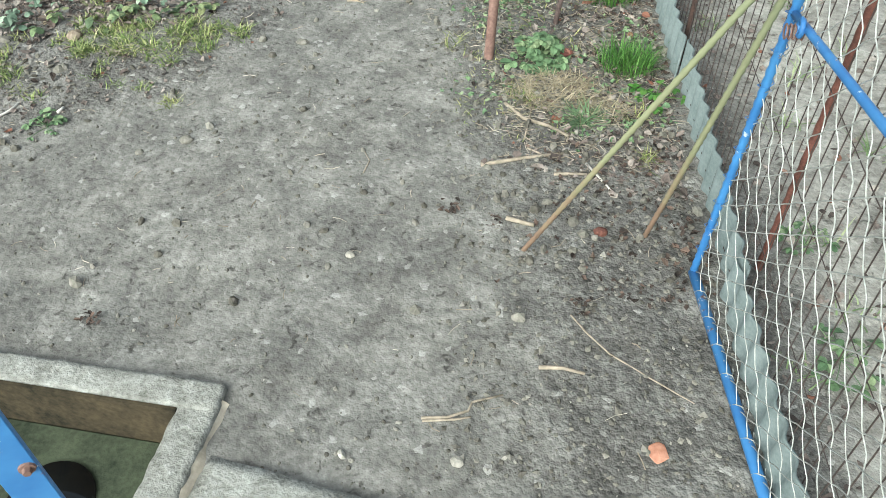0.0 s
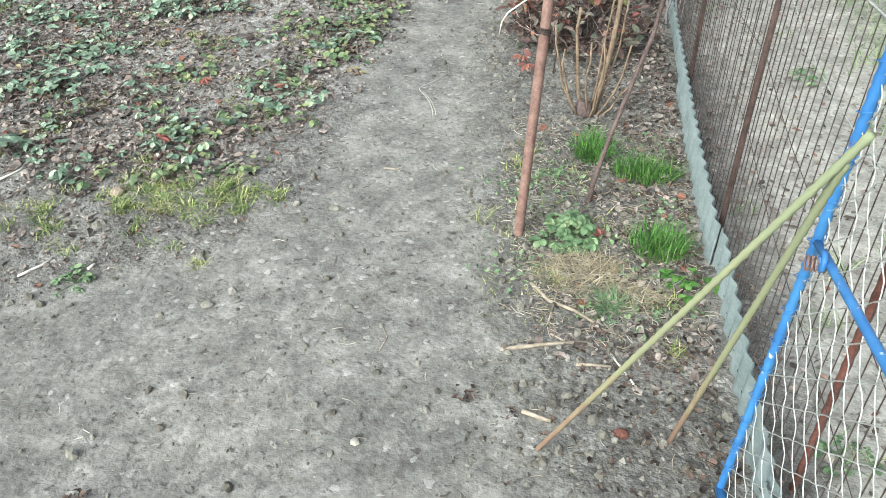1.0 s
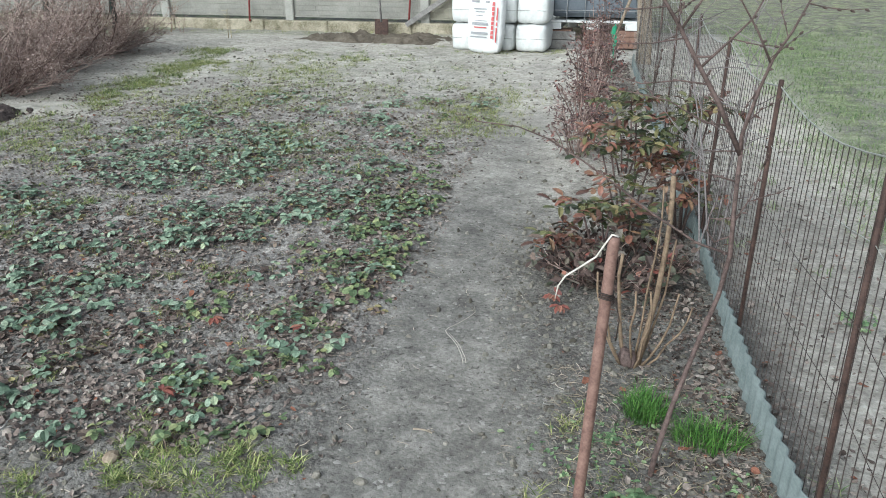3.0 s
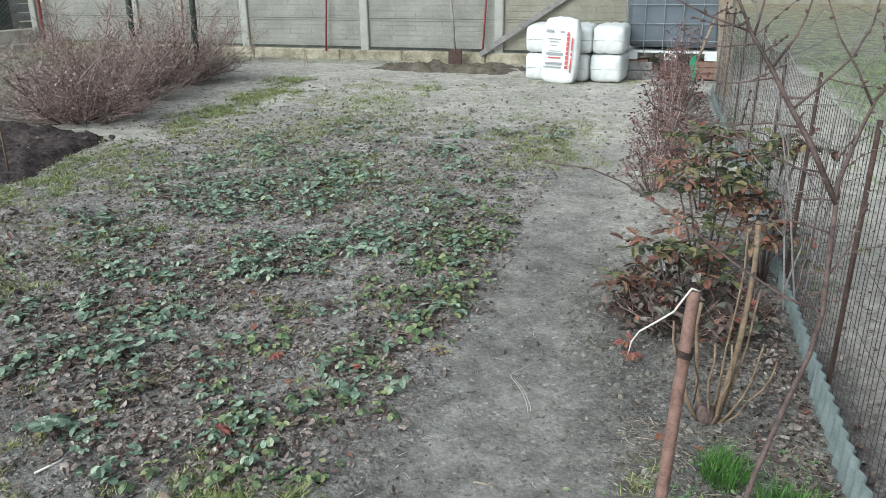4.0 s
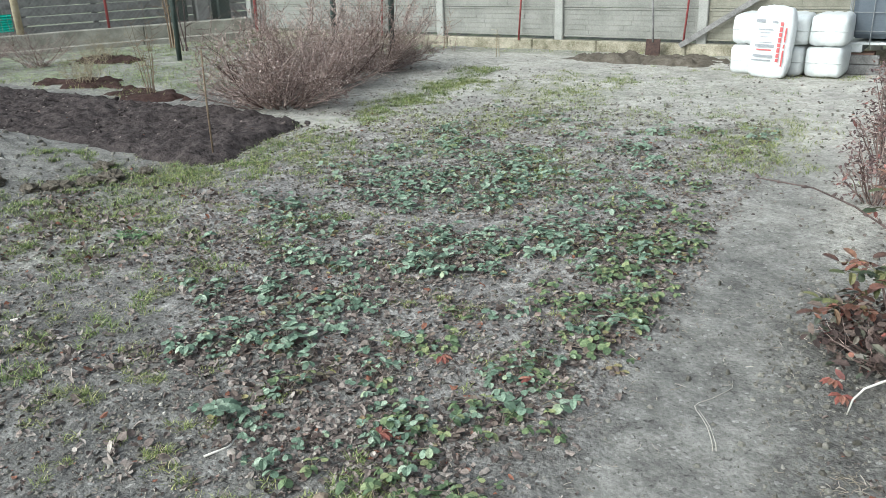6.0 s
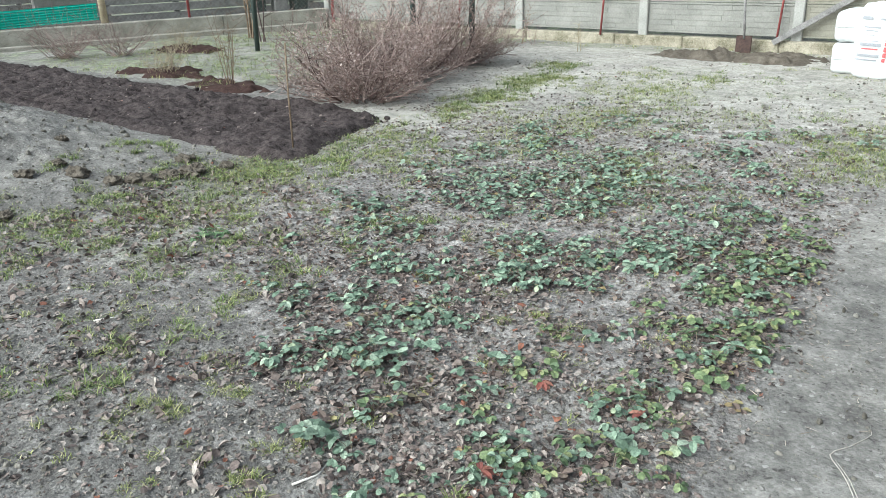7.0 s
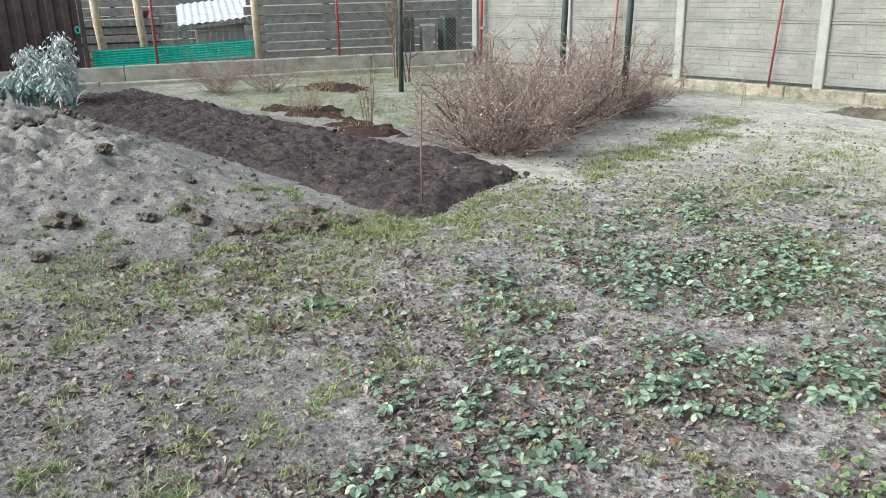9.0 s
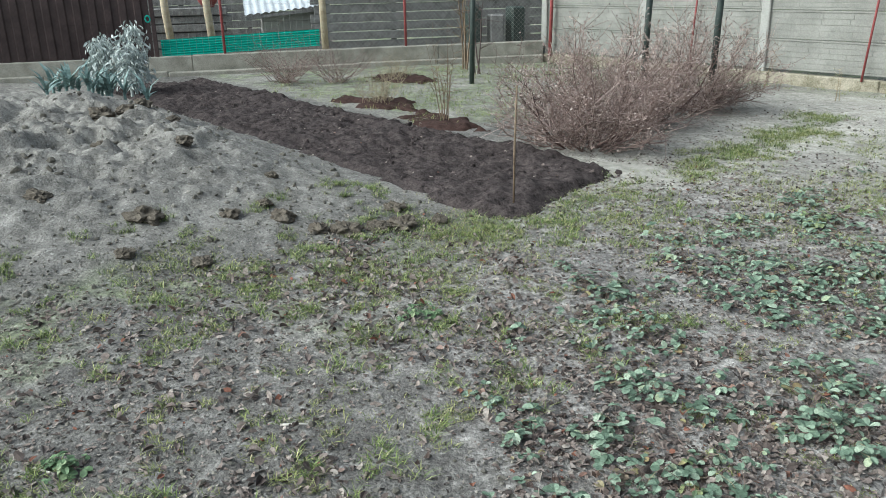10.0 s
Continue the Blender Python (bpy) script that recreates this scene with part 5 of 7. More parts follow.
def beds():
    def strip(x, y):
        n = value_noise(x, y, 2.3, 61, 4)
        near = smooth(-4.02, -4.25, x + 0.12 * n + 0.25 * (y - 5.1))
        return near * smooth(-12.6, -12.2, x) * smooth(4.42, 4.62, y + 0.1 * n) * smooth(6.12, 5.9, y + 0.1 * n)

    thing("dark_soil_bed", bed_mesh("dark_soil_bed", ((-12.8, -3.9, 4.3, 6.3), strip), M_HUMUS, 0.04, 71, 0.028, 0.06), (0, 0, 0), "long freshly dug bed of dark brown soil", "soil bed", kind="structure")
    for x, y, rx, ry in ((-8.5, 6.58, 0.62, 0.30), (-10.3, 8.1, 0.7, 0.36), (-7.05, 6.42, 0.62, 0.28)):
        def disc(a, b, x=x, y=y, rx=rx, ry=ry):
            n = value_noise(a, b, 3.0, 66, 4)
            return smooth(1.1, 0.8, np.sqrt(((a - x) / rx) ** 2 + ((b - y) / ry) ** 2) + 0.75 * n + 0.35 * value_noise(a, b, 9.0, 67, 2))
        thing("mulch_mound", bed_mesh("mulch_mound", ((x - 1, x + 1, y - 0.7, y + 0.7), disc), M_PEAT, 0.03, 81, 0.035, 0.045), (0, 0, 0), "low round mound of dark brown mulch at a shrub", "mulch", "mulch mounds")

    def pale(a, b):
        n = value_noise(a, b, 4.0, 68, 4)
        return smooth(1.15, 0.75, np.sqrt(((a + 4.22) / 0.42) ** 2 + ((b - 6.13) / 0.2) ** 2) + 0.3 * n)
    thing("ash_patch", bed_mesh("ash_patch", ((-4.9, -3.6, 5.7, 6.6), pale), M_SANDY, 0.012, 91, 0.035, 0.012), (0, 0, 0), "pale patch of sandy rubble in the grass", "rubble", kind="stuff")

    def dug(a, b):
        n = value_noise(a, b, 3.0, 69, 4)
        return smooth(1.1, 0.7, np.sqrt(((a + 3.05) / 1.15) ** 2 + ((b - 10.75) / 0.42) ** 2) + 0.35 * n)
    thing("dug_soil", bed_mesh("dug_soil", ((-4.4, -1.7, 10.1, 11.5), dug), M_EARTH, 0.035, 93, 0.03, 0.08), (0, 0, 0), "strip of dug dark soil beside the wall", "soil", kind="stuff")


beds()


# ---- plants ----
def strawberry_mesh(seed, leaves, size, old=0.15, green=None):
    r = random.Random(seed)
    s = Shape()
    for i in range(leaves):
        a = r.uniform(0, 2 * math.pi)
        reach, h = r.uniform(0.015, 0.12) * size, r.uniform(0.008, 0.048) * size
        tip = Vector((math.cos(a) * reach, math.sin(a) * reach, h))
        dead = r.random() < old
        if dead:
            tip.z *= 0.3
        k = 1 if dead else 0
        s.tube([(0, 0, -0.01), (tip.x * 0.45, tip.y * 0.45, tip.z * 0.8), tip], 0.0011, 3, 1)
        w = r.uniform(0.018, 0.036) * size
        lean = r.uniform(-0.3, 0.3)
        up = Vector((r.uniform(-.3, .3), r.uniform(-.3, .3), 1))
        for b in (-1.25, 0, 1.25):
            d = Vector((math.cos(a + b), math.sin(a + b), lean))
            s.toothed(tip, d, up, w * r.uniform(1.0, 1.25), w * r.uniform(0.8, 1.0), r.uniform(-0.1, 0.55), r.uniform(-0.15, 0.6), k)
    return s.mesh("strawberry_plant", [green, M_BERRYO])


BARE = [(-2.35, 2.72, 0.44, 0.27, 0.03), (-0.92, 3.12, 0.18, 0.34, 0.2), (-0.6, 2.05, 0.4, 0.2, 0.1), (-2.1, 2.2, 0.3, 0.16, 0.3), (-3.3, 2.6, 0.6, 0.5, 0.45), (-3.2, 3.75, 0.3, 0.25, 0.1), (-1.97, 4.05, 0.28, 0.2, 0.15), (-1.3, 6.4, 0.9, 0.5, 0.35)]


CLUMPS = [(-2.13, 2.99), (-1.85, 2.53), (-1.81, 2.63), (-2.01, 3.17), (-2.25, 3.47), (-2.66, 3.43), (-1.21, 2.35), (-2.07, 3.48), (-1.72, 3.23), (-1.81, 3.64),
          (-1.6, 3.42), (-1.6, 3.76), (-1.45, 3.8), (-1.35, 3.95), (-1.51, 3.21), (-1.85, 4.05), (-1.22, 4.39), (-0.99, 4.28), (-1.06, 2.73), (-1.36, 2.79),
          (-1.15, 2.98), (-1.02, 3.06), (-1.11, 3.35), (-0.82, 2.61), (-0.88, 2.46), (-1.0, 2.39), (-1.31, 2.57), (-2.08, 2.9), (-1.71, 2.74), (-1.7, 3.04),
          (-1.66, 4.15), (-1.39, 4.15), (-1.84, 5.05), (-2.12, 4.8), (-1.6, 3.62), (-2.34, 4.5), (-2.46, 3.92), (-2.17, 3.93), (-1.5, 5.1), (-1.76, 4.6)]
EDGE_CLUMPS = [(-0.92, 4.62), (-0.76, 4.5), (-0.7, 3.98), (-0.63, 3.68), (-0.51, 3.73), (-0.6, 3.41), (-0.54, 3.48), (-0.62, 3.14), (-0.72, 3.09), (-0.53, 3.01),
               (-0.56, 2.73), (-0.73, 2.56), (-0.72, 2.38), (-0.63, 4.48), (-0.66, 4.3), (-0.75, 4.35), (-1.02, 4.45), (-0.6, 4.05)]


_cx, _cy = np.meshgrid(np.arange(-4.6, 0.01, 0.05), np.arange(1.3, 7.81, 0.05))
_cover = np.zeros_like(_cx)
for _x, _y in CLUMPS + EDGE_CLUMPS:
    _cover += np.exp(-(((_cx - _x) / 0.15) ** 2 + ((_cy - _y) / 0.12) ** 2))
_cn = value_noise(_cx, _cy, 1.5, 140, 3)
_cover = np.clip(_cover, 0, 1) + np.clip(0.5 + 0.9 * _cn, 0, 1) * 0.55 * smooth(4.0, 4.8, _cy) * smooth(7.4, 5.8, _cy) * smooth(-3.6, -2.6, _cx)
_cover += 0.5 * np.clip(0.2 + _cn, 0, 1) * smooth(-4.0, -2.6, _cx) * smooth(1.7, 2.2, _cy)
for _x, _y, _rx, _ry, _k in BARE:
    _cover *= np.where(((_cx - _x) / _rx) ** 2 + ((_cy - _y) / _ry) ** 2 < 1, _k, 1)


def cover(x, y):
    """How thickly the plot is grown and littered at a place, 0 to 1."""
    i, j = int(round((x + 4.6) / 0.05)), int(round((y - 1.3) / 0.05))
    if 0 <= i < _cover.shape[1] and 0 <= j < _cover.shape[0]:
        return min(1.0, float(_cover[j, i]))
    return 0.0


def strawberries():
    variants = [strawberry_mesh(200 + i, 6 + (i * 5) % 8, 0.84 + 0.06 * (i % 5), 0.2, M_BERRY) for i in range(14)]
    yellowing = [strawberry_mesh(240 + i, 6 + (i * 5) % 8, 0.76 + 0.05 * (i % 5), 0.28, M_BERRYY) for i in range(8)]
    r = random.Random(77)
    spots = []
    for cx, cy in CLUMPS + EDGE_CLUMPS:   # the plants that have spread into mats
        for k in range(r.randint(1, 3)):
            x, y = (cx, cy) if k == 0 else (r.gauss(cx, 0.075), r.gauss(cy, 0.06))
            if x < np.interp(y, *PATH_L) - 0.05:
                spots.append((x, y))
    while len(spots) < 440:   # smaller ones between and beyond
        cx, cy = r.uniform(-4.3, -0.3), r.uniform(1.5, 7.2)
        d = cover(cx, cy) * (0.25 if cy < 3.7 else 0.95)
        if r.random() < d:
            for _ in range(r.randint(1, 3)):
                x, y = r.gauss(cx, 0.11), r.gauss(cy, 0.09)
                if cover(x, y) > 0.12 and x < np.interp(y, *PATH_L) - 0.06 and all((x - a) ** 2 + (y - b) ** 2 > 0.0016 for a, b in spots):
                    spots.append((x, y))
    spots.sort(key=lambda p: (p[0] + 0.2) ** 2 + (p[1] - 1.0) ** 2)
    rest = Shape()
    for i, (x, y) in enumerate(spots):
        m = pose(x, y, gz(x, y), r.uniform(-8, 8), r.uniform(-8, 8), r.uniform(0, 360)) @ Matrix.Scale(r.uniform(0.68, 1.18), 4)
        edge = r.random() < float(smooth(-1.1, -0.7, x)) * 0.65 + 0.06
        me = yellowing[r.randrange(8)] if edge else variants[r.randrange(14)]
        if i < 295:
            thing("strawberry_plant", me, m, "low strawberry plant with green and withered brown leaves", "plant", "strawberry plants in the plot")
        else:
            rest.add([tuple(m @ v.co) for v in me.vertices], [tuple(p.vertices) for p in me.polygons])
            rest.m[-len(me.polygons):] = [p.material_index or (2 if edge else 0) for p in me.polygons]
    thing("strawberry_foliage", rest.mesh("strawberry_foliage", [M_BERRY, M_BERRYO, M_BERRYY]), (0, 0, 0), "more strawberry plants covering the plot", "plants", kind="stuff")


strawberries()


def litter_leaf(s, r, x, y, size, mat=0, lift=0.003):
    z = gz_fast(x, y) + lift
    kind = r.random()
    if kind < 0.72:
        s.scrap((x, y, z), size * r.uniform(0.5, 1.15), r, mat, r.uniform(0.05, 0.4))
        return
    a = r.uniform(0, 6.3)
    up = Vector((r.uniform(-.7, .7), r.uniform(-.7, .7), 1))
    shape = s.toothed if kind < 0.84 else s.leaf
    shape((x, y, z + r.uniform(0, 0.012)), (math.cos(a), math.sin(a), r.uniform(-.3, .4)), up, size, size * r.uniform(0.4, 1.0), r.uniform(-0.5, 1.2), r.uniform(-0.5, 0.9), mat)


_hx, _hy = np.arange(-14, 4.01, 0.05), np.arange(-1, 13.01, 0.05)
_hz = ground_z(*np.meshgrid(_hx, _hy))


def gz_fast(x, y):
    i, j = (x + 14) / 0.05, (y + 1) / 0.05
    i, j = min(max(i, 0), len(_hx) - 2), min(max(j, 0), len(_hy) - 2)
    a, b = int(i), int(j)
    u, v = i - a, j - b
    return float((_hz[b, a] * (1 - u) + _hz[b, a + 1] * u) * (1 - v) + (_hz[b + 1, a] * (1 - u) + _hz[b + 1, a + 1] * u) * v)


def litter():
    r = random.Random(41)
    s = Shape()
    for _ in range(34000):   # among the strawberries
        x, y = r.uniform(-4.4, -0.2), r.uniform(1.4, 7.6)
        if r.random() < 0.22 + 0.6 * cover(x, y) and x < np.interp(y, *PATH_L) + r.uniform(-0.25, 0.08):
            litter_leaf(s, r, x, y, r.uniform(0.010, 0.030))
    for cx, cy in CLUMPS + EDGE_CLUMPS:   # packed round the clumps
        for _ in range(150):
            x, y = r.gauss(cx, 0.13), r.gauss(cy, 0.10)
            if x < np.interp(y, *PATH_L) + r.uniform(-0.15, 0.05) and (x + 2.3) ** 2 / 0.1 + (y - 2.67) ** 2 / 0.05 > 1:
                litter_leaf(s, r, x, y, r.uniform(0.010, 0.032))
    for _ in range(2200):   # thin scatter towards the heap
        x, y = r.uniform(-4.9, -1.0), r.uniform(1.0, 4.2)
        if r.random() < 0.25 + cover(x, y):
            litter_leaf(s, r, x, y, r.uniform(0.008, 0.026))
    knots = 0
    while knots < 120:   # drifts of whole brown leaves caught in the rough soil
        cx, cy = r.uniform(-4.3, -1.3), 1.2 + 2.9 * r.random()
        if ((cx + 2.35) / 0.5) ** 2 + ((cy - 2.72) / 0.28) ** 2 < 1 or cx > np.interp(cy, *PATH_L) - 0.3:
            continue
        knots += 1
        for _ in range(r.randint(8, 34)):
            x, y = r.gauss(cx, 0.11), r.gauss(cy, 0.07)
            a = r.uniform(0, 6.3)
            k = r.uniform(0.018, 0.042)
            form = s.leaf if r.random() < 0.5 else s.toothed
            form((x, y, gz_fast(x, y) + r.uniform(0.003, 0.014)), (math.cos(a), math.sin(a), r.uniform(-.3, .5)), (r.uniform(-.7, .7), r.uniform(-.7, .7), 1), k, k * r.uniform(0.5, 0.9), r.uniform(-0.5, 1.2), r.uniform(-0.5, 0.9), 0)
    for _ in range(4200):   # bits over the far ground
        x, y = r.uniform(-4.6, 0.1), r.uniform(5.0, 10.8)
        if value_noise(np.array([x]), np.array([y]), 2.2, 37, 3)[0] > r.uniform(-0.4, 0.4):
            litter_leaf(s, r, x, y, r.uniform(0.010, 0.028))
    for cx, cy in ((-4.6, 6.3), (-4.75, 7.2), (-4.9, 8.2), (-5.0, 9.2), (-5.3, 6.5)):   # under the bushes
        for _ in range(200):
            litter_leaf(s, r, r.gauss(cx, 0.35), r.gauss(cy, 0.4), r.uniform(0.010, 0.026))
    fine = Shape()
    for _ in range(17000):   # fine crumbs of leaf and stalk over the dug ground
        y = 1.4 + 5.2 * r.random() ** 1.4
        x = r.uniform(-4.4, float(np.interp(y, *PATH_L)) + 0.05)
        if r.random() < 0.55 + 0.4 * cover(x, y) and ((x + 2.35) / 0.42) ** 2 + ((y - 2.72) / 0.25) ** 2 > r.random():
            fine.scrap((x, y, gz_fast(x, y) + r.uniform(0.0005, 0.004)), r.uniform(0.004, 0.014) * (1 + 0.12 * y), r, 0, 0.6)
    thing("leaf_crumbs", fine.mesh("leaf_crumbs", M_LITTER), (0, 0, 0), "fine crumbs of dead leaves on the dug soil", "leaves", kind="stuff")
    rot = Shape()
    for _ in range(5500):   # rotted dark crumbs between the plants
        x, y = r.uniform(-4.2, -0.25), 1.5 + 4.6 * r.random() ** 1.3
        if x < np.interp(y, *PATH_L) + r.uniform(-0.2, 0.02) and r.random() < 0.05 + 0.8 * cover(x, y):
            rot.scrap((x, y, gz_fast(x, y) + r.uniform(0.001, 0.006)), r.uniform(0.008, 0.026), r, 0, 0.5)
    thing("rotted_leaves", rot.mesh("rotted_leaves", M_WITHER), (0, 0, 0), "dark rotted leaf pieces between the strawberry plants", "leaves", kind="stuff")
    for _ in range(170):   # pale bits on the dark bed
        litter_leaf(s, r, r.uniform(-11, -4.3), r.uniform(4.6, 5.95), r.uniform(0.012, 0.03), 0, 0.06)
    thing("leaf_litter", s.mesh("leaf_litter", M_LITTER), (0, 0, 0), "dead brown leaves strewn over the strawberry plot", "leaves", kind="stuff")
    s = Shape()
    for _ in range(6500):   # along the fence
        y = r.uniform(2.9, 9.4) if r.random() < 0.86 else r.uniform(1.7, 2.9)
        x = fence_x(y) - 0.05 - abs(r.gauss(0, 0.22))
        if x > np.interp(y, *PATH_R) - 0.05:
            litter_leaf(s, r, x, y, r.uniform(0.009, 0.028))
    for _ in range(2600):   # outside the fence
        y = r.uniform(0.0, 9)
        x = fence_x(y) + 0.03 + abs(r.gauss(0, 0.45))
        litter_leaf(s, r, x, y, r.uniform(0.009, 0.026))
    thing("fallen_leaves", s.mesh("fallen_leaves", M_LITTER), (0, 0, 0), "dry fallen leaves gathered along the fence", "leaves", kind="stuff")


litter()


def stones():
    base = bmesh.new()
    bmesh.ops.create_icosphere(base, subdivisions=1, radius=1.0)
    bv = [v.co.copy() for v in base.verts]
    bf = [tuple(v.index for v in f.verts) for f in base.faces]
    base.free()
    r = random.Random(53)

    def scatter(name, count, place, size, mat, label, cat):
        s = Shape()
        for _ in range(count):
            p = place()
            if p is None:
                continue
            x, y = p
            k = size()
            e = Euler((r.uniform(0, 6), r.uniform(0, 6), r.uniform(0, 6))).to_matrix()
            sc = Vector((r.uniform(0.7, 1.3), r.uniform(0.7, 1.3), r.uniform(0.5, 0.9))) * k
            z = gz_fast(x, y) + k * 0.1
            s.add([tuple((e @ Vector((v.x * sc.x, v.y * sc.y, v.z * sc.z))) * r.uniform(0.86, 1.12) + Vector((x, y, z))) for v in bv], bf)
        thing(name, s.mesh(name, mat), (0, 0, 0), label, cat, kind="stuff")

    cv = [Vector(p) for p in ((1, 0, 0), (-0.9, 0.2, 0), (0.1, 1, 0.1), (0, -1, -0.1), (0.2, 0.1, 0.8), (-0.1, 0, -0.9))]
    cf = [(0, 2, 4), (2, 1, 4), (1, 3, 4), (3, 0, 4), (2, 0, 5), (1, 2, 5), (3, 1, 5), (0, 3, 5)]

    def crumbs(name, count, place, size, mat, label):
        s = Shape()
        for _ in range(count):
            x, y = place()
            k = size()
            e = Euler((r.uniform(-.6, .6), r.uniform(-.6, .6), r.uniform(0, 6))).to_matrix()
            sc = Vector((r.uniform(0.6, 1.4), r.uniform(0.6, 1.3), r.uniform(0.4, 0.9))) * k
            z = gz_fast(x, y) + k * 0.15
            s.add([tuple((e @ Vector((v.x * sc.x, v.y * sc.y, v.z * sc.z))) * r.uniform(0.75, 1.25) + Vector((x, y, z))) for v in cv], cf)
        thing(name, s.mesh(name, mat), (0, 0, 0), label, "soil", kind="stuff")

    def over_plot():
        y = 1.2 + 5.2 * r.random() ** 1.3
        return min(r.uniform(-4.8, -0.3), float(np.interp(y, *PATH_L)) + r.uniform(-0.5, 0.25)), y

    def over_heap():
        return r.uniform(-8.5, -3.6), r.uniform(1.2, 4.8)

    def over_border():
        y = r.uniform(0.9, 4.2)
        return r.uniform(float(np.interp(y, *PATH_R)) - 0.1, fence_x(y) - 0.03), y

    crumbs("plot_crumbs", 15000, over_plot, lambda: 0.0025 + 0.011 * r.random() ** 2.5, M_CRUMB, "loose crumbs of soil between the strawberry plants")
    crumbs("heap_crumbs", 2400, over_heap, lambda: 0.004 + 0.016 * r.random() ** 2.5, M_CRUMB, "loose crumbs of soil on the dug heap")
    crumbs("border_crumbs", 4500, over_border, lambda: 0.002 + 0.008 * r.random() ** 2.5, M_CRUMB, "loose crumbs of soil in the border beside the fence")

    def near():
        y = 0.85 + 3.6 * r.random() ** 1.6
        x = r.uniform(-1.6, 1.15)
        if x < 0.2 and y < 1.03:
            return None
        return x, y

    def gravel():
        return r.gauss(-1.62, 0.34), r.gauss(2.28, 0.17)

    scatter("gravel", 420, gravel, lambda: 0.003 + 0.006 * r.random() ** 2, M_PEBBLE, "fine pale gravel in dark soil at the plot edge", "gravel")

    def wide():
        return r.uniform(-4.6, 1.0), r.uniform(1.2, 9.5)

    scatter("soil_crumbs", 3600, near, lambda: 0.002 + 0.005 * r.random() ** 4, M_CRUMB, "small crumbs of dry soil on the path", "soil")
    scatter("pebbles", 230, near, lambda: 0.0025 + 0.008 * r.random() ** 4, M_PEBBLE, "small pale pebbles scattered on the soil", "pebbles")
    scatter("soil_lumps", 3000, wide, lambda: 0.004 + 0.014 * r.random() ** 4, M_CRUMB, "lumps of dry soil over the garden", "soil")

    def heap():
        return r.uniform(-9.5, -4.3), r.uniform(1.2, 4.7)
    scatter("heap_clods", 800, heap, lambda: 0.006 + 0.026 * r.random() ** 3, M_CRUMB, "grey clods on the dug heap", "soil")

    def bed():
        return r.uniform(-11.8, -4.25), r.uniform(4.6, 6.0)
    def dug_edge():
        return r.uniform(-4.9, -2.3), r.uniform(1.0, 4.2)
    scatter("plot_clods", 420, dug_edge, lambda: 0.004 + 0.014 * r.random() ** 3, M_CRUMB, "grey clods of dug soil at the plot edge", "soil")

    def far_plot():
        return r.uniform(-3.4, -0.9), r.uniform(4.6, 8.2)
    scatter("far_clods", 700, far_plot, lambda: 0.006 + 0.02 * r.random() ** 4, M_CRUMB, "dark clods and bits over the rough ground", "soil")
    scatter("bed_clods", 3200, bed, lambda: 0.015 + 0.035 * r.random() ** 3, M_HUMUS, "dark clods on the dug bed", "soil")

    def foot():
        y = r.uniform(1.4, 4.6)
        return r.uniform(float(np.interp(y, *PATH_R)), fence_x(y) - 0.03), y
    scatter("border_lumps", 1000, foot, lambda: 0.004 + 0.012 * r.random() ** 2.5, M_CRUMB, "soil lumps in the border beside the fence", "soil")
    for x, y, k in ((-5.1, 2.75, 0.1), (-7.44, 3.2, 0.1), (-7.44, 3.42, 0.09), (-4.76, 3.45, 0.075), (-4.42, 3.68, 0.08), (-4.34, 3.85, 0.07), (-4.43, 2.81, 0.055), (-8.64, 3.91, 0.09), (-6.0, 3.35, 0.06), (-5.0, 3.45, 0.05), (-4.6, 4.15, 0.07), (-5.6, 2.3, 0.08), (-4.5, 3.55, 0.06), (-4.28, 3.98, 0.085), (-4.2, 4.2, 0.05), (-4.95, 3.2, 0.06), (-5.4, 3.7, 0.045), (-6.9, 3.6, 0.06), (-7.9, 3.75, 0.06), (-6.4, 2.9, 0.07), (-4.7, 2.5, 0.05)):
        s = Shape()
        bm = bmesh.new()
        bmesh.ops.create_icosphere(bm, subdivisions=4, radius=1.0)
        for v in bm.verts:
            q = v.co + Vector((x * 3, y * 3, 0))
            v.co *= 1 + 0.55 * noise.noise(q * 1.6) + 0.28 * noise.noise(q * 4.1) + 0.12 * noise.noise(q * 9)
            v.co = Vector((v.co.x * k * 1.1, v.co.y * k * 0.9, v.co.z * k * 0.55))
        me = bpy.data.meshes.new("soil_clod")
        bm.to_mesh(me)
        bm.free()
        me.materials.append(M_EARTH)
        thing("soil_clod", me, (x, y, gz_fast(x, y) + 0.012), "dark damp clod of dug soil on the heap", "clod", "dark clods")


stones()


TURF = [(-3.78, 4.7), (-3.62, 5.05), (-3.85, 4.29), (-4.17, 4.14), (-3.81, 5.5), (-3.86, 6.65), (-3.95, 7.16), (-4.16, 8.39), (-2.89, 6.57), (-2.93, 7.12),
        (-2.93, 8.26), (-3.76, 3.32), (-3.79, 3.04), (-3.98, 2.86), (-3.65, 2.38), (-4.38, 2.51), (-1.99, 5.82), (-1.64, 5.39), (-4.6, 2.8), (-3.57, 4.78),
        (-3.26, 4.82), (-3.93, 4.43), (-3.35, 5.28), (-4.0, 6.5), (-4.16, 8.11), (-4.0, 8.55), (-2.81, 7.09), (-2.75, 7.68), (-2.66, 8.93), (-0.9, 6.87),
        (-0.69, 6.36), (-1.93, 5.59), (-1.77, 5.19), (-1.82, 4.9), (-0.8, 6.6), (-0.85, 7.1)]
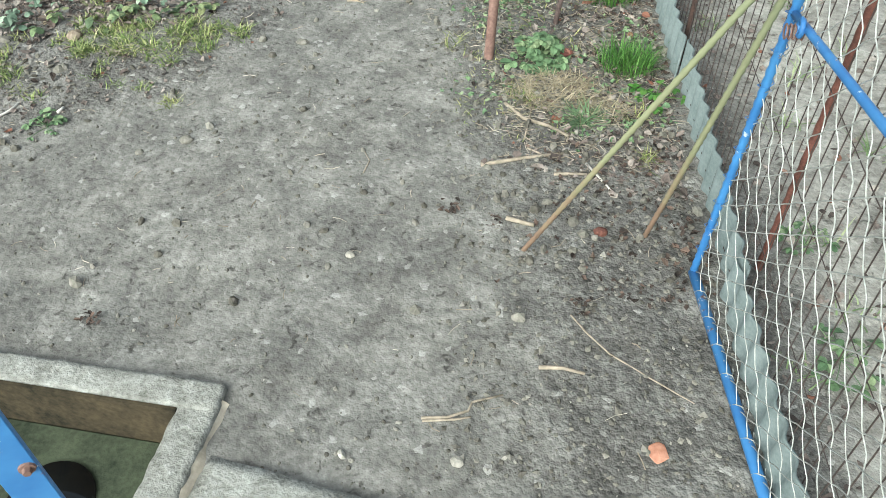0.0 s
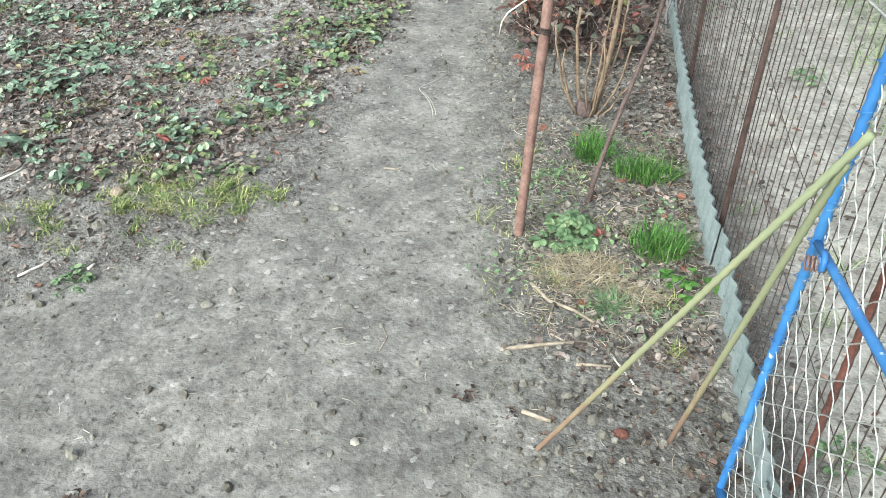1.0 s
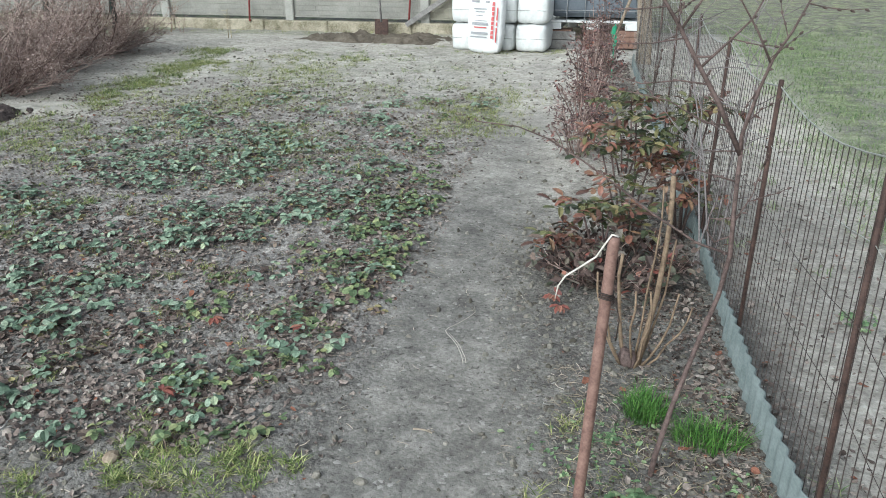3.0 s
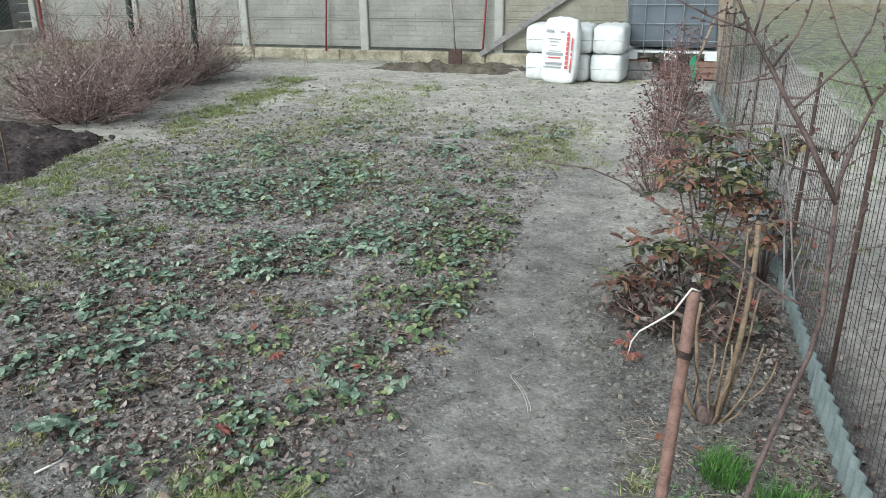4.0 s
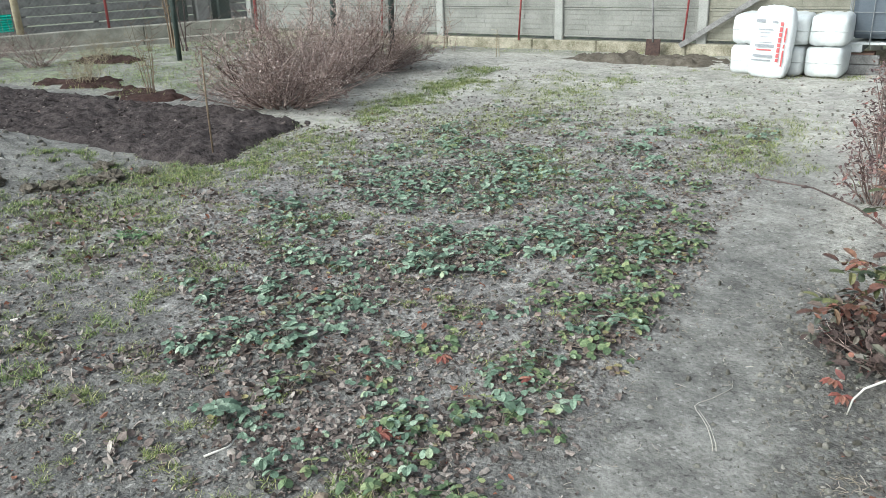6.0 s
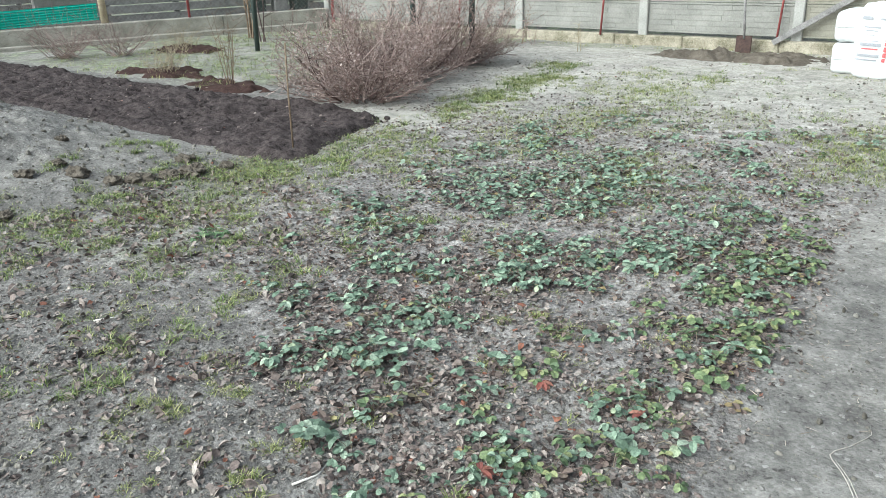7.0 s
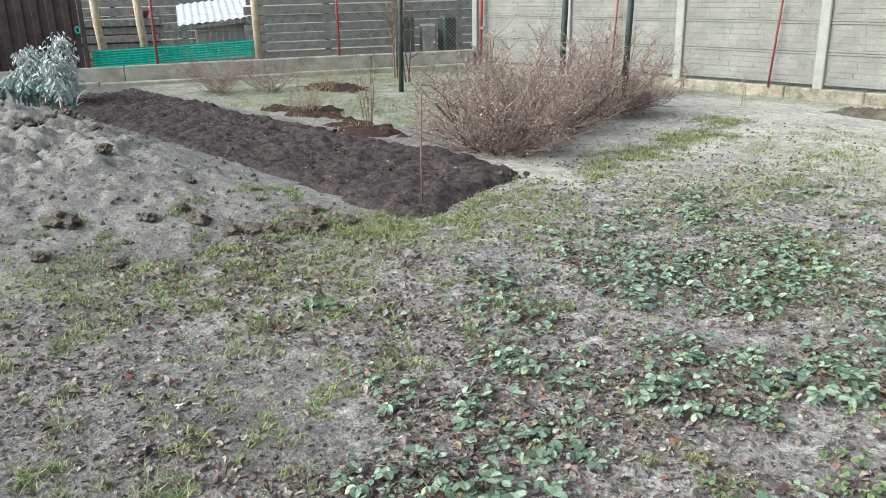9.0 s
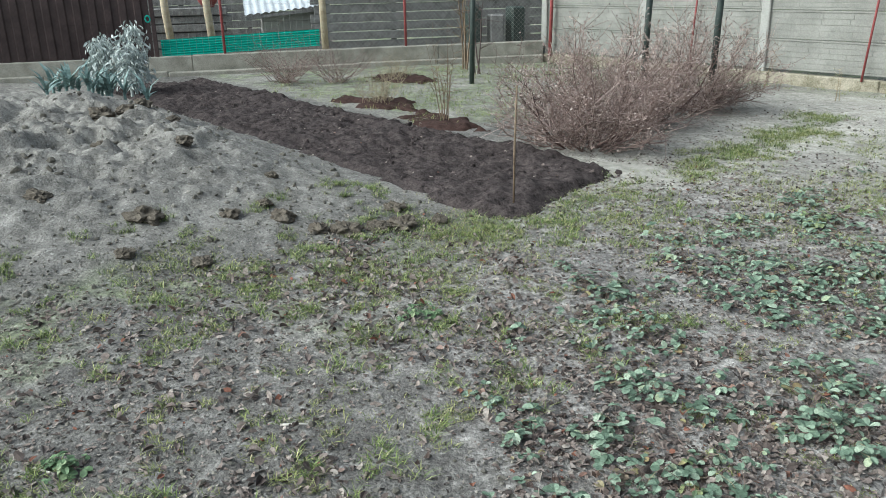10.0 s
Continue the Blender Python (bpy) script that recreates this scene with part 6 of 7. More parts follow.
MOSS = [(-2.82, 2.02), (-3.0, 2.14), (-2.61, 2.26), (-2.43, 2.3), (-1.66, 2.05), (-1.9, 2.15), (-1.35, 2.1), (-2.05, 2.45), (-1.15, 3.32), (-1.0, 3.2), (-0.8, 3.5)]


def grass():
    r = random.Random(88)

    def tuft(s, x, y, blades, h, spread, mat=0, thin=1.0):
        z = gz_fast(x, y) - 0.004
        for _ in range(blades):
            a, d = r.uniform(0, 6.3), r.random() ** 0.6 * spread
            o = r.uniform(0, 6.3)
            s.blade((x + math.cos(o) * d, y + math.sin(o) * d, z), (math.cos(a), math.sin(a), 0), h * r.uniform(0.4, 1.05), r.uniform(0.003, 0.0055) * thin, h * r.uniform(0.5, 1.9), mat)

    s, g = Shape(), Shape()
    for cx, cy, sx, sy, n in ((-0.64, 2.15, 0.10, 0.07, 40), (-0.44, 2.22, 0.07, 0.06, 20), (-0.95, 1.97, 0.18, 0.06, 7), (-0.5, 1.95, 0.1, 0.06, 3), (-0.28, 2.28, 0.05, 0.05, 2), (-0.78, 2.3, 0.08, 0.06, 12)):
        for _ in range(n):
            tuft(g if r.random() < 0.7 else s, r.gauss(cx, sx), r.gauss(cy, sy), r.randint(30, 50), r.uniform(0.010, 0.032), 0.028, thin=0.8)
    def field(x, y, scale, seed):
        return value_noise(np.array([x]), np.array([y]), scale, seed, 3)[0]

    for cx, cy in TURF:   # torn turf left standing in the bare soil
        wide_, deep = r.uniform(0.12, 0.3), r.uniform(0.08, 0.2)
        for _ in range(30):
            x, y = r.gauss(cx, wide_), r.gauss(cy, deep)
            tuft(s if r.random() < 0.55 else g, x, y, r.randint(20, 34), r.uniform(0.012, 0.032), 0.05, thin=0.9)
    for _ in range(1000):   # turf strip by the dark bed
        x, y = r.gauss(-3.85, 0.3), r.uniform(3.4, 5.8)
        if field(x, y, 2.4, 31) > -0.08:
            tuft(s, x, y, 16, r.uniform(0.012, 0.032), 0.06, thin=0.8)
    for _ in range(700):   # verge of the bushes
        y = r.uniform(6.1, 9.8)
        x = r.gauss(-4.0 - 0.16 * (y - 6.2), 0.22)
        if field(x, y, 2.6, 32) > 0.25:
            tuft(s, x, y, 16, r.uniform(0.015, 0.045), 0.07)
    for _ in range(600):
        x, y = r.uniform(-4.8, -2.3), r.uniform(1.2, 3.9)
        if field(x, y, 2.0, 33) > 0.34:
            tuft(s, x, y, 20, r.uniform(0.012, 0.03), 0.05, thin=0.7)
    n = 0
    while n < 130:   # upright green clumps at the edge of the plot
        cx, cy = r.uniform(-5.2, -2.2), r.uniform(1.2, 4.3)
        if field(cx, cy, 1.6, 39) > -0.1:
            n += 1
            h = r.uniform(0.016, 0.042)
            for _ in range(r.randint(3, 8)):
                tuft(g, r.gauss(cx, 0.06), r.gauss(cy, 0.045), 22, h, 0.03, thin=0.8)
    for _ in range(170):
        cy = r.uniform(3.6, 9.4)
        cx = r.gauss(-3.85, 0.24) if cy < 6.1 else r.gauss(-4.0 - 0.16 * (cy - 6.2), 0.14)
        for _ in range(r.randint(1, 4)):
            tuft(g, r.gauss(cx, 0.06), r.gauss(cy, 0.06), 16, r.uniform(0.025, 0.055), 0.04, thin=0.9)
    for _ in range(60):
        cx, cy = r.uniform(-3.4, -0.7), r.uniform(5.0, 10.3)
        for _ in range(r.randint(2, 6)):
            tuft(g, r.gauss(cx, 0.09), r.gauss(cy, 0.06), 16, r.uniform(0.015, 0.04), 0.05, thin=0.9)
    for _ in range(160):
        cx, cy = r.uniform(-11, -6.3), r.uniform(6.15, 10.5)
        for _ in range(r.randint(1, 4)):
            tuft(g, r.gauss(cx, 0.12), r.gauss(cy, 0.08), 12, r.uniform(0.03, 0.06), 0.08)
    thing("green_turf", g.mesh("green_turf", M_TURF), (0, 0, 0), "small fresh green grass clumps in bare soil", "grass", kind="stuff")
    for _ in range(2600):   # torn patches over the far ground
        x, y = r.uniform(-3.7, -0.5), r.uniform(5.4, 10.3)
        if field(x, y, 1.1, 35) + 0.6 * field(x, y, 4.0, 36) > 0.22:
            tuft(s, x, y, 14, r.uniform(0.012, 0.035), 0.07)
    for _ in range(150):
        tuft(s, r.gauss(-0.75, 0.2), r.uniform(5.9, 7.8), 16, r.uniform(0.015, 0.04), 0.06)
    for cx, cy in MOSS:
        for _ in range(9):
            tuft(g if r.random() < 0.6 else s, r.gauss(cx, 0.05), r.gauss(cy, 0.04), 40, r.uniform(0.012, 0.03), 0.03, thin=0.7)
    for _ in range(46):   # moss-like cushions in the plot
        cx, cy = r.uniform(-3.6, -0.9), r.uniform(1.6, 4.2)
        if cx < np.interp(cy, *PATH_L) - 0.3:
            for _ in range(r.randint(2, 6)):
                tuft(s, r.gauss(cx, 0.045), r.gauss(cy, 0.035), 40, r.uniform(0.012, 0.024), 0.028, thin=0.6)
    for _ in range(260):   # single tufts between the strawberries
        x, y = r.uniform(-3.6, -0.5), r.uniform(1.7, 6.5)
        if x < np.interp(y, *PATH_L):
            tuft(s, x, y, 26, r.uniform(0.010, 0.026), 0.035, thin=0.8)
    for _ in range(380):
        x, y = r.uniform(-11, -6.5), r.uniform(6.2, 11)
        tuft(s, x, y, 10, r.uniform(0.04, 0.08), 0.12)
    for _ in range(60):
        tuft(s, r.uniform(-8, -0.5), r.gauss(11.45, 0.08), 12, r.uniform(0.03, 0.06), 0.08)
    thing("turf", s.mesh("turf", M_GRASSY), (0, 0, 0), "thin yellowish green grass growing in patches", "grass", kind="stuff")

    s = Shape()
    for _ in range(90):
        y = r.uniform(1.9, 2.7)
        tuft(s, r.uniform(0.42, 0.85), y, 10, r.uniform(0.008, 0.022), 0.05, thin=0.8)
    for x, y in ((0.367, 2.32), (0.62, 2.05), (0.40, 2.62), (0.44, 2.75), (0.42, 2.66), (0.95, 1.85), (0.93, 2.02)):
        tuft(s, x, y, 26, 0.032, 0.035, thin=0.8)
    thing("border_grass", s.mesh("border_grass", M_GRASSY), (0, 0, 0), "short sparse grass in the border bed", "grass", kind="stuff")
    s = Shape()   # the field and the weeds outside the fence
    for _ in range(3600):
        y = r.uniform(3, 16)
        x = 1.68 - 0.03 * (y - 7) + abs(r.gauss(0, 1.4)) - 0.15
        tuft(s, x, y, 14, r.uniform(0.02, 0.06), 0.14)
    for _ in range(70):
        y = r.uniform(0.6, 9)
        tuft(s, fence_x(y) + r.uniform(0.06, 0.9), y, 14, r.uniform(0.03, 0.06), 0.05)
    thing("field_grass", s.mesh("field_grass", M_CROP), (0, 0, 0), "young green crop on the neighbouring field", "grass", kind="stuff")

    for x, y, rx, ry in ((0.635, 2.775, 0.06, 0.07), (0.815, 2.67, 0.095, 0.06), (0.885, 2.26, 0.075, 0.065)):
        s = Shape()
        for _ in range(420):
            o, d = r.uniform(0, 6.3), math.sqrt(r.random())
            px, py = math.cos(o) * d * rx, math.sin(o) * d * ry
            a = r.uniform(0, 6.3)
            s.blade((px, py, -0.005), (math.cos(a) + px * 8, math.sin(a) + py * 8, 0), r.uniform(0.035, 0.085), r.uniform(0.002, 0.0035), r.uniform(0.02, 0.085))
        thing("grass_clump", s.mesh("grass_clump", M_GRASS), (x, y, gz_fast(x, y)), "dense clump of fresh bright green grass", "grass", "green clumps in the border")
    for x, y, rx, ry, n in ((0.69, 2.10, 0.12, 0.09, 420), (0.83, 2.05, 0.07, 0.07, 160)):
        s = Shape()
        for _ in range(n):
            o, d = r.uniform(0, 6.3), math.sqrt(r.random())
            px, py = math.cos(o) * d * rx, math.sin(o) * d * ry
            a = r.uniform(0, 6.3)
            s.blade((px, py, r.uniform(0, 0.03) * (1 - d)), (math.cos(a), math.sin(a), 0), r.uniform(0.002, 0.02), r.uniform(0.0015, 0.003), r.uniform(0.04, 0.09))
        thing("dry_grass_tuft", s.mesh("dry_grass_tuft", M_STRAW), (x, y, gz_fast(x, y)), "flattened tuft of straw coloured dry grass", "grass", "dry tufts in the border")
    s = Shape()
    for _ in range(70):
        a = r.uniform(0, 6.3)
        s.blade((r.gauss(0, 0.012), r.gauss(0, 0.012), 0), (math.cos(a), math.sin(a), 0), r.uniform(0.015, 0.04), r.uniform(0.004, 0.006), r.uniform(0.05, 0.1))
    thing("grass_rosette", s.mesh("grass_rosette", M_WEED), (0.775, 1.985, gz_fast(0.775, 1.985)), "flat rosette of blue-green grass blades", "grass")


grass()


def weeds():
    r = random.Random(19)

    def rosette(x, y, n, size, height, mat, label, lobes=3):
        s = Shape()
        for _ in range(n):
            a, d = r.uniform(0, 6.3), r.uniform(0.01, 0.085) * size
            h = height * r.uniform(0.25, 1.0) * (1.1 - d / (0.1 * size))
            tip = Vector((math.cos(a) * d, math.sin(a) * d, max(h, 0.008)))
            s.tube([(0, 0, 0), (tip.x * 0.5, tip.y * 0.5, tip.z * 0.8), tip], 0.0011, 3)
            w = r.uniform(0.014, 0.028) * size
            up = Vector((r.uniform(-.3, .3), r.uniform(-.3, .3), 1))
            for k in np.linspace(-1.3, 1.3, lobes):
                s.toothed(tip, (math.cos(a + k), math.sin(a + k), r.uniform(-.4, .3)), up, w * r.uniform(0.7, 1.1), w * 0.75, r.uniform(0, .6), r.uniform(0, .5))
        thing("weed", s.mesh("weed", mat), (x, y, gz_fast(x, y)), label, "plant", "weeds")

    rosette(0.63, 2.28, 76, 1.15, 0.075, M_WEED, "bushy green weed with lobed leaves beside the red post", 4)
    rosette(-0.66, 1.74, 16, 0.8, 0.03, M_WEED, "small grey-green weed at the path edge")
    rosette(0.545, 2.60, 14, 0.7, 0.03, M_WEED, "small pale weed in the border")
    rosette(0.97, 2.13, 14, 0.9, 0.05, M_GRASS, "dark green weed near the corrugated edging")
    rosette(-3.16, 3.28, 20, 1.3, 0.06, M_WEED, "pale green weed at the plot edge")
    rosette(-2.9, 1.75, 20, 1.2, 0.05, M_WEED, "pale green weed in bare soil")
    rosette(1.3, 1.6, 12, 0.9, 0.05, M_WEED, "green weed outside the fence")
    rosette(1.33, 1.28, 14, 1.0, 0.05, M_WEED, "green weed outside the fence")
    rosette(1.4, 3.6, 14, 1.0, 0.04, M_WEED, "green weed outside the fence")


weeds()


# ---- sticks and small things on the soil ----
def sticks():
    def stick(pts, radius, label, mat=M_STICK, name="stick"):
        p = [Vector((x, y, gz_fast(x, y) + radius * 0.8 + (o[0] if o else 0))) for x, y, *o in pts]
        base = p[0].copy()
        s = Shape()
        s.tube([q - base for q in p], [radius * (1 - 0.35 * i / len(p)) for i in range(len(p))], 6)
        thing(name, s.mesh(name, mat, True), base, label, "stick", "sticks on the soil")

    stick([(0.536, 1.758), (0.64, 1.80), (0.738, 1.837)], 0.0055, "straight pale dry stick lying on soil")
    stick([(0.562, 2.03), (0.62, 1.965), (0.69, 1.945), (0.745, 1.912)], 0.0055, "brown forked stick lying on soil")
    stick([(0.745, 1.912), (0.742, 1.885)], 0.003, "short twig lying on soil")
    stick([(0.637, 2.03), (0.635, 1.95), (0.632, 1.877)], 0.0028, "thin dry twig lying on soil")
    stick([(0.644, 1.844), (0.69, 1.82)], 0.0028, "thin dry twig lying on soil")
    stick([(0.797, 1.81), (0.83, 1.76), (0.866, 1.711)], 0.0032, "white peeled stick lying on soil", M_CORD)
    stick([(0.721, 1.747), (0.76, 1.757), (0.802, 1.764)], 0.0048, "short thick stick lying on soil")
    stick([(0.625, 1.575), (0.66, 1.565), (0.692, 1.558)], 0.006, "stub of grey stick lying on soil")
    stick([(0.769, 1.965), (0.83, 1.985), (0.899, 1.986)], 0.003, "thin brown twig lying on soil")
    stick([(0.744, 1.159), (0.79, 1.163), (0.835, 1.157)], 0.0045, "short brown stick lying on soil")
    stick([(0.537, 1.01), (0.585, 1.02), (0.622, 1.04), (0.626, 1.06), (0.683, 1.085)], 0.0032, "bent straw coloured stalk lying on soil")
    stick([(0.54, 1.004), (0.60, 1.018), (0.63, 1.028)], 0.0028, "split straw coloured stalk lying on soil")
    stick([(0.796, 1.298), (0.83, 1.26), (0.88, 1.215), (0.959, 1.167), (1.043, 1.123)], 0.002, "long thin root lying on soil")
    stick([(0.246, 1.69), (0.25, 1.74), (0.219, 1.787)], 0.0018, "thin dry root on the path")
    stick([(-0.03, 2.535), (0.006, 2.538), (0.03, 2.53)], 0.003, "short twig on the path")
    stick([(0.022, 2.952), (0.012, 2.985), (-0.001, 3.015), (-0.026, 3.066), (-0.052, 3.105), (-0.084, 3.144), (-0.096, 3.166), (-0.091, 3.192), (-0.061, 3.24), (-0.033, 3.306), (-0.023, 3.342), (-0.036, 3.388)], 0.0021, "pale string lying curled on the path", M_STRING, "string")
    stick([(0.031, 2.958), (0.021, 2.99), (0.006, 3.02), (-0.019, 3.072), (-0.048, 3.112), (-0.078, 3.15)], 0.0018, "pale string lying on the path", M_STRING, "string")
    stick([(-2.712, 2.388), (-2.68, 2.43), (-2.64, 2.47)], 0.004, "pale stalk lying in the plot", M_CORD)
    stick([(-2.98, 1.68), (-2.9, 1.72), (-2.86, 1.75)], 0.004, "pale stalk lying on bare soil", M_CORD)
    stick([(-1.25, 2.15), (-1.22, 2.22), (-1.24, 2.28)], 0.004, "pale stalk lying in the plot", M_CORD)
    stick([(-0.83, 1.72), (-0.8, 1.78), (-0.79, 1.82)], 0.004, "pale stalk at the path edge", M_CORD)
    stick([(-0.92, 1.62), (-0.94, 1.7)], 0.005, "grey stick at the path edge")
    stick([(-0.66, 1.80), (-0.655, 1.825)], 0.005, "white chip at the path edge", M_CORD)
    stick([(0.80, 2.47), (0.86, 2.53)], 0.0025, "thin straw in the border")
    stick([(0.83, 2.46), (0.85, 2.54)], 0.0025, "thin straw in the border")
    r = random.Random(23)
    s = Shape()
    for _ in range(620):
        x, y = r.uniform(-1.5, 1.0), 1.0 + 3.6 * r.random()
        if x < 0.2 and y < 1.05:
            continue
        a, l = r.uniform(0, 6.3), r.uniform(0.008, 0.045)
        z = gz_fast(x, y) + 0.002
        p = Vector((x, y, z))
        d = Vector((math.cos(a), math.sin(a), r.uniform(-0.05, 0.12))) * l
        b = Vector((-d.y, d.x, 0)) * r.uniform(-.2, .2)
        s.tube([p, p + d * 0.5 + b, p + d], r.uniform(0.0005, 0.0014), 3)
    thing("twig_debris", s.mesh("twig_debris", M_STICK), (0, 0, 0), "fine twigs and straw bits on the soil", "debris", kind="stuff")

    s, g, d_ = Shape(), Shape(), Shape()
    for _ in range(1500):
        y = 1.8 + 1.2 * r.random()
        x = r.uniform(float(np.interp(y, *PATH_R)) + 0.06, fence_x(y) - 0.04)
        a, l = r.uniform(0, 6.3), r.uniform(0.01, 0.05)
        p = Vector((x, y, gz_fast(x, y) + r.uniform(0.001, 0.006)))
        d = Vector((math.cos(a), math.sin(a), r.uniform(-0.05, 0.25))) * l
        b = Vector((-d.y, d.x, 0)) * r.uniform(-.25, .25)
        s.tube([p, p + d * 0.5 + b, p + d], r.uniform(0.0005, 0.0012), 3)
    thing("straw_bits", s.mesh("straw_bits", M_STICK), (0, 0, 0), "fine pale straw strewn over the border soil", "straw", kind="stuff")
    for cx, cy in ((0.5, 2.45), (0.55, 2.6), (0.42, 2.55), (0.75, 2.2), (0.9, 2.45), (0.93, 2.05), (0.8, 1.95), (0.5, 2.1), (0.6, 2.75), (0.85, 2.9)):
        for _ in range(46):
            x, y = r.gauss(cx, 0.07), r.gauss(cy, 0.06)
            if x < fence_x(y) - 0.04:
                g.scrap((x, y, gz_fast(x, y) + r.uniform(0.003, 0.012)), r.uniform(0.006, 0.018), r, 0, 0.5)
    thing("low_weeds", g.mesh("low_weeds", M_WEED), (0, 0, 0), "tiny green weeds in the border soil", "plants", kind="stuff")
    for _ in range(1500):
        y = 1.35 + 2.4 * r.random()
        x = fence_x(y) - 0.03 - abs(r.gauss(0, 0.17))
        d_.scrap((x, y, gz_fast(x, y) + r.uniform(0.001, 0.005)), r.uniform(0.004, 0.016), r, 0, 0.6)
    thing("dark_debris", d_.mesh("dark_debris", M_WITHER), (0, 0, 0), "dark rotted leaf crumbs in the border soil", "debris", kind="stuff")
    base = bmesh.new()
    bmesh.ops.create_icosphere(base, subdivisions=2, radius=1.0)
    bv = [v.co.copy() for v in base.verts]
    bf = [tuple(v.index for v in f.verts) for f in base.faces]
    base.free()

    def lump(name, x, y, size, mat, label, cat, flat=0.6, seed=1):
        s = Shape()
        s.add([tuple(Vector((v.x * size[0], v.y * size[1], v.z * size[0] * flat)) * (1 + 0.22 * noise.noise(v * 1.7 + Vector((seed, 0, 0))))) for v in bv], bf)
        thing(name, s.mesh(name, mat, False), (x, y, gz_fast(x, y) + size[0] * flat * 0.4), label, cat)

    lump("pebble", 0.291, 1.401, (0.011, 0.010), M_PEBBLE, "small round pale pebble on the path", "stone", 0.7, 2)
    lump("pebble", 0.25, 1.36, (0.008, 0.009), M_CRUMB, "small dark pebble on the path", "stone", 0.7, 3)
    lump("pebble", -0.254, 1.743, (0.019, 0.016), M_CRUMB, "dark flat stone in the soil", "stone", 0.5, 4)
    lump("pebble", -0.096, 2.262, (0.02, 0.014), M_CRUMB, "dark flat stone on the path", "stone", 0.4, 5)
    lump("pebble", -0.36, 1.68, (0.012, 0.012), M_CRUMB, "dark lump on the path", "stone", 0.5, 6)
    lump("pebble", 0.62, 0.93, (0.012, 0.012), M_PEBBLE, "pale pebble on the soil", "stone", 0.6, 7)
    lump("tile_shard", 0.975, 1.007, (0.019, 0.022), M_TERRA, "flat terracotta shard lying on soil", "shard", 0.25, 8)
    lump("cork", 0.845, 1.562, (0.017, 0.013), M_RUST, "rust brown lump lying on soil", "lump", 0.7, 9)
    lump("bulb", -0.81, 2.175, (0.022, 0.03), M_WOOD, "brown dry bulb among the strawberry leaves", "bulb", 0.8, 10)
    for x, y, k in ((0.487, 1.598, 0.034), (0.818, 1.325, 0.026), (-0.2, 1.12, 0.03), (0.60, 1.565, 0.02)):
        s = Shape()
        r2 = random.Random(int(x * 1000))
        for i in range(16):
            o = Vector((r2.uniform(-1, 1), r2.uniform(-1, 1), 0)) * k
            q = k * r2.uniform(0.12, 0.34)
            s.add([tuple(Vector((v.x * q * 1.3, v.y * q, v.z * q * 0.6)) * r2.uniform(0.8, 1.2) + o) for v in bv[:12]], [f for f in bf if max(f) < 12] or [(0, 1, 2)])
        for i in range(12):
            a = r2.uniform(0, 6.3)
            o = Vector((r2.uniform(-1, 1), r2.uniform(-1, 1), 0.1)) * k * 0.8
            s.leaf(o, (math.cos(a), math.sin(a), r2.uniform(0, .8)), (0, 0, 1), k * 0.5, k * 0.3, 0.3, 0.1)
        thing("dead_rosette", s.mesh("dead_rosette", M_WITHER), (x, y, gz_fast(x, y) + 0.003), "small withered dark plant rosette in the soil", "plant", "withered rosettes")


sticks()

# ---- sapling, shrubs and vegetables ----
def wander(r, start, way, length, segs, curve, lift=0.0):
    p, d = Vector(start), Vector(way).normalized()
    pts = [p.copy()]
    for _ in range(segs):
        d = (d + Vector((r.uniform(-1, 1), r.uniform(-1, 1), r.uniform(-1, 1))) * curve + Vector((0, 0, lift))).normalized()
        p = p + d * (length / segs)
        pts.append(p.copy())
    return pts


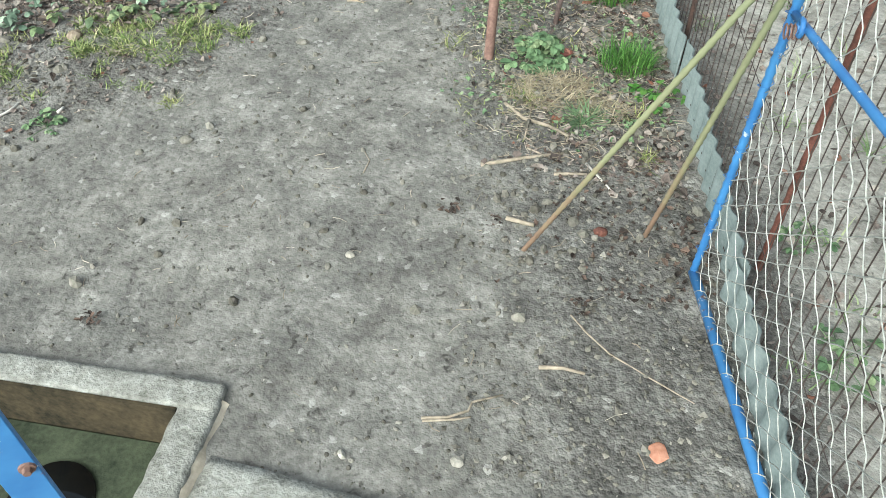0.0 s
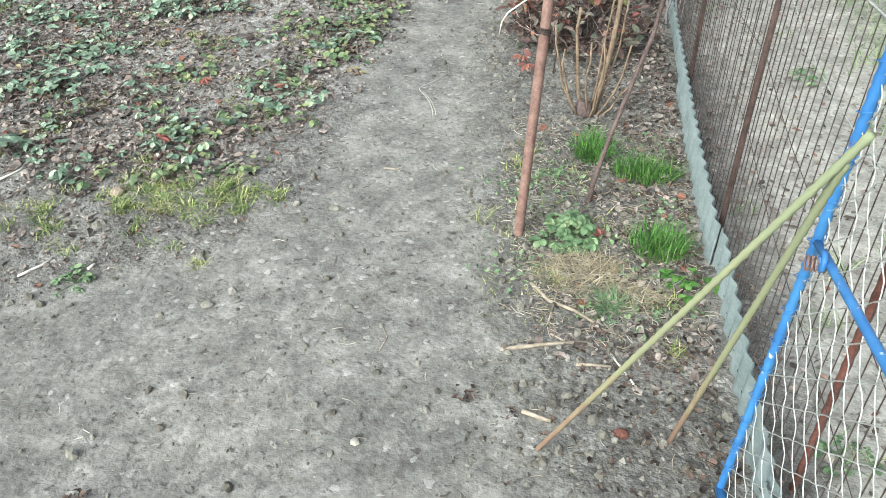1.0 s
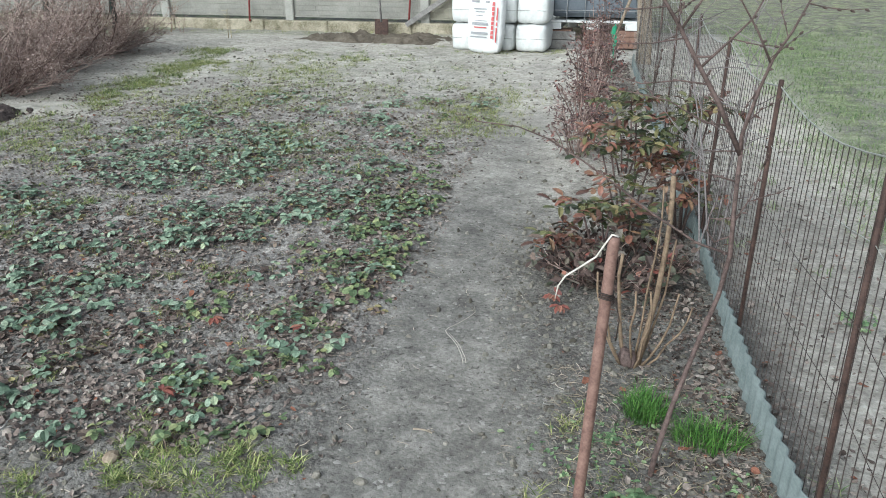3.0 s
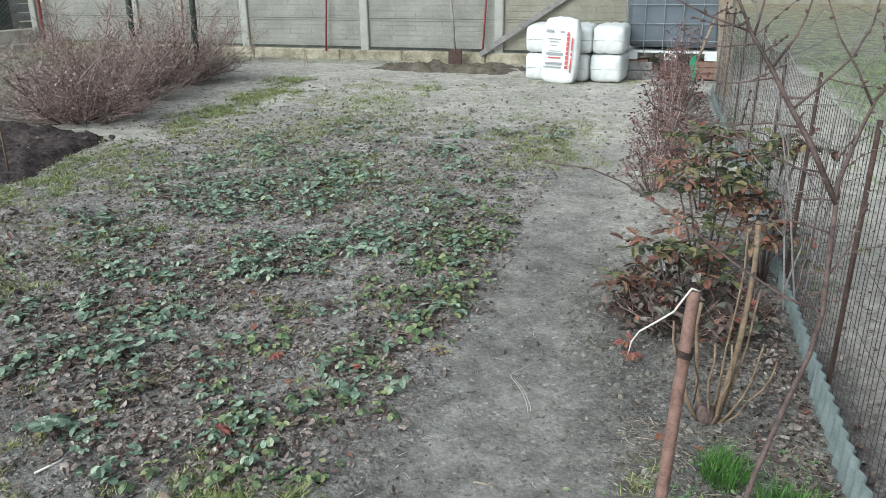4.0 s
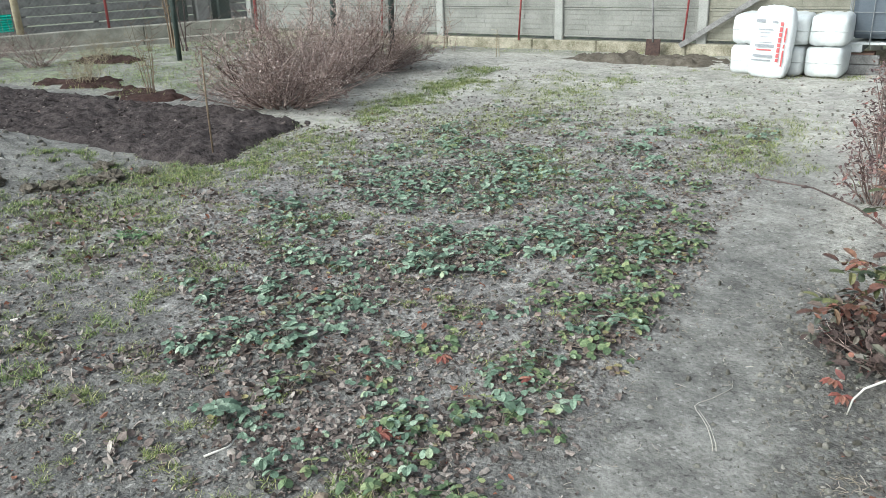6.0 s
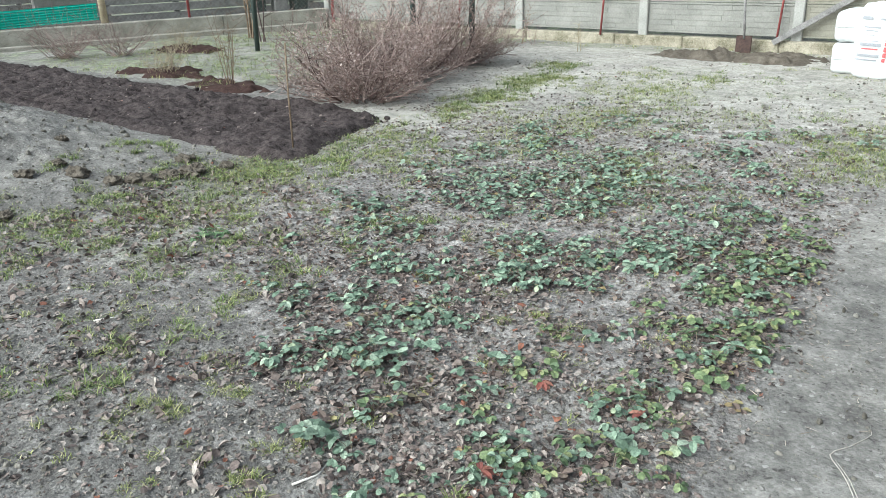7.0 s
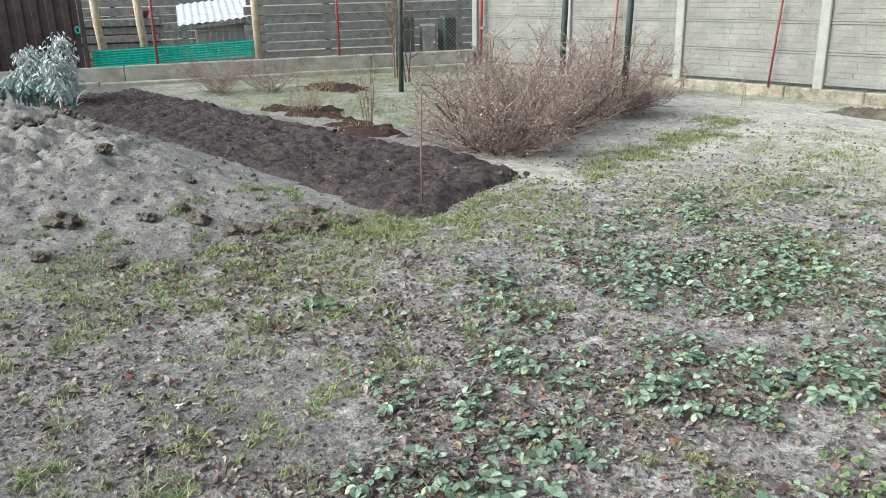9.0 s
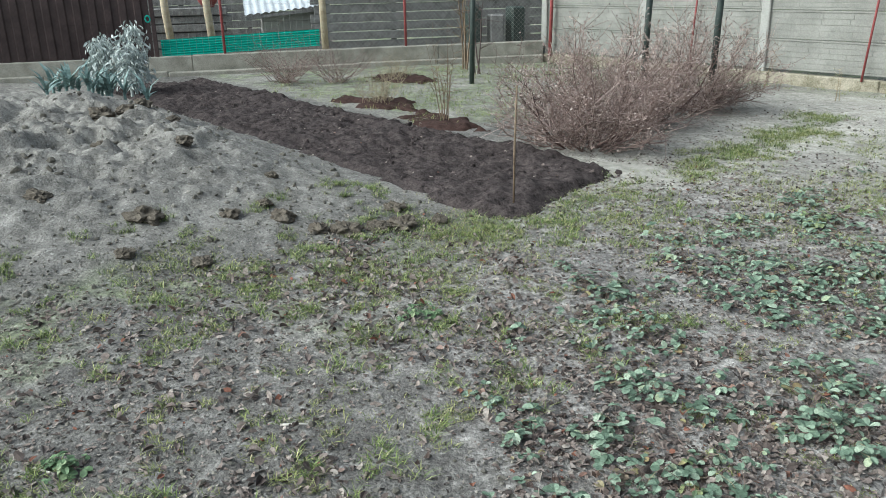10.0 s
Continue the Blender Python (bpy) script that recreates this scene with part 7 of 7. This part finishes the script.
def sapling():
    r = random.Random(4)
    o = Vector((0.66, 2.477, 0.0))
    t = thing("sapling", None, o, "bare young fruit tree with thin reddish branches and buds", "tree")

    def L(*pts):
        return [Vector(p) - o for p in pts]

    s = Shape()
    trunk = L((0.655, 2.47, -0.05), (0.668, 2.485, 0.06), (0.70, 2.525, 0.2), (0.745, 2.57, 0.36), (0.785, 2.595, 0.5), (0.80, 2.6, 0.61), (0.795, 2.605, 0.74), (0.792, 2.605, 0.88))
    s.tube(trunk, [0.0088, 0.008, 0.0072, 0.0068, 0.0065, 0.0063, 0.006, 0.0058], 8)
    part("trunk", s.mesh("trunk", M_BARK, True), t)
    limbs = [
        (L((0.792, 2.605, 0.87), (0.727, 2.6, 0.994), (0.666, 2.6, 1.091), (0.62, 2.6, 1.168), (0.582, 2.6, 1.224), (0.544, 2.6, 1.30), (0.51, 2.6, 1.45)), 0.0088),
        (L((0.792, 2.605, 0.87), (0.789, 2.6, 0.916), (0.813, 2.6, 1.026), (0.834, 2.6, 1.098), (0.87, 2.62, 1.16), (0.92, 2.63, 1.28)), 0.0068),
        (L((0.798, 2.60, 0.612), (0.717, 2.6, 0.635), (0.60, 2.6, 0.705), (0.507, 2.6, 0.772), (0.42, 2.6, 0.83), (0.33, 2.6, 0.882), (0.25, 2.6, 0.91), (0.14, 2.6, 0.918)), 0.0045),
        (L((0.679, 2.6, 1.075), (0.732, 2.6, 1.133), (0.778, 2.6, 1.185), (0.807, 2.6, 1.253), (0.82, 2.6, 1.36)), 0.0042),
        (L((0.626, 2.6, 1.16), (0.662, 2.6, 1.22), (0.68, 2.6, 1.263), (0.70, 2.6, 1.36)), 0.0042),
        (L((0.582, 2.6, 1.225), (0.592, 2.6, 1.275), (0.61, 2.6, 1.4)), 0.0045),
        (L((0.83, 2.6, 1.09), (0.793, 2.6, 1.16), (0.749, 2.6, 1.227), (0.71, 2.6, 1.32)), 0.0038),
        (L((0.575, 2.6, 1.235), (0.485, 2.6, 1.268), (0.418, 2.6, 1.30), (0.36, 2.6, 1.36)), 0.0038),
        (L((0.59, 2.6, 1.21), (0.529, 2.6, 1.203), (0.478, 2.6, 1.203)), 0.003),
        (L((0.635, 2.6, 1.14), (0.562, 2.6, 1.126), (0.485, 2.6, 1.124)), 0.003),
        (L((0.70, 2.6, 1.035), (0.634, 2.6, 1.042), (0.546, 2.6, 1.031), (0.458, 2.6, 1.054), (0.374, 2.6, 1.092)), 0.0034),
        (L((0.755, 2.6, 0.94), (0.702, 2.6, 0.944), (0.614, 2.6, 0.993), (0.502, 2.6, 1.014), (0.397, 2.6, 1.058)), 0.0034),
        (L((0.795, 2.605, 0.80), (0.698, 2.6, 0.826), (0.583, 2.6, 0.792)), 0.0036),
        (L((0.797, 2.605, 0.66), (0.76, 2.63, 0.63), (0.74, 2.63, 0.66), (0.742, 2.62, 0.71), (0.755, 2.61, 0.74)), 0.003),
        (L((0.80, 2.605, 0.70), (0.835, 2.63, 0.76), (0.86, 2.66, 0.86)), 0.003),
    ]
    buds = Shape()
    for which, (pts, rad) in enumerate(limbs):
        s = Shape()
        s.tube(pts, [0.8 * rad * (1 - 0.6 * i / (len(pts) - 1)) for i in range(len(pts))], 6)
        b = part("branch", s.mesh("branch", M_BARK, True), t)
        tw = Shape()
        for a, c in zip(pts, pts[1:]):
            n = int((c - a).length / 0.035)
            for k in range(n):
                p = a.lerp(c, (k + r.random()) / max(n, 1))
                d = Vector((r.uniform(-1, 1), r.uniform(-1, 1), r.uniform(-0.3, 1))).normalized()
                if r.random() < (0.0 if which == 2 else 0.3):
                    q = wander(r, p, d, r.uniform(0.03, 0.14), 4, 0.18, 0.05)
                    tw.tube(q, [0.0016, 0.0014, 0.0012, 0.001, 0.0008], 4)
                    for z in q[1:]:
                        buds.tube([z, z + d * 0.005, z + d * 0.011], [0.002, 0.0036, 0.001], 5)
                else:
                    buds.tube([p, p + d * 0.005, p + d * 0.012], [0.0025, 0.004, 0.001], 5)
        if tw.v:
            tagged(part("twig_cover", tw.mesh("twig_cover", M_BARK), b), kind="stuff")
    tagged(part("bud_cover", buds.mesh("bud_cover", M_BARK), t), kind="stuff")


sapling()


def rose_bush():
    r = random.Random(15)
    o = Vector((0.575, 3.06, gz_fast(0.575, 3.06)))
    t = thing("rose_bush", None, o, "pruned rose bush with bare tan canes and a knobbly base", "shrub")
    tips = [(0.085, 0.04, 0.66, 0.0095), (-0.13, -0.02, 0.34, 0.0042), (-0.09, -0.04, 0.26, 0.004), (-0.055, 0.05, 0.38, 0.0065), (0.0, -0.02, 0.28, 0.004), (0.05, -0.05, 0.30, 0.004), (0.14, 0.0, 0.28, 0.004), (0.19, 0.03, 0.22, 0.0035),
            (0.11, 0.06, 0.44, 0.004), (0.06, 0.12, 0.60, 0.0038)]
    for x, y, z, w in tips:
        s = Shape()
        b = Vector((x * 0.22, y * 0.22, -0.02))
        tip = Vector((x, y, z))
        pts = [b.lerp(tip, u) + Vector((r.uniform(-1, 1), r.uniform(-1, 1), 0)) * 0.006 + Vector((x, y, 0)).normalized() * 0.02 * math.sin(u * math.pi) for u in (0, .2, .4, .6, .8, 1)]
        s.tube(pts, [w * k for k in (1.25, 1.1, 1, .95, .9, .85)], 7)
        for u in range(int(z * 45)):
            p = pts[1].lerp(pts[-1], r.random())
            a = r.uniform(0, 6.3)
            d = Vector((math.cos(a), math.sin(a), 0.3))
            s.tube([p, p + d * (w + 0.006)], [0.0016, 0.0004], 3)
        part("cane", s.mesh("cane", M_CANE, True), t)
    s = Shape()
    for _ in range(7):
        a = r.uniform(0, 6.3)
        d = r.uniform(0, 0.03)
        s.tube([(math.cos(a) * d, math.sin(a) * d, -0.03), (math.cos(a) * d * 1.3, math.sin(a) * d * 1.3, 0.02), (math.cos(a) * d * 1.1, math.sin(a) * d * 1.1, 0.05)], [0.022, 0.02, 0.010], 8)
    part("root_crown", s.mesh("root_crown", M_BARK, True), t, "dark knobbly root crown")


rose_bush()


def leafy_shrub(name, x, y, w, d, h, stems, leaves, mat, leaf, label, seed, red=0.08, bare=0.0):
    r = random.Random(seed)
    t = thing(name, None, (x, y, gz_fast(x, y)), label, "shrub", "shrubs along the fence")
    st, lf = Shape(), Shape()
    for _ in range(stems):
        a, k = r.uniform(0, 6.3), math.sqrt(r.random())
        tip = Vector((math.cos(a) * k * w / 2, math.sin(a) * k * d / 2, h * r.uniform(0.45, 1.0) * (1 - 0.45 * k * k)))
        b = Vector((tip.x * 0.25, tip.y * 0.25, -0.02))
        pts = [b.lerp(tip, u) + Vector((r.uniform(-1, 1), r.uniform(-1, 1), 0)) * 0.015 for u in (0, .3, .6, .85, 1)]
        st.tube(pts, [0.004, 0.0035, 0.003, 0.0022, 0.0014], 4)
        for _ in range(3):
            p = pts[r.choice((1, 2, 2))].lerp(pts[4], r.random())
            q = wander(r, p, (r.uniform(-1, 1), r.uniform(-1, 1), r.uniform(-0.3, 1)), r.uniform(0.05, 0.14), 3, 0.3)
            st.tube(q, [0.0016, 0.0013, 0.001, 0.0008], 3)
            if r.random() > bare:
                for p2 in q[1:]:
                    for _ in range(max(1, leaves // (stems * 9))):
                        e = Vector((r.uniform(-1, 1), r.uniform(-1, 1), r.uniform(-0.5, 0.6)))
                        ln = leaf * r.uniform(0.6, 1.25)
                        lf.leaf(p2 + Vector((r.gauss(0, .012), r.gauss(0, .012), r.gauss(0, .012))), e, (r.uniform(-.6, .6), r.uniform(-.6, .6), 1), ln, ln * r.uniform(0.45, 0.65), r.uniform(0, .5), r.uniform(0, .5), 1 if r.random() < red else 0)
    part("branchwork", st.mesh("branchwork", M_TWIG), t, "thin brown stems")
    part("foliage", lf.mesh("foliage", [mat, M_RED]), t)


def barberry(x, y, stems, label, seed):
    """An open evergreen: bare upright stems, each with a whorl of pinnate leaves on top."""
    r = random.Random(seed)
    t = thing("evergreen_shrub", None, (x, y, gz_fast(x, y)), label, "shrub", "shrubs along the fence")
    for dx, dy, h, n, tint in stems:
        s = Shape()
        top = Vector((dx, dy, h))
        pts = [Vector((dx * 0.2, dy * 0.2, -0.02)), Vector((dx * 0.5 + r.uniform(-.02, .02), dy * 0.5, h * 0.45)), top]
        s.tube(pts, [0.006, 0.005, 0.004], 6)
        stem = part("stem", s.mesh("stem", M_BARK, True), t)
        lf = Shape()
        for k in range(n):
            a = 6.283 * k / n + r.uniform(-.3, .3)
            out = Vector((math.cos(a), math.sin(a), r.uniform(0.0, 0.7))).normalized()
            length = r.uniform(0.09, 0.16)
            rib = [top + out * length * u - Vector((0, 0, 0.35 * length * u * u)) for u in (0, 0.4, 0.7, 1.0)]
            lf.tube(rib, 0.0012, 3)
            hue = tint if r.random() < 0.8 else 1 - tint
            for u in (0.35, 0.6, 0.85):
                c = rib[0].lerp(rib[3], u) - Vector((0, 0, 0.35 * length * (u * u - u)))
                for sgn in (-1, 1):
                    d = Vector((math.cos(a + sgn * 1.15), math.sin(a + sgn * 1.15), r.uniform(-.3, .15)))
                    lf.toothed(c, d, (r.uniform(-.3, .3), r.uniform(-.3, .3), 1), r.uniform(0.032, 0.06), r.uniform(0.018, 0.032), r.uniform(-.2, .8), r.uniform(-.2, .7), hue)
            lf.toothed(rib[3], out, (r.uniform(-.3, .3), r.uniform(-.3, .3), 1), 0.062, 0.034, 0.2, 0.3, hue)
        part("leaf_whorl", lf.mesh("leaf_whorl", [M_MAHO, M_BRONZE]), stem)


barberry(0.50, 4.30, [(-0.12, 0.0, 0.50, 8, 0), (0.0, 0.06, 0.55, 9, 0), (0.10, -0.05, 0.47, 8, 0), (0.04, 0.12, 0.42, 7, 0), (-0.15, 0.08, 0.40, 7, 0), (0.16, 0.02, 0.38, 7, 1), (-0.05, -0.12, 0.30, 7, 0)],
         "open evergreen shrub with olive green pinnate leaves on bare stems", 301)
barberry(0.74, 4.35, [(0.04, 0.0, 0.62, 8, 0), (-0.05, 0.05, 0.55, 7, 0), (0.09, 0.06, 0.60, 6, 1), (-0.10, -0.1, 0.36, 8, 1), (0.0, -0.12, 0.30, 8, 1), (0.05, -0.2, 0.24, 7, 1)],
         "evergreen shrub with bronze and red pinnate leaves against the fence", 303)
barberry(0.40, 3.85, [(-0.08, 0.0, 0.27, 8, 0), (0.05, -0.03, 0.30, 8, 0), (0.12, 0.05, 0.24, 7, 0), (-0.16, -0.05, 0.16, 7, 1), (0.0, 0.12, 0.2, 7, 0)],
         "low evergreen shrub with dark green leaves beside rose bush", 307)
barberry(0.44, 5.30, [(0.0, 0.0, 0.46, 8, 0), (-0.1, 0.08, 0.40, 8, 0), (0.1, 0.05, 0.42, 7, 1), (-0.14, -0.08, 0.30, 7, 1)],
         "evergreen shrub with dull green and rusty leaves", 302)
leafy_shrub("russet_shrub", 0.47, 3.72, 0.62, 0.55, 0.22, 44, 800, M_RUSSET, 0.046, "low mound of withered russet and purple leaves", 308, 0.08)
leafy_shrub("purple_shrub", 0.12, 5.70, 0.42, 0.6, 0.50, 34, 1000, M_PURPLE, 0.03, "small straggly shrub with dark purple winter leaves", 309, 0.08, 0.25)
leafy_shrub("purple_shrub", 0.06, 6.65, 0.46, 0.8, 0.58, 44, 1500, M_PURPLE, 0.03, "straggly shrub with dark purple winter leaves", 304, 0.05, 0.25)
leafy_shrub("purple_shrub", 0.02, 7.65, 0.50, 0.8, 0.74, 48, 1700, M_PURPLE, 0.03, "tall straggly shrub with dark purple winter leaves", 305, 0.05, 0.25)
leafy_shrub("purple_shrub", 0.02, 8.75, 0.5, 0.8, 0.88, 44, 1600, M_PURPLE, 0.03, "tall straggly shrub with dark purple leaves near the tank", 306, 0.06, 0.25)


def red_leaves():
    r = random.Random(61)
    for x, y, z in ((0.23, 3.88, 0.10), (0.26, 3.45, 0.05), (0.62, 3.5, 0.16), (0.66, 3.55, 0.14), (0.45, 4.25, 0.36), (0.18, 5.0, 0.15), (0.36, 5.9, 0.4), (0.60, 2.33, 0.01), (0.72, 2.28, 0.012), (-0.818, 2.453, 0.055), (-0.957, 2.993, 0.02), (-0.6, 3.0, 0.03), (0.3, 3.35, 0.05)):
        s = Shape()
        for k in (-1.2, -0.5, 0, 0.5, 1.2):
            a = 2.2 + x * 9 + k
            s.leaf((0, 0, 0), (math.cos(a), math.sin(a), r.uniform(-.3, .3)), (r.uniform(-.3, .3), r.uniform(-.3, .3), 1), 0.042, 0.022, 0.3, 0.3)
        s.tube([(0, 0, 0), (0.01, 0.005, -0.02), (0.02, 0.01, -0.045 if z > 0.06 else -0.006)], 0.0012, 3)
        thing("red_leaf", s.mesh("red_leaf", M_RED), (x, y, gz_fast(x, y) + max(z, 0.008)), "bright red autumn leaf caught among the plants", "leaf", "red leaves")


red_leaves()


def tape():
    s = Shape()
    pts = [(0, 0, 0.30), (0.01, 0, 0.36), (-0.01, 0.01, 0.42), (0.0, 0.01, 0.48)]
    verts = []
    for x, y, z in pts:
        verts += [(x - 0.02, y, z), (x + 0.02, y + 0.01, z)]
    s.add(verts, [(2 * i, 2 * i + 1, 2 * i + 3, 2 * i + 2) for i in range(3)])
    s.tube([(0, 0, -0.05), (0.005, 0.005, 0.5)], 0.006, 6)
    thing("tape_stick", s.mesh("tape_stick", M_TAPE), (0.14, 8.45, 0), "green plastic tape tied to a stick", "tape")


tape()


def currant_bush(x, y, w, d, h, stems, seed, label):
    r = random.Random(seed)
    t = thing("currant_bush", None, (x, y, gz_fast(x, y)), label, "shrub", "bare currant bushes")
    s, b = Shape(), Shape()
    for i in range(stems):
        a, k = r.uniform(0, 6.3), r.random() ** 0.55
        way = Vector((math.cos(a) * k * w * 0.42, math.sin(a) * k * d * 0.42, h * r.uniform(0.22, 1.05) * (1 - 0.38 * k * k)))
        if i % 6 == 0:   # low side shoots
            way = Vector((math.cos(a) * w * r.uniform(0.22, 0.4), math.sin(a) * d * r.uniform(0.22, 0.4), h * r.uniform(0.12, 0.45)))
        o = Vector((math.cos(a) * 0.13 * k * w, math.sin(a) * 0.13 * k * d, -0.02))
        n = 5
        pts = [o + way * (u / n) + Vector((r.uniform(-1, 1), r.uniform(-1, 1), r.uniform(-.4, .4))) * 0.07 * (u > 0) + Vector((way.x, way.y, 0)) * 0.12 * math.sin(math.pi * u / n) for u in range(n + 1)]
        s.tube(pts, [0.0068, 0.006, 0.0052, 0.0042, 0.0032, 0.002], 4)
        for _ in range(26):
            u = r.uniform(0.15, 1.0) * n
            p = pts[int(min(u, n - 1))].lerp(pts[int(min(u, n - 1)) + 1], u % 1)
            dd = (way.normalized() * 0.3 + Vector((r.uniform(-1, 1), r.uniform(-1, 1), r.uniform(-.5, .8)))).normalized()
            q = wander(r, p, dd, r.uniform(0.06, 0.24) * h, 3, 0.22, 0.05)
            s.tube(q, [0.0022, 0.002, 0.0017, 0.0012], 3)
            for z in q[1:]:
                if r.random() < 0.75:
                    e = Vector((r.uniform(-1, 1), r.uniform(-1, 1), r.uniform(-.4, 1)))
                    b.leaf(z, e, (r.uniform(-1, 1), r.uniform(-1, 1), 1), r.uniform(0.012, 0.028), r.uniform(0.009, 0.017), 0.3, 0.2)
    part("branchwork", s.mesh("branchwork", M_TWIG), t, "reddish brown bare branches")
    part("bud_cover", b.mesh("bud_cover", M_BUD), t, "dry buds and leaf remains")


currant_bush(-5.15, 6.5, 1.65, 1.4, 1.1, 110, 501, "dense bare currant bush with reddish brown branches beside dark bed")
currant_bush(-5.62, 7.55, 1.8, 1.4, 1.12, 110, 502, "dense bare currant bush with reddish brown branches")
currant_bush(-5.8, 8.75, 1.85, 1.4, 1.06, 105, 503, "dense bare currant bush near the concrete wall")


def thin_shrub(x, y, h, stems, spread, seed, mat, label, width=0.006):
    r = random.Random(seed)
    s = Shape()
    foot = 0.03 if spread < 0.3 else 0.09
    for _ in range(stems):
        a = r.uniform(0, 6.3)
        pts = wander(r, (r.gauss(0, foot), r.gauss(0, foot), -0.02), (math.cos(a) * spread, math.sin(a) * spread, 1), h * r.uniform(0.6, 1.1), 6, 0.1 if spread < 0.3 else 0.38, 0.05)
        s.tube(pts, [width * (1 - 0.13 * i) for i in range(7)], 4)
        for p in pts[2:]:
            for _ in range(2):
                q = wander(r, p, (r.uniform(-1, 1), r.uniform(-1, 1), r.uniform(0, 1)), h * r.uniform(0.1, 0.25), 3, 0.2)
                s.tube(q, [width * 0.45, width * 0.4, width * 0.3, width * 0.2], 3)
    thing("young_shrub", s.mesh("young_shrub", mat), (x, y, gz_fast(x, y) + 0.03), label, "shrub", "young bare shrubs")


thin_shrub(-7.0, 6.42, 0.85, 7, 0.18, 601, M_CANE, "young bare shrub planted in dark mulch")
thin_shrub(-8.45, 6.58, 0.45, 44, 0.6, 602, M_STRAW, "small dry orange-brown shrub planted in mulch", 0.003)
thin_shrub(-10.3, 8.1, 0.45, 40, 0.6, 603, M_STRAW, "small dry shrub planted in mulch", 0.003)
thin_shrub(-11.15, 6.75, 0.85, 60, 1.5, 604, M_TWIG, "low tangled bare shrub before the low wall", 0.004)
thin_shrub(-10.6, 7.3, 0.7, 44, 1.5, 607, M_TWIG, "low tangled bare shrub before the low wall", 0.004)
thin_shrub(-10.5, 9.55, 1.9, 4, 0.1, 605, M_CANE, "young bare tree with several thin stems", 0.016)
thin_shrub(-9.9, 9.3, 1.7, 3, 0.14, 606, M_BARK, "young bare tree with thin dark stems", 0.012)
thin_shrub(0.83, 3.95, 1.4, 5, 0.16, 611, M_PALEB, "thin grey bare stems growing through the fence", 0.0055)
thin_shrub(-6.3, 11.1, 0.6, 2, 0.2, 608, M_CANE, "single dry stalk before the concrete wall", 0.006)
thin_shrub(-6.0, 10.9, 0.45, 2, 0.15, 609, M_TWIG, "single dry stalk before the concrete wall", 0.005)
thin_shrub(-4.95, 10.4, 0.4, 2, 0.15, 610, M_STRAW, "pale dry stalk before the concrete wall", 0.006)


def vegetables():
    r = random.Random(71)
    # kale with drooping frosted leaves
    for x, y, h, n in ((-11.75, 4.42, 0.66, 70), (-11.2, 4.6, 0.62, 60), (-11.4, 4.72, 0.86, 60)):
        s = Shape()
        s.tube([(0, 0, -0.02), (0.01, 0.01, h * 0.6), (0, 0, h)], [0.022, 0.02, 0.014], 7)
        for _ in range(n):
            a, u = r.uniform(0, 6.3), r.uniform(0.2, 1.02)
            o = Vector((0, 0, h * u))
            out = Vector((math.cos(a), math.sin(a), 0.25))
            p = o + out * r.uniform(0.04, 0.19)
            for k in range(10):
                e = Vector((math.cos(a + r.uniform(-1, 1)), math.sin(a + r.uniform(-1, 1)), r.uniform(-2.2, 0.0)))
                s.leaf(p + Vector((r.gauss(0, .035), r.gauss(0, .035), r.gauss(0, .04))), e, (r.uniform(-1, 1), r.uniform(-1, 1), 1), r.uniform(0.04, 0.085), r.uniform(0.02, 0.04), r.uniform(0, .9), r.uniform(0.2, 0.9))
        thing("kale_plant", s.mesh("kale_plant", M_FROST), (x, y, gz_fast(x, y)), "tall kale plant with drooping pale grey-green leaves", "plant", "kale plants")
    for i in range(16):
        x, y = -9.7 - 0.3 * (i // 9) + r.uniform(-.15, .15), 3.35 + 0.11 * (i % 9) + r.uniform(-.1, .1)
        t = thing("leek", None, (x, y, gz_fast(x, y)), "blue-green leek growing behind the dug heap", "plant", "leeks")
        s = Shape()
        s.tube([(0, 0, -0.02), (0, 0, 0.12)], 0.016, 7)
        part("shank", s.mesh("shank", M_LEEK, True), t)
        for k in range(9):
            s = Shape()
            a = r.uniform(0, 6.3)
            b = Vector((0, 0, 0.08 + 0.01 * k))
            d = Vector((math.cos(a), math.sin(a), 0))
            hgt, lean = r.uniform(0.04, 0.26), r.uniform(0.08, 0.34)
            s.blade(b, d, hgt, 0.042, lean)
            part("leaf", s.mesh("leaf", M_LEEK), t)


vegetables()
